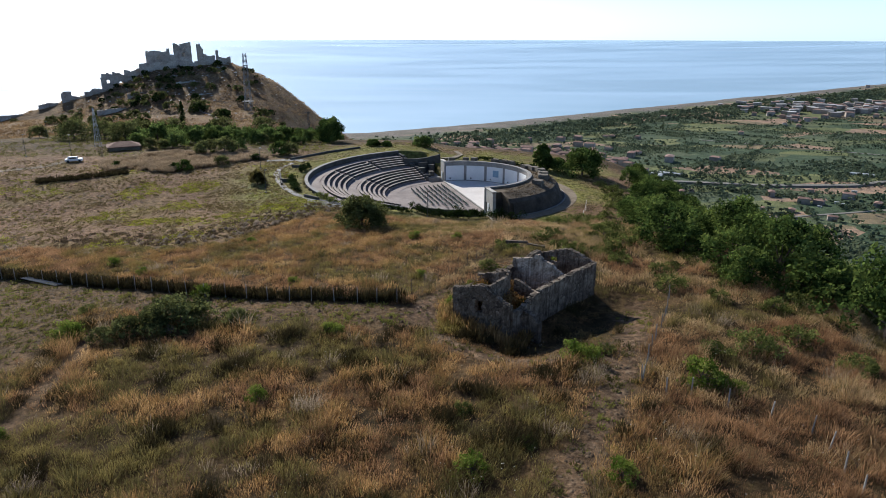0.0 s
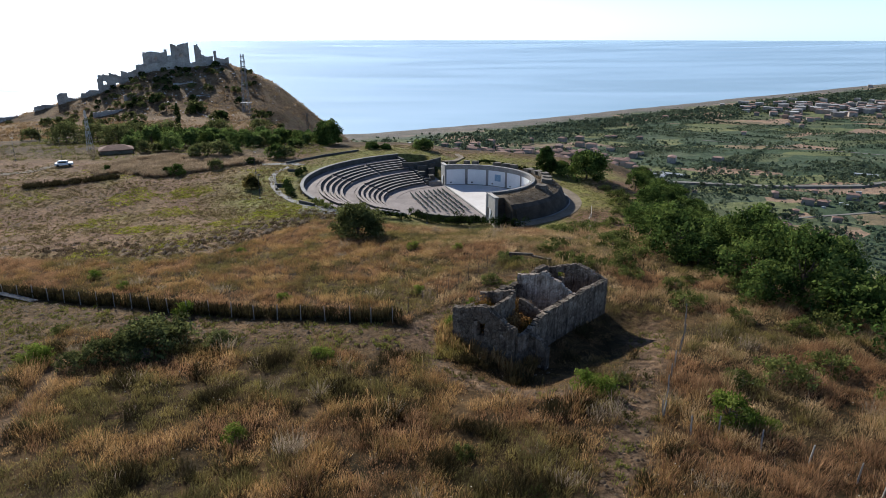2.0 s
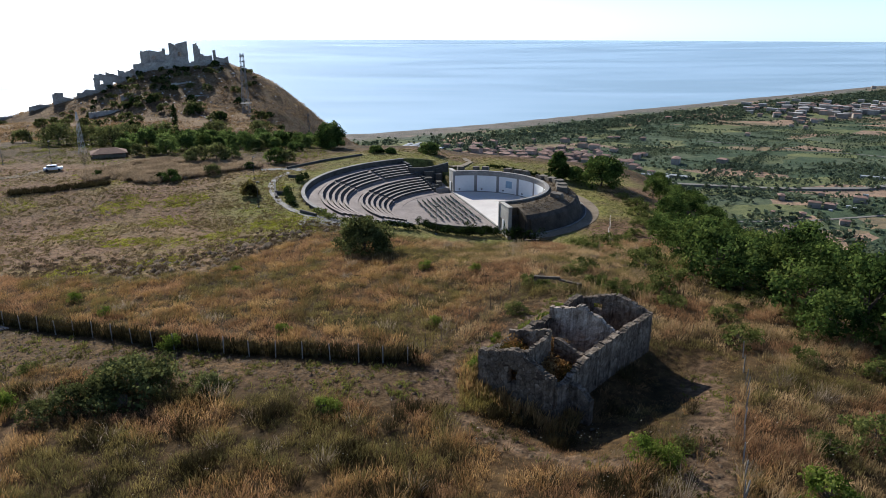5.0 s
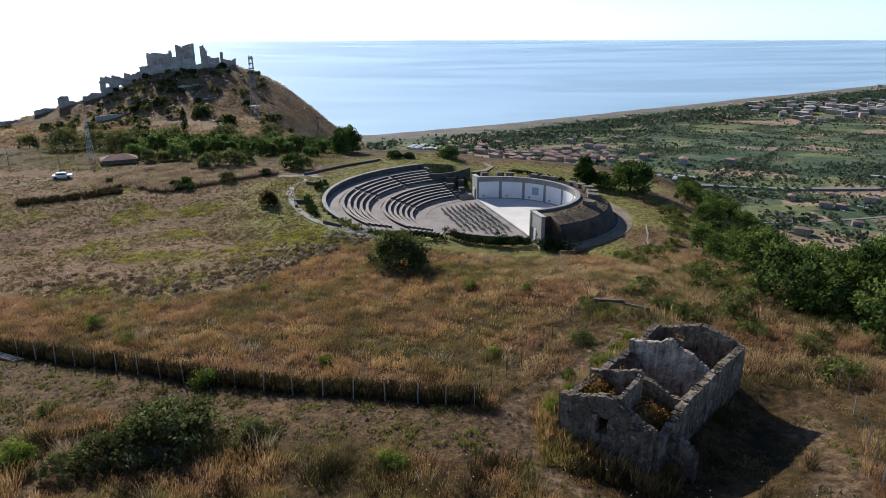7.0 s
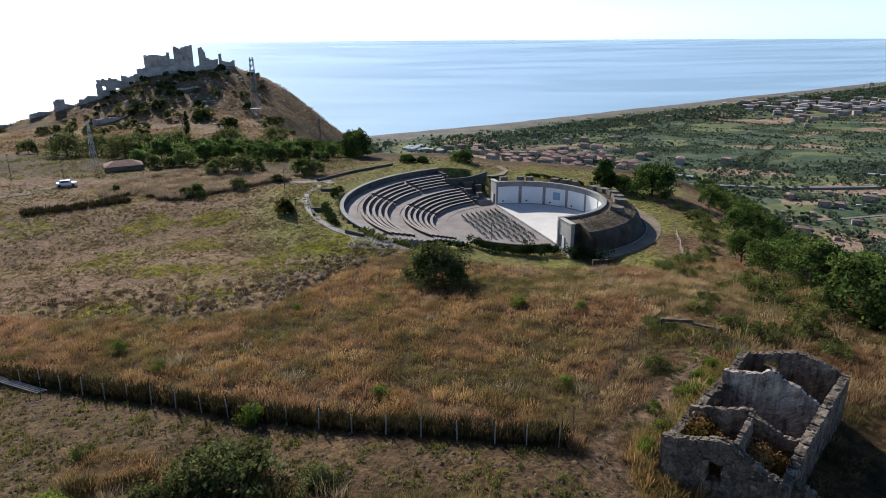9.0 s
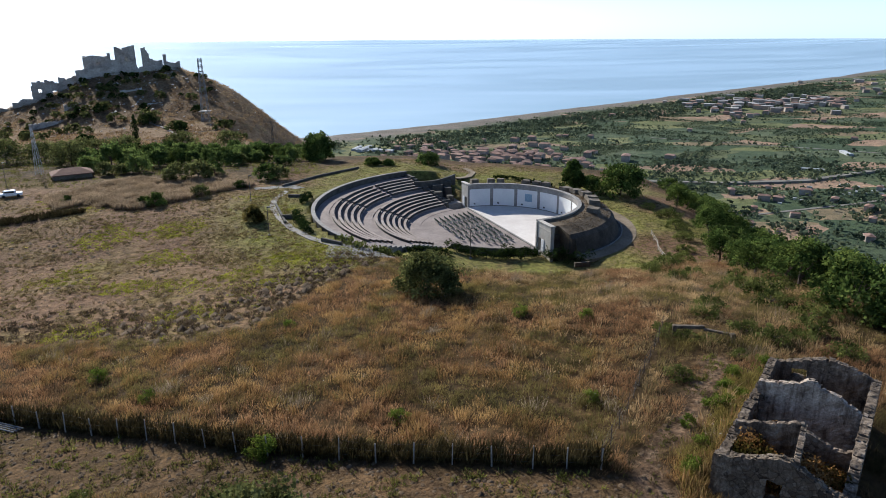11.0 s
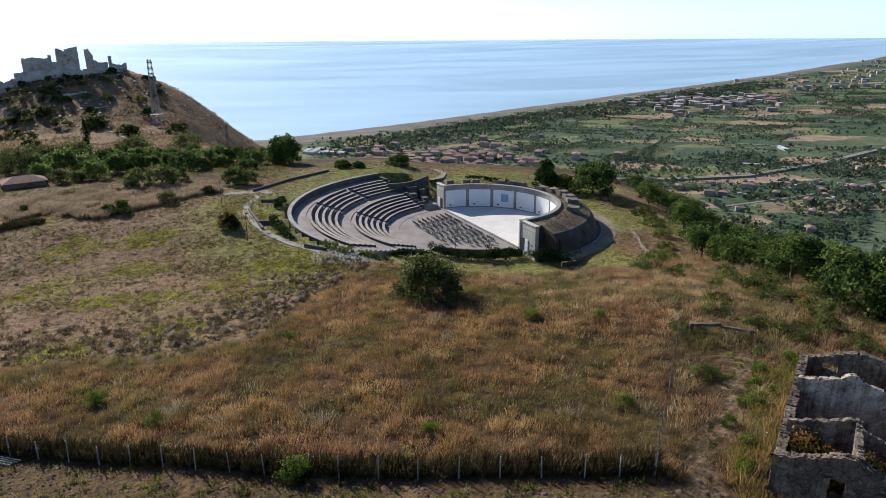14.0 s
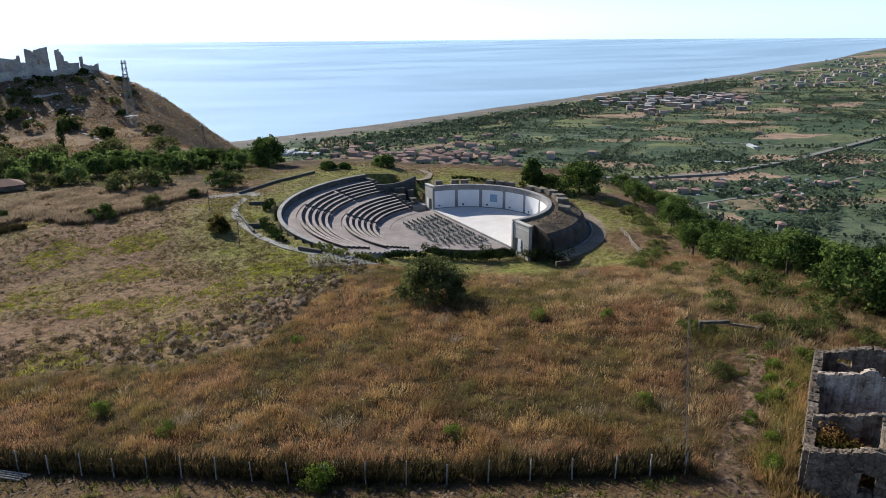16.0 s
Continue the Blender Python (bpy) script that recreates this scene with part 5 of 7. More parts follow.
# the earth ring behind the wall, with its stone foot
arc_part("ring_bank", 15.95, 18.6, AD - 86, AD + 88, -6.3, 0.42, M_EARTH, theatre, "dry earth on the ring roof", 64, 0.15)
arc_part("ring_slope", 18.6, 21.6, AD - 82, AD + 80, -6.3, 0.15, M_EARTH, theatre, "dry earth bank", 64, -0.75)
arc_part("ring_foot", 21.6, 22.3, AD - 82, AD + 80, -6.3, -0.7, M_RINGWALL, theatre, "dark stone retaining wall", 64, -1.4)
arc_part("ring_batter", 22.3, 23.3, AD - 80, AD + 78, -6.3, -1.4, M_RINGWALL, theatre, "dark stone retaining wall", 64, -3.9)
for a in (98, 86, 79, 61, 53, 46, 30, 22, 14, 3, -7, -27):
    an = radians(a)
    r_, big = (18.1, 1.0) if a > 40 else (19.0 + 0.5 * math.sin(a), 1.25)
    px, py = TC[0] + r_ * math.cos(an), TC[1] + r_ * math.sin(an)
    bm = bmesh.new()
    box_bm(bm, (px, py, 1.8 - 1.25 * big), (2.0 * big, 1.8 * big, 1.3), an, 0.05, 0.86)
    for v in bm.verts:
        out = (v.co.x - px) * math.cos(an) + (v.co.y - py) * math.sin(an)
        if v.co.z > 1.85 - 1.25 * big:
            v.co.z -= 0.22 * out
    lb = part("roof_light", bm, M_ROOFLIGHT, theatre, "wedge-shaped concrete roof light")
    box_part("cover_slab", (px, py, 2.45 - 1.25 * big), (1.75 * big, 1.56 * big, 0.1), an, M_ROOFLIGHT, lb)
# dry grass growing on the ring
gr = np.random.default_rng(41)
ga, gr_ = np.radians(gr.uniform(AD - 80, AD + 80, 1300)), gr.uniform(16.6, 21.4, 1300)
gx_, gy_ = TC[0] + gr_ * np.cos(ga), TC[1] + gr_ * np.sin(ga)
gz_ = np.where(gr_ < 18.6, 0.42 - 0.27 * (gr_ - 15.95) / 2.65, 0.15 - 0.9 * (gr_ - 18.6) / 3.0)
blades("ring_grass", gx_, gy_, gz_, gr.uniform(0.12, 0.35, 1300), 6, np.full(1300, 0.3), 0.04, 0.8, M_LUMP, gr, "dry straw coloured grass on the stage ring", "grass")
# kerbed path round the ring
path = tagged(new("path"), "pale earth path with a concrete kerb round the stage", "path", kind="structure")
arc_part("path_surface", 24.1, 26.6, AD - 82, AD + 88, -4.4, -3.86, M_PATH, path, "", 64)
arc_part("kerb", 23.85, 24.05, AD - 82, AD + 88, -4.4, -3.7, M_CONC, path, "", 64)
arc_part("gutter", 23.3, 23.85, AD - 82, AD + 88, -4.4, -3.92, M_STONE_AND_SHADE, path, "", 64)

# tiers and benches
A_FAR, A_STAIR, A_NEAR = 119.5, 165.0, 225.0
Z0 = -4.5
arc_part("ring_walk", 15.6, 18.3, A_FAR, A_NEAR + 3, -6.3, Z0 + 0.03, M_PAVE, theatre, "", 48)
z = Z0
LOWER, UPPER = 6, 5
rows_ = []
r_ = 18.3
for k in range(LOWER):
    z += 0.34
    rows_.append((r_, z, 1.12, "low"))
    r_ += 1.12
rows_.append((r_, z + 0.12, 2.3, "walk"))
z += 0.12
r_ += 2.3
for k in range(UPPER):
    z += 0.34
    rows_.append((r_, z, 1.2, "up"))
    r_ += 1.2
z += 0.1
rows_.append((r_, z, 35.9 - r_, "walk"))
Z_TOP = z
for r0_, z_, w_, kind_ in rows_:
    arc_part("terrace", r0_, r0_ + w_, A_FAR, A_NEAR, -6.3, z_, M_PAVE, theatre, "", 64)
    if kind_ == "walk":
        continue
    cuts = ((A_FAR + 1.2, A_STAIR - 1.4), (A_STAIR + 1.4, A_NEAR - 4.0)) if kind_ == "low" else ((A_FAR + 0.8, 139.0), (141.0, A_STAIR - 1.1), (A_STAIR + 1.1, A_NEAR - 6.0))
    for a0_, a1_ in cuts:
        # the bench fronts' shade is put into a dark stone colour below the slab
        bench = arc_part("bench", r0_ + 0.16, r0_ + 0.62, a0_, a1_, z_ - 0.2, z_ + 0.40, M_STONE_AND_SHADE, theatre, "curved bench with a shade-dark front and a pale seat slab", 28)
        arc_part("seat_slab", r0_ + 0.12, r0_ + 0.66, a0_ - 0.1, a1_ + 0.1, z_ + 0.403, z_ + 0.47, M_BENCH, bench, "pale seat slab", 28, bevel=0.02)
    # steps of the gangways
    for ga in ((A_STAIR,) if kind_ == "low" else (140.0, A_STAIR)):
        half_ = math.degrees(0.5 / r0_)
        arc_part("gangway_step", r0_ - 0.32, r0_ - 0.004, ga - half_, ga + half_, z_ - 0.6, z_ - 0.17, M_CONC, theatre, "", 2)
arc_part("rim_wall", 35.95, 36.5, A_FAR - 1, A_NEAR - 8, -4.0, Z_TOP + 1.15, M_STONE_AND_SHADE, theatre, "grey stone rim wall", 72)
arc_part("rim_coping", 35.85, 36.6, A_FAR - 1, A_NEAR - 8, Z_TOP + 1.15, Z_TOP + 1.27, M_CONC, theatre, "", 72)
arc_part("rim_wall", 35.95, 36.4, A_NEAR - 8, A_NEAR + 1, -4.0, Z_TOP + 0.5, M_STONE_AND_SHADE, theatre, "low stone rim wall", 12)
# stepped cheek wall along the far end of the tiers
for r0_, z_, w_, kind_ in rows_:
    a_ = radians(A_FAR - 0.9 * 20 / r0_)
    m_ = r0_ + w_ / 2
    box_part("cheek_block", (TC[0] + m_ * math.cos(a_), TC[1] + m_ * math.sin(a_), z_ / 2 - 2.6), (w_ - 0.02, 0.8, 5.2 + z_ + 1.3), a_, M_STONE_AND_SHADE, theatre, "stepped stone cheek wall")
# kerbs and low walls at the near edge
arc_part("near_kerb", 15.62, 15.95, A_NEAR + 3, AD + 264, -6.3, -4.1, M_STONE_AND_SHADE, theatre, "low dark kerb", 40)
for r0_, z_, w_, kind_ in rows_:
    a_ = radians(A_NEAR + 0.7 * 20 / r0_)
    m_ = r0_ + w_ / 2
    box_part("end_block", (TC[0] + m_ * math.cos(a_), TC[1] + m_ * math.sin(a_), z_ / 2 - 3.0), (w_ - 0.02, 0.5, 6.0 + z_ + 0.3), a_, M_CONC, theatre)

# side court between tiers and stage: floor, wall and blocks of masonry
arc_part("court_floor", 18.4, 35.0, AD + 90.5, A_FAR - 1.5, -6.3, -3.9, M_CONC, theatre, "", 12)
for (u_, v_, su, sv_, h_) in ((-4.3, 22.5, 1.6, 1.4, 2.0), (-2.0, 21.2, 1.3, 1.6, 1.2), (-3.4, 25.5, 2.4, 1.2, 2.9), (-1.2, 24.6, 1.6, 1.2, 2.3), (-6.0, 26.5, 1.2, 1.6, 2.5), (-0.4, 28.0, 2.2, 1.2, 3.1), (-3.2, 19.8, 1.4, 0.9, 0.7)):
    box_part("court_block", uv_place(u_, v_, -3.9 + h_ / 2), (su, sv_, h_), AX, M_STONE_AND_SHADE, theatre, "rough dark masonry block")
side_wall = tagged(new("retaining_wall"), "curved grey retaining wall rising beside the lawn path", "wall", kind="structure")
bm = bmesh.new()
prev = None
for i in range(13):
    f = i / 12
    px, py, pz = -10.6 + 10.0 * f, 173.0 + 6.0 * f - 2.6 * math.sin(math.pi * f), -0.3 + 0.3 * f
    n_ = Vector((-0.55, 0.83, 0)) * 0.5
    cur = [bm.verts.new(c) for c in ((px, py, -5), (px + n_.x, py + n_.y, -5), (px + n_.x, py + n_.y, pz), (px, py, pz))]
    if prev:
        for k in range(4):
            bm.faces.new((prev[k], cur[k], cur[(k + 1) % 4], prev[(k + 1) % 4]))
    else:
        bm.faces.new(cur)
    prev = cur
bm.faces.new(prev[::-1])
bmesh.ops.recalc_face_normals(bm, faces=bm.faces)
part("wall_body", bm, M_STONE_AND_SHADE, side_wall)


# chairs of the orchestra
def make_chair():
    c = tagged(new("chair"), "dark green plastic chair with pale metal legs", "chair", "chairs of the orchestra")
    box_part("seat", (0, 0, 0.44), (0.46, 0.46, 0.07), 0, M_GREENSEAT, c, bevel=0.02)
    bm = bmesh.new()
    box_bm(bm, (0, 0, 0), (0.07, 0.46, 0.46), 0, 0.02)
    bmesh.ops.transform(bm, matrix=Matrix.Translation((-0.25, 0, 0.70)) @ Matrix.Rotation(radians(-12), 4, "Y"), verts=bm.verts)
    part("backrest", bm, M_GREENSEAT, c)
    for sx in (-0.19, 0.19):
        for sy in (-0.2, 0.2):
            bm = bmesh.new()
            limb(bm, (sx * 1.1, sy, 0), (sx, sy, 0.42), 0.022, 0.022, 5)
            part("leg", bm, M_METAL, c)
    return c


chair = make_chair()
first = True
crng = np.random.default_rng(5)
for row in range(8):
    u_ = -2.2 - row * 1.2
    half = math.sqrt(max(0.0, 13.2 ** 2 - u_ * u_))
    v_ = 9.8 - 0.35 * row
    while v_ > -half + 0.6 and v_ > -11.5:
        slot = (9.8 - 0.35 * row - v_) / 0.72
        if slot % 6 < 4.6:
            m_ = Matrix.Translation(uv_place(u_ + crng.uniform(-0.05, 0.05), v_, -4.52)) @ Matrix.Rotation(AX + crng.uniform(-0.08, 0.08), 4, "Z")
            if first:
                chair.matrix_basis = m_
                first = False
            else:
                copy_thing(chair, m_)
        v_ -= 0.72


# hedges and the surroundings
def hedge(name, pts, width, height, rng, material, label):
    """A hedge along a line on the ground: leaves over a woody core."""
    cs, rs = [], []
    for (ax, ay), (bx, by) in zip(pts, pts[1:]):
        n_ = max(2, int(math.hypot(bx - ax, by - ay) / 0.45))
        for i in range(n_):
            for k in range(3):
                f = (i + rng.uniform(0, 1)) / n_
                px, py = ax + (bx - ax) * f + rng.uniform(-width, width) * 0.35, ay + (by - ay) * f + rng.uniform(-width, width) * 0.35
                cs.append((px, py, float(ground_z(px, py)) + height * rng.uniform(0.15, 0.85)))
                rs.append(width * 0.36 * rng.uniform(0.7, 1.2))
    v = leaf_cloud(np.array(cs), np.array(rs), 26, 0.15, rng)
    top = tagged(new(name), label, "hedge")
    ob = new("foliage", raw_mesh("foliage", v, np.arange(len(v)).reshape(-1, 4), material))
    ob.parent = top
    bm = bmesh.new()
    for p in cs[::6]:
        limb(bm, (p[0], p[1], float(ground_z(p[0], p[1])) - 0.1), p, 0.05, 0.02, 5)
    tagged(part("stems", bm, M_BARK, top), kind="stuff")
    return top


def arc_line(r, a0, a1, n=9):
    return [(TC[0] + r * math.cos(radians(a0 + (a1 - a0) * i / n)), TC[1] + r * math.sin(radians(a0 + (a1 - a0) * i / n))) for i in range(n + 1)]


hedge("hedge", arc_line(18.2, 230, 284), 2.0, 1.9, rng, M_HEDGE, "dark clipped hedge along the theatre edge")
hedge("hedge", [(9.6, 129.6), (12.0, 127.4), (15.6, 124.8)], 2.6, 2.9, rng, M_HEDGE, "tall rounded evergreen hedge by the end wall")
hedge("hedge", [(-14.5, 127.8), (-10.5, 129.2), (-6.8, 130.8)], 1.5, 1.2, rng, M_HEDGE, "low dark hedge below the tiers")
hedge("hedge", arc_line(18.6, 262, 268, 3), 2.4, 3.0, rng, M_HEDGE, "rounded evergreen bush in the hedge")
hedge("hedge", arc_line(39.3, 189, 206), 2.0, 1.8, rng, M_HEDGE, "dark hedge outside the rim wall")
hedge("hedge", arc_line(38.8, 168, 176, 4), 1.6, 1.6, rng, M_HEDGE, "dark hedge outside the rim wall")
hedge("hedge", arc_line(37.5, 217, 227, 5), 1.7, 1.3, rng, M_SCRUB, "low shrubs below the tiers")
hedge("hedge", [(10, 186), (17, 183), (23, 178.5)], 1.0, 1.0, rng, M_HEDGE, "clipped hedge along the lawn path")
hedge("hedge", [(-20, 122.2), (-15, 120.5)], 1.5, 1.2, rng, M_SCRUB, "low shrubs beside the stone paving")


def strip_mesh(name, pts, width, material, label, category, lift=0.04, thick=0.25, parent=None):
    """A paved strip that follows the ground along a line."""
    bm = bmesh.new()
    prev = None
    fine = []
    for (ax, ay), (bx, by) in zip(pts, pts[1:]):
        n_ = max(1, int(math.hypot(bx - ax, by - ay) / 1.2))
        fine += [(ax + (bx - ax) * i / n_, ay + (by - ay) * i / n_) for i in range(n_)]
    fine.append(pts[-1])
    for i, (px, py) in enumerate(fine):
        q0, q1 = fine[max(0, i - 1)], fine[min(len(fine) - 1, i + 1)]
        tx, ty = q1[0] - q0[0], q1[1] - q0[1]
        L_ = math.hypot(tx, ty)
        nx, ny = -ty / L_ * width / 2, tx / L_ * width / 2
        zz = max(float(land(px, py)), float(land(px + nx, py + ny)), float(land(px - nx, py - ny))) + lift
        cur = [bm.verts.new(c) for c in ((px + nx, py + ny, zz - thick), (px - nx, py - ny, zz - thick), (px - nx, py - ny, zz), (px + nx, py + ny, zz))]
        if prev:
            for k in range(4):
                bm.faces.new((prev[k], cur[k], cur[(k + 1) % 4], prev[(k + 1) % 4]))
        else:
            bm.faces.new(cur)
        prev = cur
    bm.faces.new(prev[::-1])
    bmesh.ops.recalc_face_normals(bm, faces=bm.faces)
    if parent:
        return part(name, bm, material, parent, label)
    return tagged(part(name, bm, material), label, category, kind="structure")


strip_mesh("walkway", [(-38.5, 164), (-40, 157), (-39.5, 150), (-37, 142), (-34, 135), (-30, 128.5), (-25.5, 123)], 1.3, M_CONC, "narrow grey footpath curving round the theatre", "footpath")
strip_mesh("footpath", [(-46, 166.5), (-38.3, 168.3), (-36, 166)], 2.4, M_STONEPAVE, "pale paved corner of the footpath", "footpath")
strip_mesh("lawn_path", [(0, 181), (3.5, 186), (5.5, 193), (4, 199)], 1.6, M_PATH, "pale path over the lawn", "footpath")
wall_k = tagged(new("garden_wall"), "low grey stone walls round the planted corner", "wall", kind="structure")
for (ax, ay), (bx, by), h_ in (((-39.2, 152), (-35.4, 138), 0.4), ((-36.5, 141.5), (-33.2, 141.0), 0.7), ((-37.5, 158.0), (-34.0, 157.5), 0.6), ((-28.0, 126.0), (-24.6, 123.2), 0.6), ((-40.0, 168), (-33, 178), 0.5), ((-33, 178), (-24, 187), 0.5)):
    L_ = math.hypot(bx - ax, by - ay)
    zz = float(land((ax + bx) / 2, (ay + by) / 2))
    box_part("wall_run", ((ax + bx) / 2, (ay + by) / 2, zz + h_ / 2 - 0.3), (L_, 0.4, h_ + 0.6), math.atan2(by - ay, bx - ax), M_STONE_AND_SHADE, wall_k)

# the pale stone paving with its flags
apron = tagged(new("stone_paving"), "uneven pale stone flags beside the tiers", "paving", kind="structure")
frng = np.random.default_rng(9)
flag_meshes = []
for k in range(5):
    bm = bmesh.new()
    n_ = 6
    ring = [(0.31 * frng.uniform(0.7, 1.1) * math.cos(6.283 * i / n_), 0.31 * frng.uniform(0.7, 1.1) * math.sin(6.283 * i / n_)) for i in range(n_)]
    lo_ = [bm.verts.new((a, b, -0.3)) for a, b in ring]
    hi_ = [bm.verts.new((a * 0.94, b * 0.94, 0.0)) for a, b in ring]
    bm.faces.new(hi_)
    for i in range(n_):
        bm.faces.new((lo_[i], lo_[(i + 1) % n_], hi_[(i + 1) % n_], hi_[i]))
    me = bpy.data.meshes.new("flagstone")
    bm.to_mesh(me)
    bm.free()
    me.materials.append(M_STONEPAVE)
    flag_meshes.append(me)
for gx in np.arange(-26.5, -16.5, 0.55):
    for gy in np.arange(114.2, 124.0, 0.55):
        px, py = gx + frng.uniform(-0.12, 0.12), gy + frng.uniform(-0.12, 0.12)
        lim = 115.0 + 0.12 * abs(px + 22) ** 1.4
        if py < lim or py > 123.0 - 0.2 * (px + 21) or in_theatre(px, py, -1.2):
            continue
        ob = new("flagstone", flag_meshes[int(frng.integers(5))])
        ob.parent = apron
        zz = float(ground_z(px, py))
        nrm = Vector((zz - float(ground_z(px + 1, py)), zz - float(ground_z(px, py + 1)), 1.0))
        tilt = nrm.to_track_quat("Z", "Y").to_matrix().to_4x4()
        ob.matrix_basis = Matrix.Translation((px, py, zz + 0.07 + frng.uniform(0, 0.03))) @ tilt @ Matrix.Rotation(frng.uniform(0, 6.28), 4, "Z")

tagged(box_part("concrete_slab", (14.2, 122.6, -3.9), (2.6, 0.5, 0.8), 0.1, M_RINGWALL, None), "grey concrete block at the end of the hedge", "slab")


def lamp_post(x, y, h, label, arms=1):
    p = tagged(new("lamp_post"), label, "lamp post")
    z = float(ground_z(x, y))
    bm = bmesh.new()
    limb(bm, (x, y, z - 0.2), (x, y, z + h), 0.07, 0.045, 8)
    part("pole", bm, M_DARKMETAL, p)
    box_part("foot", (x, y, z + 0.1), (0.35, 0.35, 0.3), 0, M_CONC, p)
    for k in range(arms):
        s_ = 1 if k == 0 else -1
        hd = box_part("lamp_head", (x + 0.28 * s_, y - 0.1, z + h + 0.02), (0.6, 0.32, 0.18), 0.3, M_DARKMETAL, p, bevel=0.03)
        box_part("glass", (x + 0.28 * s_, y - 0.1, z + h - 0.085), (0.5, 0.26, 0.03), 0.3, M_WHITE, hd)
    return p


M_DARKMETAL = mat("dark_painted_steel", [(0.05, 0.048, 0.045), (0.09, 0.085, 0.08)], 2.0, 0.6, 0.0, metal=0.3)
lamp_post(-3.2, 130.6, 5.6, "thin dark lamp post behind the hedge")
lamp_post(-37.2, 131.5, 5.0, "dark lamp post in the mown field")
lamp_post(-44.6, 155.5, 5.2, "dark lamp post in the mown field")
lamp_post(-99.5, 171.5, 6.0, "street lamp beside the road")
lamp_post(-112.0, 172.0, 6.0, "street lamp beside the road")
lamp_post(-128.0, 210.0, 6.0, "street lamp beside the road")

# rustic rail beside the path
rail = tagged(new("rail_fence"), "pale wooden rail fence at the edge of the path", "fence")
rp = [(31.8, 137.5), (31.0, 134.3), (30.4, 131.2), (29.2, 128.0), (28.6, 124.8), (28.1, 121.5), (27.6, 118.6)]
for (px, py) in rp:
    bm = bmesh.new()
    zz = float(ground_z(px, py))
    limb(bm, (px, py, zz - 0.2), (px + 0.03, py, zz + 0.95), 0.07, 0.055, 7)
    part("post", bm, M_WOOD, rail)
for (ax, ay), (bx, by) in zip(rp, rp[1:]):
    for hh in (0.55, 0.98):
        bm = bmesh.new()
        limb(bm, (ax, ay, float(ground_z(ax, ay)) + hh), (bx, by, float(ground_z(bx, by)) + hh), 0.045, 0.04, 6)
        part("rail", bm, M_WOOD, rail)


# ---- the ruined house ----
def ruin_bm(ax, ay, bx, by, thick, base, tops, cell=0.2, rough=0.045, openings=(), seed=1, ragged=0.25):
    """A broken masonry wall from a to b: its top follows tops (pairs of share along the wall and height), with openings (from, to, sill, head) in metres."""
    wr = np.random.default_rng(seed)
    L_ = math.hypot(bx - ax, by - ay)
    tx, ty = (bx - ax) / L_, (by - ay) / L_
    nx, ny = -ty, tx
    nc = max(2, int(round(L_ / cell)))
    cw = L_ / nc
    hi = max(t for _, t in tops)
    nr = max(2, int(math.ceil((hi - base) / cell)))
    depth = max(1, int(round(thick / (cell * 1.6))))
    cols = [np.interp((i + 0.5) / nc, [s for s, _ in tops], [t for _, t in tops]) + wr.uniform(-ragged, ragged) for i in range(nc)]
    cols = [float(np.mean(cols[max(0, i - 1):i + 2])) + wr.uniform(-0.2, 0.2) * cell for i in range(nc)]

    def solid(i, j):
        if not (0 <= i < nc and 0 <= j < nr):
            return False
        s_, z_ = (i + 0.5) * cw, base + (j + 0.5) * cell
        if z_ > cols[i]:
            return False
        return not any(o[0] < s_ < o[1] and o[2] < z_ - base < o[3] for o in openings)

    bm = bmesh.new()
    made = {}

    def vert(i, j, k):
        if (i, j, k) not in made:
            jit = [wr.uniform(-rough, rough) for _ in range(3)]
            if j == 0:
                jit[2] = 0
            s_ = i * cw + (jit[0] if 0 < i < nc else 0)
            o_ = (k / depth - 0.5) * thick + jit[1]
            z_ = base + j * cell + jit[2] * 1.3
            if (solid(i - 1, j - 1) or solid(i, j - 1)) and not (solid(i - 1, j) or solid(i, j)):
                near_ = [cols[c] for c in (i - 1, i) if 0 <= c < nc]
                z_ = min(max(sum(near_) / len(near_), base + (j - 0.6) * cell), base + (j + 0.9) * cell) + jit[2]
            made[(i, j, k)] = bm.verts.new((ax + tx * s_ + nx * o_, ay + ty * s_ + ny * o_, z_))
        return made[(i, j, k)]

    for i in range(nc):
        for j in range(nr):
            if not solid(i, j):
                continue
            bm.faces.new((vert(i, j, 0), vert(i + 1, j, 0), vert(i + 1, j + 1, 0), vert(i, j + 1, 0)))
            bm.faces.new((vert(i + 1, j, depth), vert(i, j, depth), vert(i, j + 1, depth), vert(i + 1, j + 1, depth)))
            for k in range(depth):
                if not solid(i, j + 1):
                    bm.faces.new((vert(i, j + 1, k), vert(i + 1, j + 1, k), vert(i + 1, j + 1, k + 1), vert(i, j + 1, k + 1)))
                if j and not solid(i, j - 1):
                    bm.faces.new((vert(i, j, k + 1), vert(i + 1, j, k + 1), vert(i + 1, j, k), vert(i, j, k)))
                if not solid(i - 1, j):
                    bm.faces.new((vert(i, j, k + 1), vert(i, j, k), vert(i, j + 1, k), vert(i, j + 1, k + 1)))
                if not solid(i + 1, j):
                    bm.faces.new((vert(i + 1, j, k), vert(i + 1, j, k + 1), vert(i + 1, j + 1, k + 1), vert(i + 1, j + 1, k)))
    bmesh.ops.recalc_face_normals(bm, faces=bm.faces)
    return bm


house = tagged(new("ruined_house"), "roofless ruined stone farmhouse with broken plastered walls", "ruined house")
HA, HB, HE, HD = (1.17, 54.18), (6.1, 50.0), (15.85, 60.8), (10.7, 64.6)
GB = 4.9


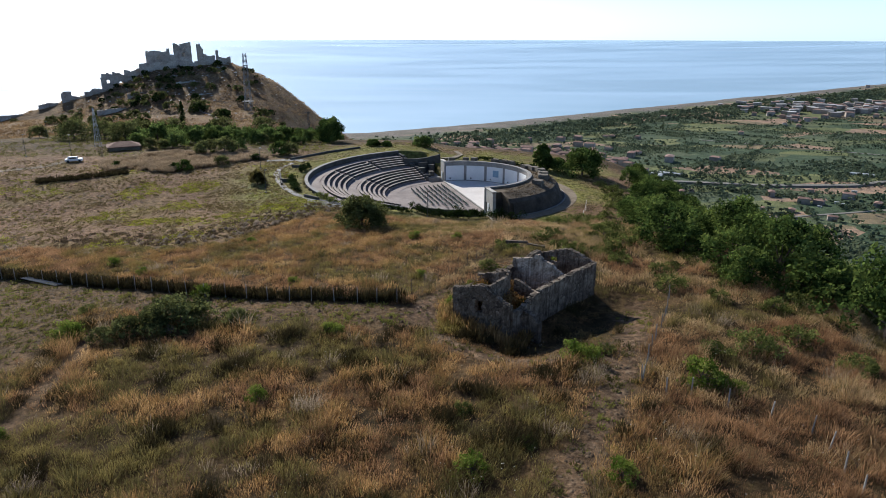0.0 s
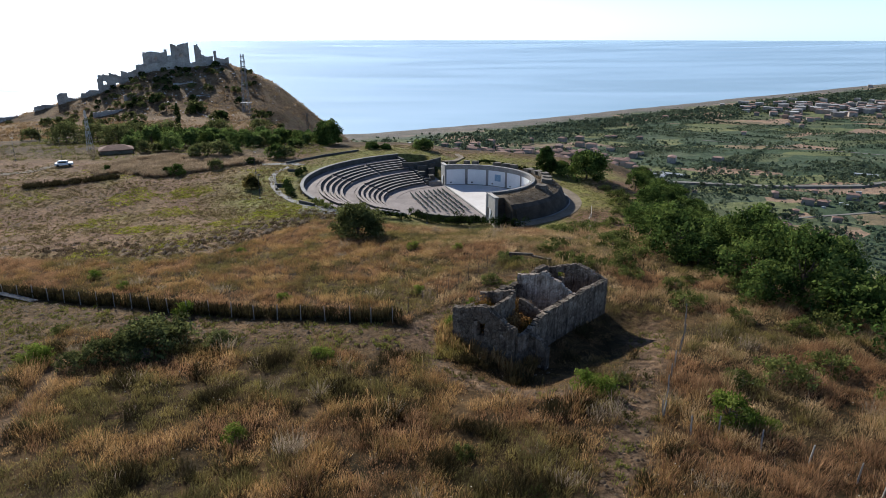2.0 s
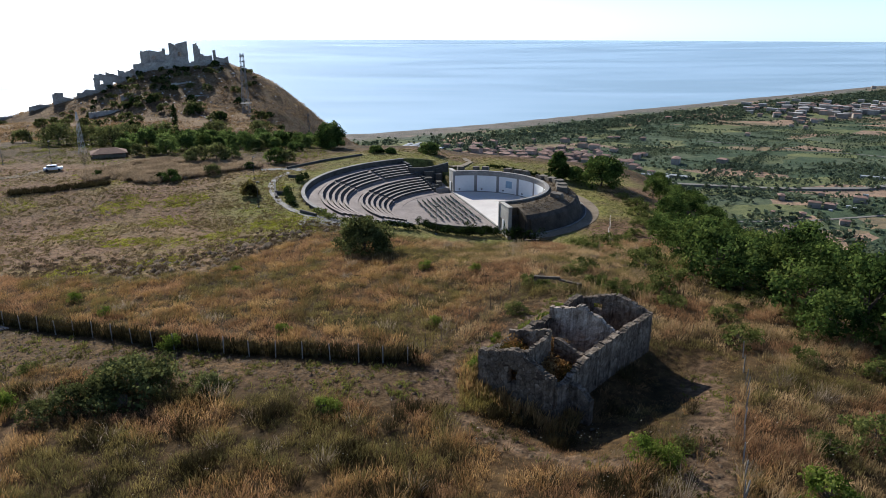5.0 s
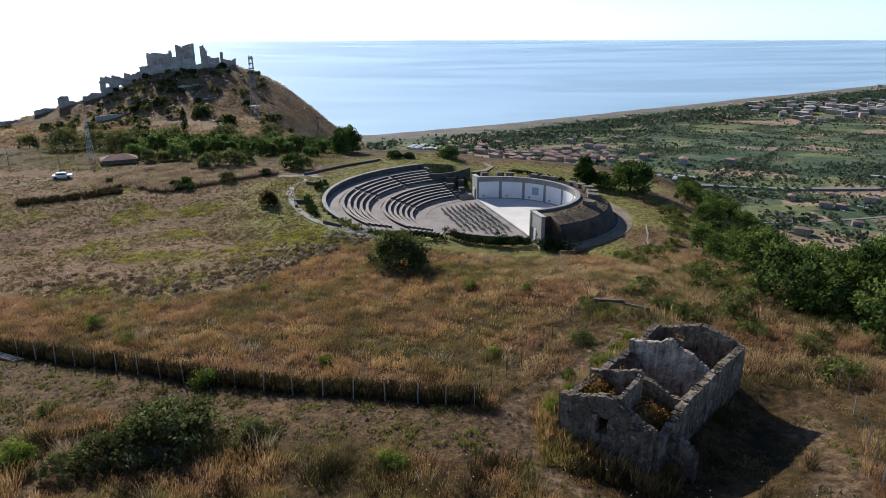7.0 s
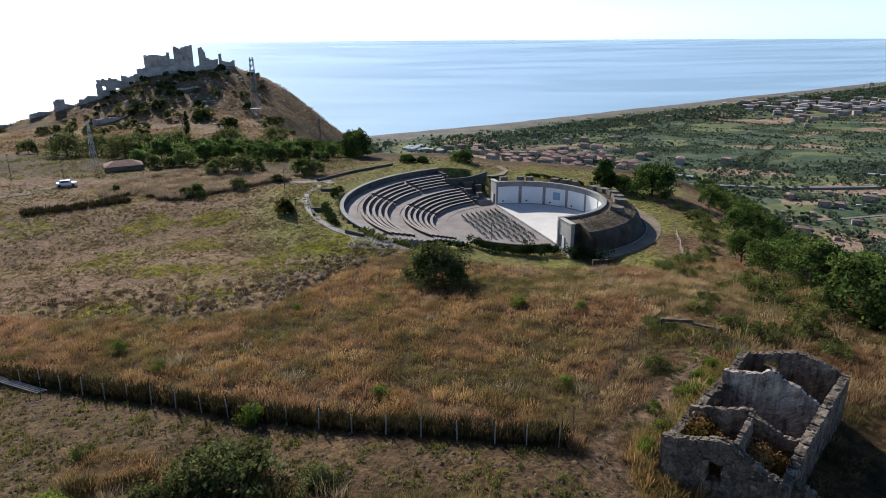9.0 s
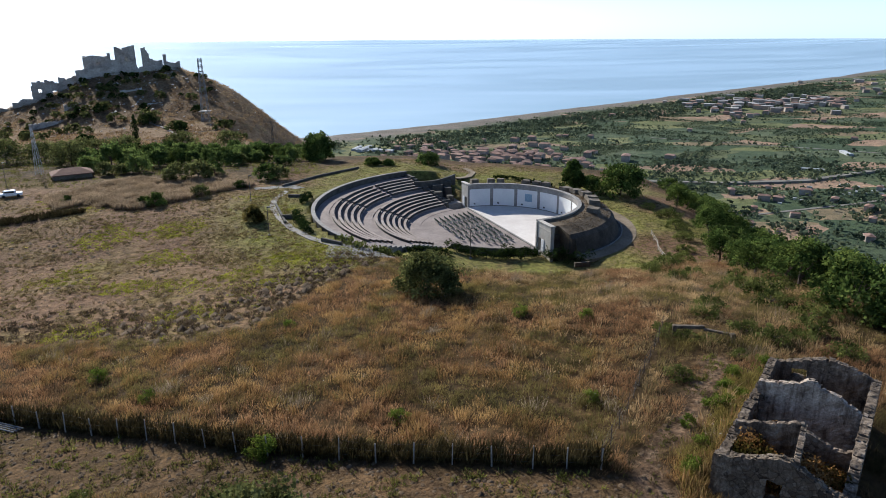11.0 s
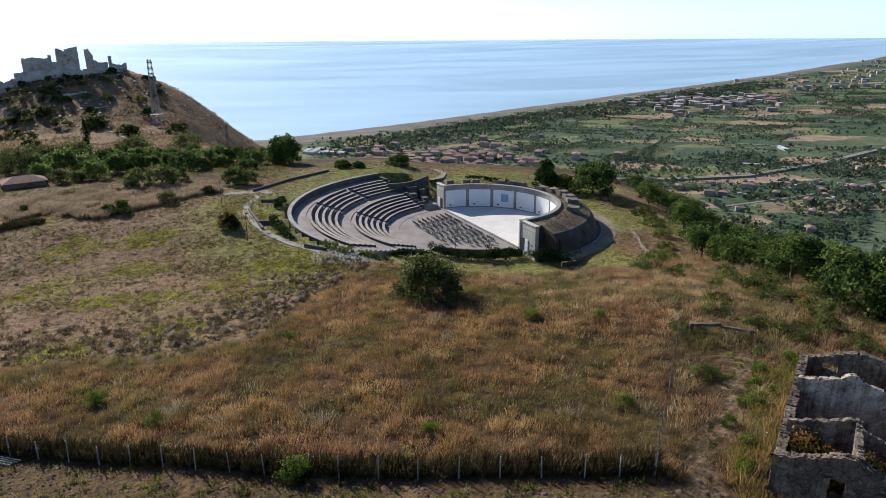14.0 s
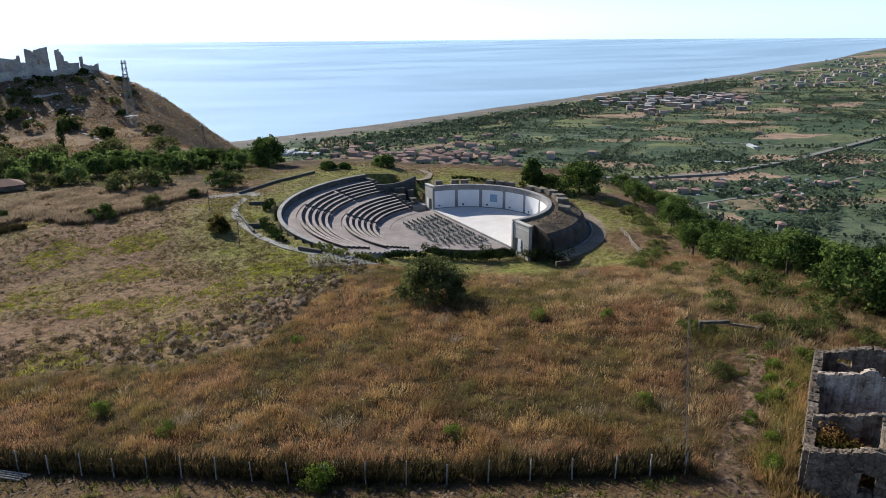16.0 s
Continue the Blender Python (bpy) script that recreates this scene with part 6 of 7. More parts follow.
def along(p, q, f):
    return (p[0] + (q[0] - p[0]) * f, p[1] + (q[1] - p[1]) * f)


TOP_FRONT = [(0, 9.0), (0.3, 9.55), (0.53, 10.1), (0.62, 9.85), (0.76, 9.27), (0.95, 8.8), (1, 8.8)]
TOP_SIDE = [(0, 8.3), (0.08, 8.0), (0.16, 8.45), (0.22, 8.75), (0.29, 9.1), (0.45, 9.15), (0.7, 9.2), (1, 9.15)]
TOP_BACK = [(0, 9.1), (0.22, 9.7), (0.42, 10.05), (0.6, 9.9), (0.76, 9.5), (0.9, 9.2), (1, 9.0)]
TOP_LEFT = [(0, 9.1), (0.05, 9.35), (0.12, 9.2), (0.18, 8.9), (0.37, 8.7), (0.45, 8.6), (0.5, 8.9), (0.58, 8.7), (0.7, 8.6), (0.78, 8.6), (0.88, 8.4), (1, 8.9)]
TOP_ROOM = [(0, 9.5), (0.15, 9.8), (0.24, 10.0), (0.34, 10.05), (0.5, 10.7), (0.57, 10.15), (0.74, 10.0), (0.82, 9.5), (1, 9.2)]
part("front_wall", ruin_bm(*HA, *HB, 0.55, GB, TOP_FRONT, seed=1, openings=[(2.7, 3.4, 2.3, 3.6)], ragged=0.12), M_FRONT, house, "rubble front gable with a small window")
part("side_wall", ruin_bm(*HB, *HE, 0.55, GB, TOP_SIDE, seed=2, ragged=0.12), M_STAINED, house, "long wall with stained grey plaster")
part("back_wall", ruin_bm(*HE, *HD, 0.55, GB, TOP_BACK, seed=3, openings=[(4.3, 5.2, 3.2, 4.0)], ragged=0.1), M_STAINED, house, "back gable with a small window")
part("broken_wall", ruin_bm(*HD, *HA, 0.55, GB, TOP_LEFT, seed=4, openings=[(5.6, 6.7, 1.0, 3.2)], ragged=0.16), M_FRONT, house, "broken rubble wall")
p0, p1 = along(HA, HD, 0.66), along(HB, HE, 0.62)
part("inner_wall", ruin_bm(*p0, *p1, 0.4, GB, TOP_ROOM, seed=5, ragged=0.12), M_PLASTER, house, "pale plastered inner wall with a ragged top")
p2, p3 = along(HA, HD, 0.25), along(HB, HE, 0.25)
corner = along(p2, p3, 0.56)
part("inner_wall", ruin_bm(*p2, *corner, 0.3, GB, [(0, 9.35), (0.4, 9.8), (0.75, 10.15), (1, 10.55)], seed=6, ragged=0.06), M_STAINED, house, "thin plastered partition")
part("inner_wall", ruin_bm(*along(HA, HB, 0.6), *corner, 0.3, GB, [(0, 9.95), (0.5, 10.05), (0.85, 10.1), (1, 10.5)], seed=7, ragged=0.06), M_STAINED, house, "thin plastered partition")
low = along(along(HA, HD, 0.35), along(HB, HE, 0.35), 0.5)
part("inner_wall", ruin_bm(*low, *along(HB, HE, 0.35), 0.3, GB, [(0, 9.2), (0.25, 9.05), (0.45, 8.8), (0.7, 8.5), (1, 8.8)], seed=8, ragged=0.08), M_STAINED, house, "low broken partition")
stub = along(HB, HE, 0.12)
part("wall_stub", ruin_bm(*stub, stub[0] + 1.5, stub[1] - 1.35, 0.5, GB - 0.6, [(0, 8.1), (0.4, 7.7), (0.8, 7.5), (1, 6.9)], seed=9, ragged=0.2), M_FRONT, house, "crumbling stub of an outer wall")
bm = bmesh.new()
box_bm(bm, (*along(along(HA, HB, 0.5), along(HD, HE, 0.5), 0.5), 6.05), (14.0, 6.0, 0.5), math.atan2(10.6, 9.65), 0)
part("floor", bm, M_EARTH, house, "earth and rubble floor")

# loose stones on the wall tops and round the broken corner
srng = np.random.default_rng(21)
stone_meshes = []
for k in range(6):
    bm = bmesh.new()
    bmesh.ops.create_icosphere(bm, subdivisions=1, radius=0.2)
    for v in bm.verts:
        v.co *= srng.uniform(0.7, 1.25)
        v.co.z *= 0.65
    me = bpy.data.meshes.new("stone")
    bm.to_mesh(me)
    bm.free()
    me.materials.append(M_RUBBLE)
    stone_meshes.append(me)


def stone(px, py, pz, parent, lo=0.6, hi=1.4):
    ob = new("stone", stone_meshes[int(srng.integers(6))])
    ob.parent = parent
    ob.location = (px, py, pz)
    s_ = srng.uniform(lo, hi)
    ob.scale = (s_ * srng.uniform(0.8, 1.3), s_, s_ * srng.uniform(0.7, 1.1))
    ob.rotation_euler = (srng.uniform(-0.4, 0.4), srng.uniform(-0.4, 0.4), srng.uniform(0, 6.28))


tops = ((HA, HB, TOP_FRONT, 44), (HB, HE, TOP_SIDE, 90), (HE, HD, TOP_BACK, 36), (HD, HA, TOP_LEFT, 60), (p0, p1, TOP_ROOM, 14))
for p, q, prof, count in tops:
    for k in range(count):
        f = srng.uniform(0, 1)
        x_, y_ = along(p, q, f)
        stone(x_ + srng.uniform(-0.2, 0.2), y_ + srng.uniform(-0.2, 0.2), float(np.interp(f, [a for a, _ in prof], [b for _, b in prof])) - 0.02, house, 0.3, 0.62)
heap = tagged(new("rubble_heap"), "fallen stones heaped at the broken house corner", "rubble")
for k in range(34):
    a_, r_ = srng.uniform(0, 6.28), 1.3 * math.sqrt(srng.uniform(0, 1))
    x_, y_ = 7.4 + r_ * math.cos(a_) * 1.3, 50.0 + r_ * math.sin(a_)
    stone(x_, y_, float(ground_z(x_, y_)) + 0.05 + 0.5 * max(0, 1 - r_ / 1.3), heap, 0.4, 1.0)
rock = tagged(new("boulder", stone_meshes[0]), "pale boulder beside the dark shrub", "rock")
rock.matrix_basis = Matrix.Translation((-26.3, 53.2, float(ground_z(-26.3, 53.2)) + 0.3)) @ Matrix.Diagonal((4.0, 3.4, 3.6, 1))

# broken pergola of concrete in the brambles
frame_ = tagged(new("concrete_trough"), "old concrete trough frame overgrown with brambles", "trough")
zt = float(ground_z(10, 75))
for c, s_, t_ in (((9.4, 75.5, zt + 0.85), (2.8, 0.38, 0.28), -0.15), ((8.2, 75.7, zt + 0.25), (0.3, 0.3, 0.95), 0), ((12.5, 73.4, zt + 0.35), (0.4, 0.4, 1.3), 0), ((11.7, 74.4, zt + 0.72), (2.5, 0.3, 0.2), -0.62)):
    box_part("beam", c, s_, t_, M_RUBBLE, frame_)

# ---- fences ----
M_POST = mat("concrete_post", [(0.20, 0.18, 0.155), (0.33, 0.305, 0.27)], 3.0, 0.9, 0.2, 12)


def fence(name, line, gap, height, label, rng, radius=0.055, wires=3, lean=0.05, post_mat=None):
    f = tagged(new(name), label, "fence")
    tops_ = []
    posts = []
    for (ax, ay), (bx, by) in zip(line, line[1:]):
        n_ = max(1, int(round(math.hypot(bx - ax, by - ay) / gap)))
        posts += [along((ax, ay), (bx, by), i / n_) for i in range(n_)]
    posts.append(line[-1])
    for px, py in posts:
        z = float(ground_z(px, py))
        h_ = height * rng.uniform(0.92, 1.08)
        t_ = (px + rng.normal(0, lean), py + rng.normal(0, lean), z + h_)
        bm = bmesh.new()
        limb(bm, (px, py, z - 0.3), t_, radius * 1.15, radius * 0.85, 4)
        part("post", bm, post_mat or M_POST, f)
        tops_.append((Vector((px, py, z)), Vector(t_)))
    for k in range(wires):
        sh_ = 0.3 + 0.62 * k / max(1, wires - 1)
        for (b0, t0), (b1, t1) in zip(tops_, tops_[1:]):
            bm = bmesh.new()
            limb(bm, tuple(b0.lerp(t0, sh_)), tuple(b1.lerp(t1, sh_)), 0.006, 0.006, 3)
            part("wire", bm, M_DARKMETAL, f)
    return f


fence("meadow_fence", FENCE, 2.5, 1.65, "wire fence on pale concrete posts along the meadow", rng)
fence("side_fence", SIDE_FENCE, 2.3, 1.7, "wire fence on thin posts beside the footpath", rng, 0.035, 3, 0.05, M_BARK)
fence("slope_fence", [(23.5, 59.1), (21.5, 54.2), (19.6, 49.9), (18.2, 47.0), (16.4, 43.0), (14.8, 39.3)], 2.4, 1.5, "leaning wire fence on the slope", rng, 0.05, 2, 0.1)
fence("slope_fence", [(14.8, 39.3), (16.0, 37.4), (17.8, 37.5), (19.8, 35.9), (22.2, 34.8), (24.2, 33.2), (24.2, 31.2), (23.4, 26.5)], 2.3, 1.45, "leaning wire fence on the slope", rng, 0.06, 2, 0.1)

pipes = tagged(new("pipe_pile"), "grey metal pipes lying beside the fence", "pipes")
for k in range(4):
    bm = bmesh.new()
    zz = float(ground_z(-49.5, 71.8)) + 0.12 + 0.09 * (k // 4)
    limb(bm, (-53.0 + 0.2 * k, 73.4 + 0.13 * k, zz + 0.1), (-47.0 + 0.15 * k, 70.6 + 0.17 * k, zz + 0.15), 0.06, 0.06, 7)
    part("pipe", bm, M_CONC, pipes)


# ---- the castle hill ----
castle = tagged(new("castle_ruin"), "ruined grey stone castle with broken towers on the hilltop", "castle")


def ridge(s, q=0.0):
    return (-146 + s * 0.934 - q * 0.356, 384 + s * 0.356 + q * 0.934)


def ridge_wall(name, s0, s1, q0, q1, tops, seed, thick=1.2, openings=(), label="", cell=0.75):
    a, b = ridge(s0, q0), ridge(s1, q1)
    base = min(float(land(*a)), float(land(*b))) - 1.0
    lift = (float(land(*a)) + float(land(*b))) / 2
    prof = [(f, lift + h_) for f, h_ in tops]
    return part(name, ruin_bm(*a, *b, thick, base, prof, cell, 0.14, openings, seed, 0.35), M_CASTLE, castle, label)


# keep: front and side walls of two towers and the wall between
for nm, s0, s1, hh, dep, sd in (("keep_tower", -19.5, -8.5, (8.2, 9.4, 8.8, 9.2), 9.0, 40), ("tall_tower", -5.0, 3.0, (11.8, 10.8, 12.4, 12.0), 8.0, 50)):
    ridge_wall(nm, s0, s1, -6, -6, [(0, hh[0]), (0.3, hh[1]), (0.7, hh[2]), (1, hh[3])], sd, openings=[((s1 - s0) * 0.45, (s1 - s0) * 0.62, 6.0, 8.0)], label="broken tower wall")
    ridge_wall(nm, s1, s1, -6, -6 + dep, [(0, hh[3]), (0.5, hh[1]), (1, hh[0])], sd + 1)
    ridge_wall(nm, s0, s0, -6 + dep, -6, [(0, hh[0] - 2), (0.5, hh[1]), (1, hh[0])], sd + 2)
    ridge_wall(nm, s1, s0, -6 + dep, -6 + dep, [(0, hh[0]), (0.4, hh[1] - 3), (1, hh[2] - 1)], sd + 3)
ridge_wall("curtain_wall", -8.5, -5.0, -5.5, -5.5, [(0, 6.5), (1, 6.0)], 60)
ridge_wall("curtain_wall", -24, 22, -9, -7, [(0, 3.2), (0.3, 4.6), (0.6, 4.2), (0.8, 4.8), (1, 3.0)], 61, label="long terrace wall")
ridge_wall("wall_stump", 6.5, 10.0, -3, -3, [(0, 7.0), (0.35, 12.0), (0.6, 11.0), (1, 5.0)], 62, label="leaning wall stump")
ridge_wall("wall_stump", 10.0, 16.0, -4, -4, [(0, 5.5), (0.4, 4.0), (1, 4.5)], 63)
ridge_wall("wall_stump", 16.5, 18.0, -3, -3, [(0, 6.0), (1, 7.2)], 64)
ridge_wall("wall_stump", 22.5, 24.5, -3, -3, [(0, 3.2), (1, 4.0)], 65)
ridge_wall("curtain_wall", 17.5, 23.0, -4, -4, [(0, 3.4), (1, 2.4)], 66)
ridge_wall("curtain_wall", -32, -19.5, -6, -6, [(0, 4.0), (0.3, 2.5), (0.6, 4.4), (1, 3.5)], 67, openings=[(3.5, 6.5, 1.0, 3.0)])
ridge_wall("gate_tower", -43.5, -37.5, -5, -5, [(0, 8.0), (0.5, 8.6), (1, 8.0)], 68, openings=[(2.0, 3.6, 5.2, 7.2)], label="small square ruined tower")
ridge_wall("gate_tower", -37.5, -37.5, -5, 0, [(0, 8.0), (1, 6.0)], 69)
ridge_wall("gate_tower", -43.5, -43.5, 0, -5, [(0, 6.0), (1, 8.0)], 70)
ridge_wall("arched_wall", -37.5, -28, -5, -5, [(0, 5.4), (0.4, 5.0), (0.7, 3.4), (1, 3.0)], 71, openings=[(2.0, 4.6, 1.4, 3.8)], label="wall with a broken arch")
ridge_wall("curtain_wall", -53, -43.5, -4, -5, [(0, 1.4), (0.3, 1.8), (0.5, 3.6), (0.8, 2.6), (1, 3.4)], 72)
ridge_wall("gate_tower", -64.5, -59.5, -4, -4, [(0, 4.6), (0.6, 5.6), (1, 4.8)], 73, label="low ruined tower")
ridge_wall("curtain_wall", -59.5, -53, -4, -4, [(0, 1.4), (0.5, 0.7), (1, 1.2)], 74)
ridge_wall("curtain_wall", -76, -64.5, -4, -4, [(0, 0.8), (0.5, 1.8), (1, 1.5)], 75)
ridge_wall("curtain_wall", -98, -76, -4, -4, [(0, 0.5), (0.5, 1.5), (1, 0.8)], 76)
for k, (s0, s1, q_) in enumerate(((-30, -8, -34), (-6, 12, -30), (2, 26, -46), (-44, -26, -44))):
    ridge_wall("terrace_wall", s0, s1, q_, q_ + 2, [(0, 0.2), (0.5, 0.7), (1, 0.3)], 80 + k, label="low terrace wall on the slope")


M_PYLON = mat("weathered_steel", [(0.17, 0.165, 0.16), (0.24, 0.235, 0.23)], 1.0, 0.7, 0.0)


def lattice(name, x, y, height, foot, label, head=0.25, thin=0.09, steel=None):
    """A tapering lattice tower of steel angles."""
    t_ = tagged(new(name), label, "pylon")
    z = float(land(x, y)) - 0.2
    legs = []
    for sx, sy in ((-1, -1), (1, -1), (1, 1), (-1, 1)):
        a, b = Vector((x + sx * foot / 2, y + sy * foot / 2, z)), Vector((x + sx * head / 2, y + sy * head / 2, z + height))
        bm = bmesh.new()
        limb(bm, tuple(a), tuple(b), thin, thin * 0.8, 4)
        part("leg", bm, steel or M_DARKMETAL, t_)
        legs.append((a, b))
    n_ = int(height / 2.4)
    for (a0, b0), (a1, b1) in zip(legs, legs[1:] + legs[:1]):
        for i in range(n_):
            f0, f1 = i / n_, (i + 1) / n_
            for p_, q_ in ((a0.lerp(b0, f0), a1.lerp(b1, f1)), (a1.lerp(b1, f0), a0.lerp(b0, f1))):
                bm = bmesh.new()
                limb(bm, tuple(p_), tuple(q_), thin * 0.55, thin * 0.55, 3)
                part("brace", bm, steel or M_DARKMETAL, t_)
    return t_


py_ = lattice("pylon", -96.0, 327.5, 27.5, 3.2, "tall grey steel lattice pylon on the hillside", 1.3, 0.13, M_PYLON)
zt = float(land(-96.0, 327.5)) + 26.0
for k in range(3):
    box_part("crossarm", (-96.0, 327.5, zt - 2.2 * k), (2.4, 0.25, 0.25), 0.3, M_DARKMETAL, py_)
box_part("platform", (-96.0, 327.5, float(land(-96.0, 327.5)) + 4.6), (4.6, 4.2, 0.3), 0.0, M_PYLON, py_)
pole_ = lattice("small_pylon", -71.2, 349.0, 13.5, 1.0, "thin steel pole on the flank of the hill", 0.5, 0.06)
box_part("crossarm", (-71.2, 349.0, float(land(-71.2, 349.0)) + 12.6), (3.2, 0.2, 0.2), 0.3, M_DARKMETAL, pole_)
lattice("radio_mast", -101.0, 189.0, 11.5, 1.4, "thin pale steel lattice mast near the red-roofed house", 0.3, 0.045, M_METAL)

cyp = tagged(new("cypress_tree"), "tall narrow dark cypress below the castle", "tree")
crng2 = np.random.default_rng(31)
zc = np.linspace(0.8, 12.5, 60)
rc = 1.25 * np.sin(np.clip(zc / 12.8, 0, 1) * np.pi) ** 0.55
pc = np.stack([rc * 0.5 * crng2.normal(size=60) * 0.7, rc * 0.5 * crng2.normal(size=60) * 0.7, zc], -1)
vv = leaf_cloud(pc, rc * 0.8, 34, 0.22, crng2, 1.3)
ob = new("crown", raw_mesh("crown", vv, np.arange(len(vv)).reshape(-1, 4), M_HEDGE))
ob.parent = cyp
bm = bmesh.new()
limb(bm, (0, 0, -0.4), (0, 0, 11), 0.22, 0.05)
part("trunk", bm, M_BARK, cyp)
cyp.matrix_basis = Matrix.Translation((-98.0, 247.0, float(land(-98.0, 247.0)))) @ Matrix.Diagonal((0.95, 0.95, 0.98, 1))

strip_mesh("hill_path", [(-123, 323), (-117, 320), (-108, 309), (-100, 294), (-95, 284)], 1.3, M_PAVE, "pale stone path winding up the castle hill", "footpath", 0.25, 0.6)

# road, house and cars by the field
M_TILE = mat("red_roof_tiles", [(0.13, 0.062, 0.044), (0.20, 0.10, 0.07)], 0.6, 0.9, 0.5, 6)
M_WALLS = mat("cream_house_render", [(0.50, 0.44, 0.36), (0.62, 0.56, 0.47)], 0.3, 0.9, 0.1, per_object=0.18)
M_GLASS = mat("window_glass", [(0.03, 0.035, 0.04), (0.05, 0.055, 0.06)], 1.0, 0.1, 0.0, spec=0.8)
strip_mesh("road", [(-170, 120), (-125, 140), (-100, 157), (-96.5, 168)], 2.8, M_EARTH, "narrow dusty road past the field", "road", 0.06)


def gable_house(name, w, d, h, roof, label, wall=None, tile=None, windows=True, rise=1.3):
    """A plain house at the origin: walls, tiled hip roof, chimney, windows, door."""
    g = tagged(new(name), label, "house")
    box_part("wall", (0, 0, h / 2 - 0.5), (w, d, h + 1.0), 0, wall or M_WALLS, g, bevel=0.0)
    bm = bmesh.new()
    ov = 0.45
    lo_ = [bm.verts.new((sx * (w / 2 + ov), sy * (d / 2 + ov), h)) for sx, sy in ((-1, -1), (1, -1), (1, 1), (-1, 1))]
    lo2 = [bm.verts.new((sx * (w / 2 + ov), sy * (d / 2 + ov), h + 0.18)) for sx, sy in ((-1, -1), (1, -1), (1, 1), (-1, 1))]
    rl = max(0.3, (w - d) / 2 + roof * d / 2)
    hi_ = [bm.verts.new((-rl, 0, h + rise)), bm.verts.new((rl, 0, h + rise))]
    bm.faces.new(lo_[::-1])
    for i in range(4):
        bm.faces.new((lo_[i], lo_[(i + 1) % 4], lo2[(i + 1) % 4], lo2[i]))
    bm.faces.new((lo2[0], lo2[1], hi_[1], hi_[0]))
    bm.faces.new((lo2[2], lo2[3], hi_[0], hi_[1]))
    bm.faces.new((lo2[1], lo2[2], hi_[1]))
    bm.faces.new((lo2[3], lo2[0], hi_[0]))
    r_ = part("roof", bm, tile or M_TILE, g)
    if windows:
        box_part("chimney", (w * 0.2, d * 0.12, h + rise * 0.9), (0.7, 0.7, 1.3), 0, wall or M_WALLS, r_, bevel=0.0)
        for fl in range(max(1, int(h // 2.9))):
            for i in range(3):
                box_part("window", ((i - 1) * w * 0.3, -d / 2, 1.6 + fl * 2.9), (1.1, 0.14, 1.3), 0, M_GLASS, g, bevel=0.0)
                box_part("window", (-w / 2, (i - 1) * d * 0.3, 1.6 + fl * 2.9), (0.14, 1.1, 1.3), 0, M_GLASS, g, bevel=0.0)
        box_part("door", (w * 0.15, -d / 2 - 0.04, 1.0), (1.0, 0.12, 2.1), 0, M_WOOD, g, bevel=0.0)
    return g


hut = gable_house("field_house", 8.0, 5.5, 2.3, 0.2, "low house with a red hipped roof beside the road", M_ROOFLIGHT, None, False)
hut.matrix_basis = Matrix.Translation((-91.5, 184.5, float(ground_z(-91.5, 184.5)) - 1.3)) @ Matrix.Rotation(0.5, 4, "Z")

M_CARWHITE = mat("white_car_paint", [(0.72, 0.72, 0.72), (0.80, 0.80, 0.80)], 0.5, 0.25, 0.0, spec=0.6)
M_TYRE = mat("tyre_rubber", [(0.02, 0.02, 0.02), (0.035, 0.035, 0.035)], 3.0, 0.85, 0.0)


def car(label, paint):
    c = tagged(new("car"), label, "car")
    bm = bmesh.new()
    box_bm(bm, (0, 0, 0.62), (4.1, 1.7, 0.62), 0, 0.12)
    part("body", bm, paint, c)
    bm = bmesh.new()
    box_bm(bm, (-0.2, 0, 1.16), (2.4, 1.5, 0.56), 0, 0.1, 0.78)
    cb = part("cabin", bm, paint, c)
    for sx in (-1, 1):
        box_part("window", (-0.2 + sx * 1.08, 0, 1.15), (0.16, 1.2, 0.36), 0, M_GLASS, cb, bevel=0.0)
        box_part("window", (-0.2, sx * 0.7, 1.15), (1.7, 0.1, 0.34), 0, M_GLASS, cb, bevel=0.0)
        for sy in (-1, 1):
            bm = bmesh.new()
            limb(bm, (sx * 1.3, sy * 0.66, 0.32), (sx * 1.3, sy * 0.88, 0.32), 0.32, 0.32, 12)
            part("wheel", bm, M_TYRE, c)
    return c


car_a = car("white small car parked beside the road", M_CARWHITE)
car_a.matrix_basis = Matrix.Translation((-95.0, 164.3, float(ground_z(-95, 164.3)) + 0.05)) @ Matrix.Rotation(0.4, 4, "Z")

# ---- the plain ----
prng = np.random.default_rng(77)
M_FARWALL = mat("town_render", [(0.26, 0.215, 0.18), (0.38, 0.33, 0.285)], 0.02, 0.9, 0.0, per_object=0.3)
M_FARROOF = mat("town_roof_tiles", [(0.22, 0.125, 0.095), (0.29, 0.19, 0.15)], 0.03, 0.9, 0.0, per_object=0.25)
M_FARFLAT = mat("pale_flat_roof", [(0.26, 0.25, 0.24), (0.38, 0.37, 0.36)], 0.03, 0.9, 0.0, per_object=0.25)
M_SHED = mat("white_plastic_sheeting", [(0.338, 0.352, 0.360), (0.435, 0.450, 0.458)], 0.05, 0.6, 0.0)


def settle(ob, x, y, turn, scale=1.0, first=False):
    """Stands a distant thing on the plain, drawn in with the land."""
    z = float(land(x, y))
    X, Y, Z = (float(c) for c in drawn_in(np.float64(x), np.float64(y), np.float64(z)))
    k = math.hypot(X - EYE0[0], Y - EYE0[1]) / math.hypot(x - EYE0[0], y - EYE0[1]) * scale
    m = Matrix.Translation((X, Y, Z)) @ Matrix.Rotation(turn, 4, "Z") @ Matrix.Diagonal((k, k, k, 1))
    if first:
        ob.matrix_basis = m
        return ob
    c = copy_thing(ob, Matrix.Identity(4))
    c.matrix_basis = m
    return c


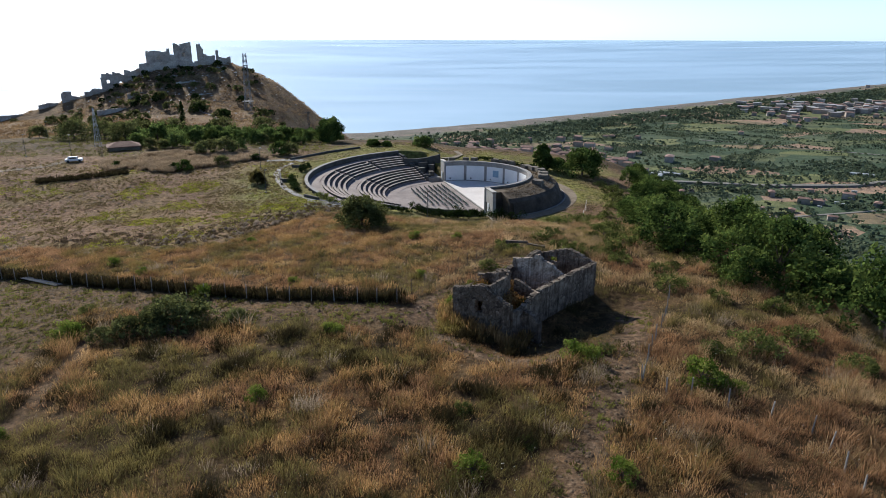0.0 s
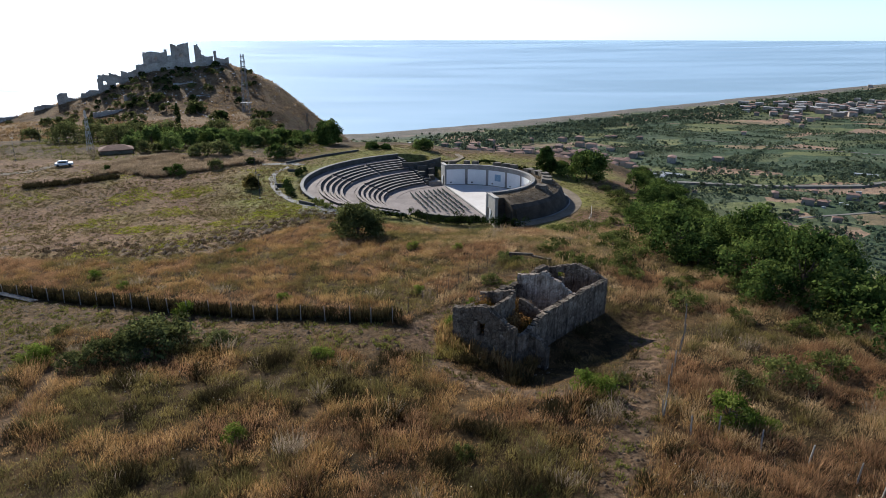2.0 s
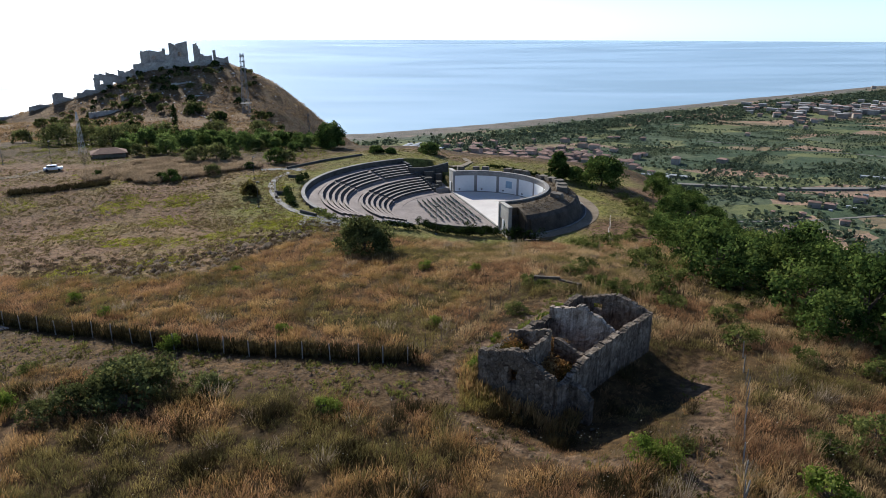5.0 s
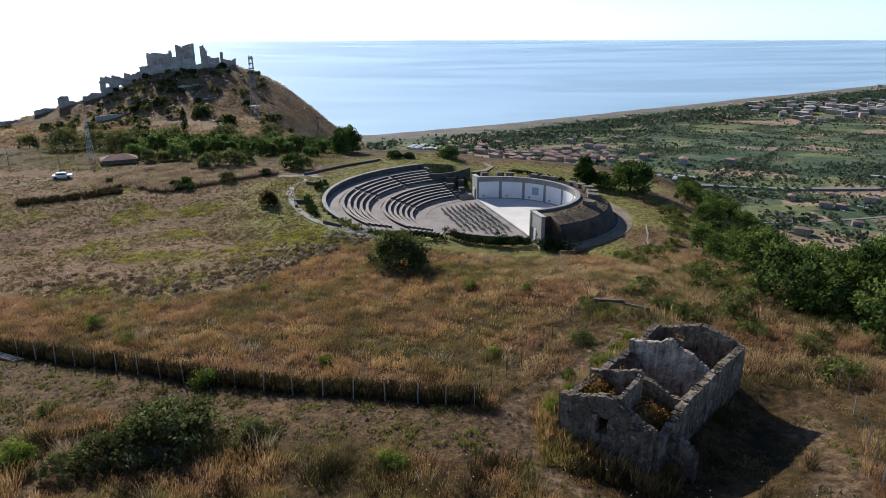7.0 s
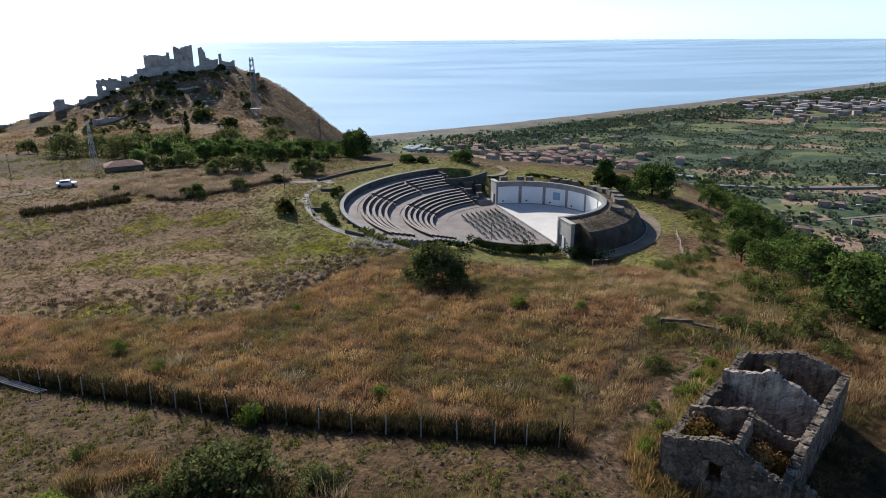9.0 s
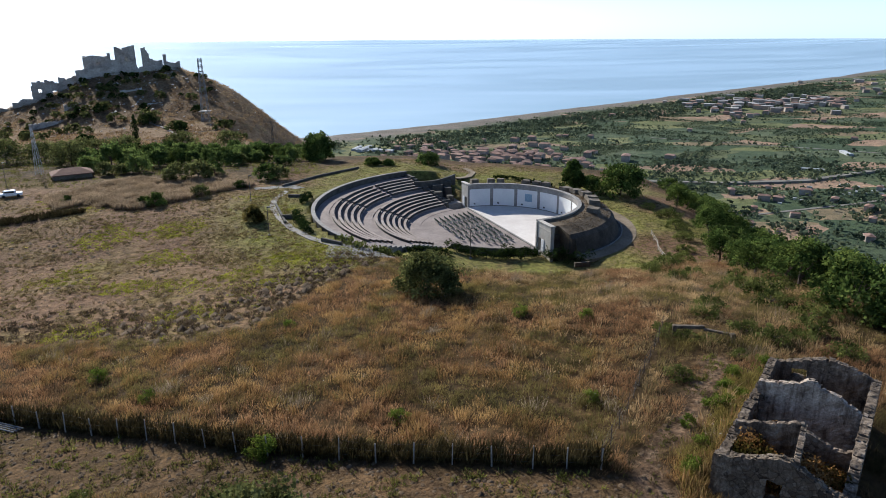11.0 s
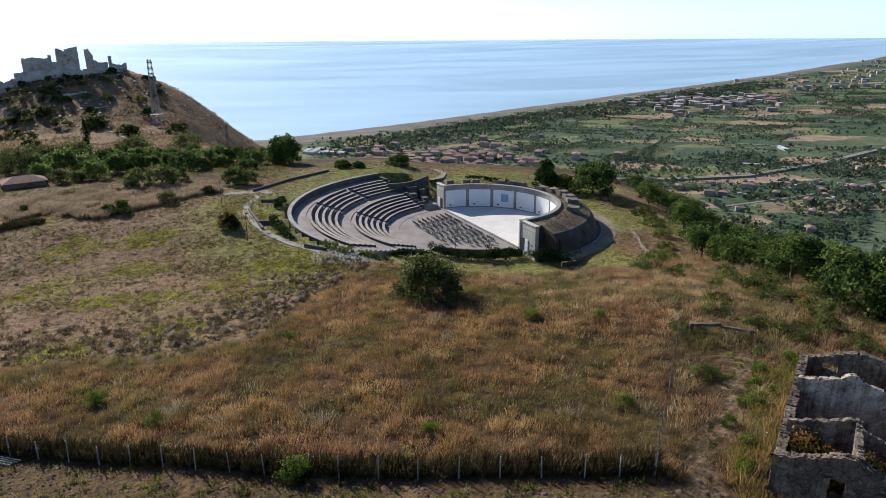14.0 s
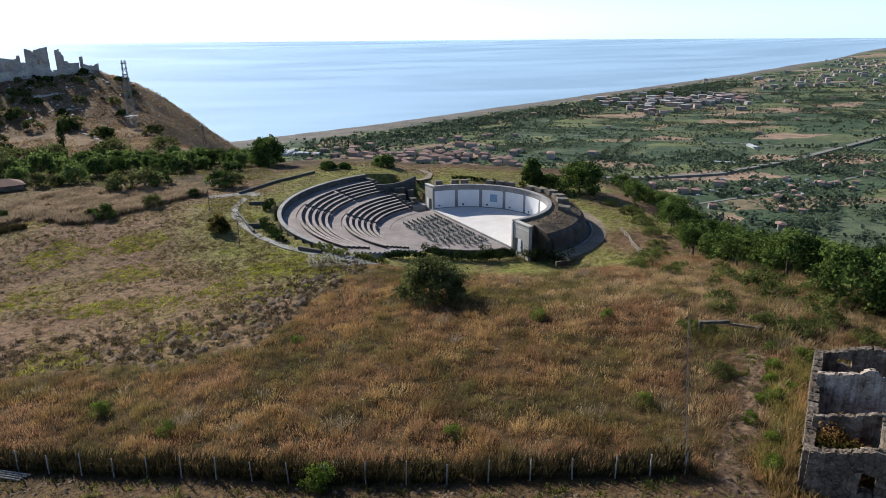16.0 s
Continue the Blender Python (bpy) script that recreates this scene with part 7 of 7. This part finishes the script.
kinds = [gable_house("village_house", 13, 9, 6.0, 0.3, "distant house with a red tiled roof", M_FARWALL, M_FARROOF, False, 2.0),
         gable_house("village_house", 10, 9, 5.0, 0.1, "distant house with a red tiled roof", M_FARWALL, M_FARROOF, False, 1.8),
         gable_house("village_house", 16, 10, 7.5, 0.4, "distant long house with a red tiled roof", M_FARWALL, M_FARROOF, False, 2.0)]
flats = [gable_house("apartment_block", 22, 13, 10.0, 0.9, "distant pale block of flats", M_FARWALL, M_FARFLAT, False, 0.4),
         gable_house("apartment_block", 15, 12, 8.5, 0.5, "distant block with a red tiled roof", M_FARWALL, M_FARROOF, False, 1.6)]
for k_ in kinds + flats:
    k_["group"] = "houses of the plain"
sheds = [gable_house("greenhouse", 40, 9, 3.2, 0.9, "long white plastic greenhouse", M_SHED, M_SHED, False, 1.4), gable_house("caravan", 7, 2.6, 2.6, 0.95, "white caravan on a camp site", M_SHED, M_SHED, False, 0.2)]
for k_ in sheds:
    k_["group"] = "white roofs of the plain"
plan = []
for _ in range(95):   # the village below the theatre
    plan.append((int(prng.integers(3)), 175 + prng.normal(0, 55), 930 + prng.normal(0, 62), 0))
for _ in range(26):
    plan.append((int(prng.integers(3)), 60 + prng.normal(0, 45), 985 + prng.normal(0, 40), 0))
for _ in range(150):  # the town along the coast
    f = prng.uniform(0, 1)
    cx = 700 + 460 * f
    plan.append((3 + int(prng.integers(2)), cx + prng.normal(0, 40), float(shore(cx)) - 330 - 140 * f + prng.normal(0, 75), 0))
for _ in range(150):  # the far town
    f = prng.uniform(0, 1)
    cx = 1350 + 2300 * f
    plan.append((3 + int(prng.integers(2)), cx, float(shore(cx)) - 470 + prng.normal(0, 170), 0.2))
for _ in range(60):   # farms
    cx = prng.uniform(150, 1500)
    cy = prng.uniform(480, 1600)
    if cy < float(shore(cx)) - 200 and cy > 330 + 0.25 * cx:
        plan.append((int(prng.integers(3)), cx, cy, 0))
for cx, cy in ((300, 560), (318, 540), (342, 620), (420, 560), (432, 548), (470, 600), (372, 655), (385, 650), (355, 690), (250, 640), (262, 700)):
    plan.append((int(prng.integers(3)), cx, cy, 0))
for _ in range(34):   # camp site and sheds
    plan.append((6, 500 + prng.normal(0, 50), 665 + prng.normal(0, 22), 0))
for _ in range(16):
    plan.append((int(prng.integers(3)), 505 + prng.normal(0, 65), 660 + prng.normal(0, 30), 0))
for cx, cy in ((-60, 1050), (-48, 1040), (-36, 1030), (-22, 1022), (270, 800), (284, 806), (240, 560), (640, 905), (520, 800), (255, 815)):
    plan.append((5, cx, cy, 0))
allk = kinds + flats + sheds
used = set()
for k_, cx, cy, _ in plan:
    tn = -0.55 + (0 if prng.uniform() < 0.6 else math.pi / 2) + prng.normal(0, 0.15)
    settle(allk[k_], cx, cy, tn, prng.uniform(0.7, 1.1) * (0.72 if cy < 850 else 1.0), k_ not in used)
    used.add(k_)

# trees, hedgerows and pine belt of the plain
tx, ty, ts = [], [], []


def add_trees(x, y, s):
    tx.append(x)
    ty.append(y)
    ts.append(s)


n_ = 30000
x, y = prng.uniform(-250, 2600, n_), 300 + 2400 * prng.uniform(0, 1, n_) ** 1.3
dn = np.array([noise.noise((a * 0.006, b * 0.009, 1.0)) + 0.6 * noise.noise((a * 0.02, b * 0.03, 2.0)) for a, b in zip(x, y)])
ok = (y < shore(x) - 95) & (land(x, y) < -85) & (dn + prng.uniform(-0.25, 0.25, n_) > 0.10)
add_trees(x[ok], y[ok], prng.uniform(1.3, 3.6, ok.sum()))
for _ in range(520):
    cx, cy = prng.uniform(-50, 1900), 380 + 1600 * prng.uniform() ** 1.2
    an = -0.62 + (0 if prng.uniform() < 0.65 else math.pi / 2) + prng.normal(0, 0.12)
    L_ = prng.uniform(60, 260)
    t = np.arange(0, L_, prng.uniform(2.4, 4.5))
    x, y = cx + t * math.cos(an) + prng.normal(0, 1.2, len(t)), cy - t * math.sin(an) * -1 + prng.normal(0, 1.2, len(t))
    ok = (y < shore(x) - 100) & (land(x, y) < -85)
    add_trees(x[ok], y[ok], prng.uniform(1.1, 2.9, ok.sum()))
n_ = 9000
x, y = prng.uniform(90, 760, n_), 330 + 560 * prng.uniform(0, 1, n_)
dn = np.array([noise.noise((a * 0.012, b * 0.016, 5.0)) + 0.5 * noise.noise((a * 0.04, b * 0.05, 6.0)) for a, b in zip(x, y)])
ok = (land(x, y) < -70) & (dn + prng.uniform(-0.2, 0.2, n_) > 0.02)
add_trees(x[ok], y[ok], prng.uniform(1.3, 3.8, ok.sum()))
for _ in range(170):   # orchards in rows
    cx, cy = prng.uniform(0, 1700), 380 + 1300 * prng.uniform() ** 1.2
    gu, gv = np.meshgrid(np.arange(0, prng.uniform(40, 110), 5.0), np.arange(0, prng.uniform(30, 80), 5.5))
    gu, gv = gu.ravel() + prng.normal(0, 0.5, gu.size), gv.ravel() + prng.normal(0, 0.5, gv.size)
    x, y = cx + gu * math.cos(0.62) - gv * math.sin(0.62), cy + gu * math.sin(0.62) + gv * math.cos(0.62)
    ok = (y < shore(x) - 120) & (land(x, y) < -85) & (prng.uniform(0, 1, len(x)) < 0.92)
    add_trees(x[ok], y[ok], prng.uniform(1.1, 1.9, ok.sum()))
n_ = 3600
x = prng.uniform(-150, 1500, n_)
y = shore(x) - 150 - 190 * prng.uniform(0, 1, n_) ** 1.2
ok = np.array([noise.noise((a * 0.008, b * 0.01, 9.0)) for a, b in zip(x, y)]) > -0.22
add_trees(x[ok], y[ok], prng.uniform(2.6, 5.0, ok.sum()))
x, y, s_ = np.concatenate(tx), np.concatenate(ty), np.concatenate(ts)
z = land(x, y)
X, Y, Z = drawn_in(x, y, z)
k = np.hypot(X - EYE0[0], Y - EYE0[1]) / np.hypot(x - EYE0[0], y - EYE0[1])
s_ = s_ * k
per = 5
cc = np.stack([X, Y, Z + s_ * 0.75], -1)
d_ = prng.normal(size=(len(cc), per, 3))
d_ /= np.linalg.norm(d_, axis=2)[..., None]
d_[..., 2] = np.abs(d_[..., 2]) * 1.1 - 0.25
p_ = (cc[:, None] + d_ * s_[:, None, None] * prng.uniform(0.35, 0.8, (len(cc), per, 1))).reshape(-1, 3)
sz = np.repeat(s_, per)[:, None] * prng.uniform(0.36, 0.72, (len(p_), 1))
u_ = prng.normal(size=p_.shape)
u_ /= np.linalg.norm(u_, axis=1)[:, None]
w_ = np.cross(u_, prng.normal(size=p_.shape))
w_ /= np.linalg.norm(w_, axis=1)[:, None]
vv = np.stack([p_ - u_ * sz, p_ - w_ * sz, p_ + u_ * sz, p_ + w_ * sz], 1).reshape(-1, 3)
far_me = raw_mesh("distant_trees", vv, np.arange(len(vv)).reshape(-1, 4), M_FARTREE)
toned(far_me, prng.uniform(-0.35, 0.4, len(cc)), 4 * per)
tagged(new("distant_trees", far_me), "trees and hedgerows all over the coastal plain", "trees", kind="stuff")

# the embanked main road and lanes of the plain
M_LANE = mat("pale_dirt_lane", [(0.16, 0.15, 0.13), (0.22, 0.205, 0.175)], 0.05, 0.95, 0.0)
strip_mesh("road", [(150, 790), (250, 765), (372, 735), (470, 735), (620, 790), (900, 930)], 8.0, M_LANE, "embanked main road across the plain", "road", 2.2, 4.0)
strip_mesh("road", [(200, 600), (330, 600), (450, 625), (700, 700)], 4.0, M_LANE, "pale farm lane on the plain", "road", 0.4, 1.0)
strip_mesh("road", [(430, 1100), (620, 960), (800, 820)], 5.0, M_LANE, "pale farm lane on the plain", "road", 0.4, 1.0)

# headland on the far horizon, its haze put into a blue base colour
bm = bmesh.new()
hx0, hy0 = 3520.0, 2900.0
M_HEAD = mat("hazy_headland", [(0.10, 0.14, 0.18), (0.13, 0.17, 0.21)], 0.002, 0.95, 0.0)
prev = None
for i in range(25):
    f = i / 24
    px, py = hx0 + 900 * f, hy0 - 900 * f
    hz_ = 26.0 - 22 + 60 * math.sin(math.pi * min(1.0, f * 1.1 + 0.02)) ** 0.8 + 6 * math.sin(13 * f)
    cur = [bm.verts.new((px, py, -30)), bm.verts.new((px + 200, py + 200, -30)), bm.verts.new((px + 100, py + 100, hz_))]
    if prev:
        for a_ in range(3):
            bm.faces.new((prev[a_], cur[a_], cur[(a_ + 1) % 3], prev[(a_ + 1) % 3]))
    prev = cur
bmesh.ops.recalc_face_normals(bm, faces=bm.faces)
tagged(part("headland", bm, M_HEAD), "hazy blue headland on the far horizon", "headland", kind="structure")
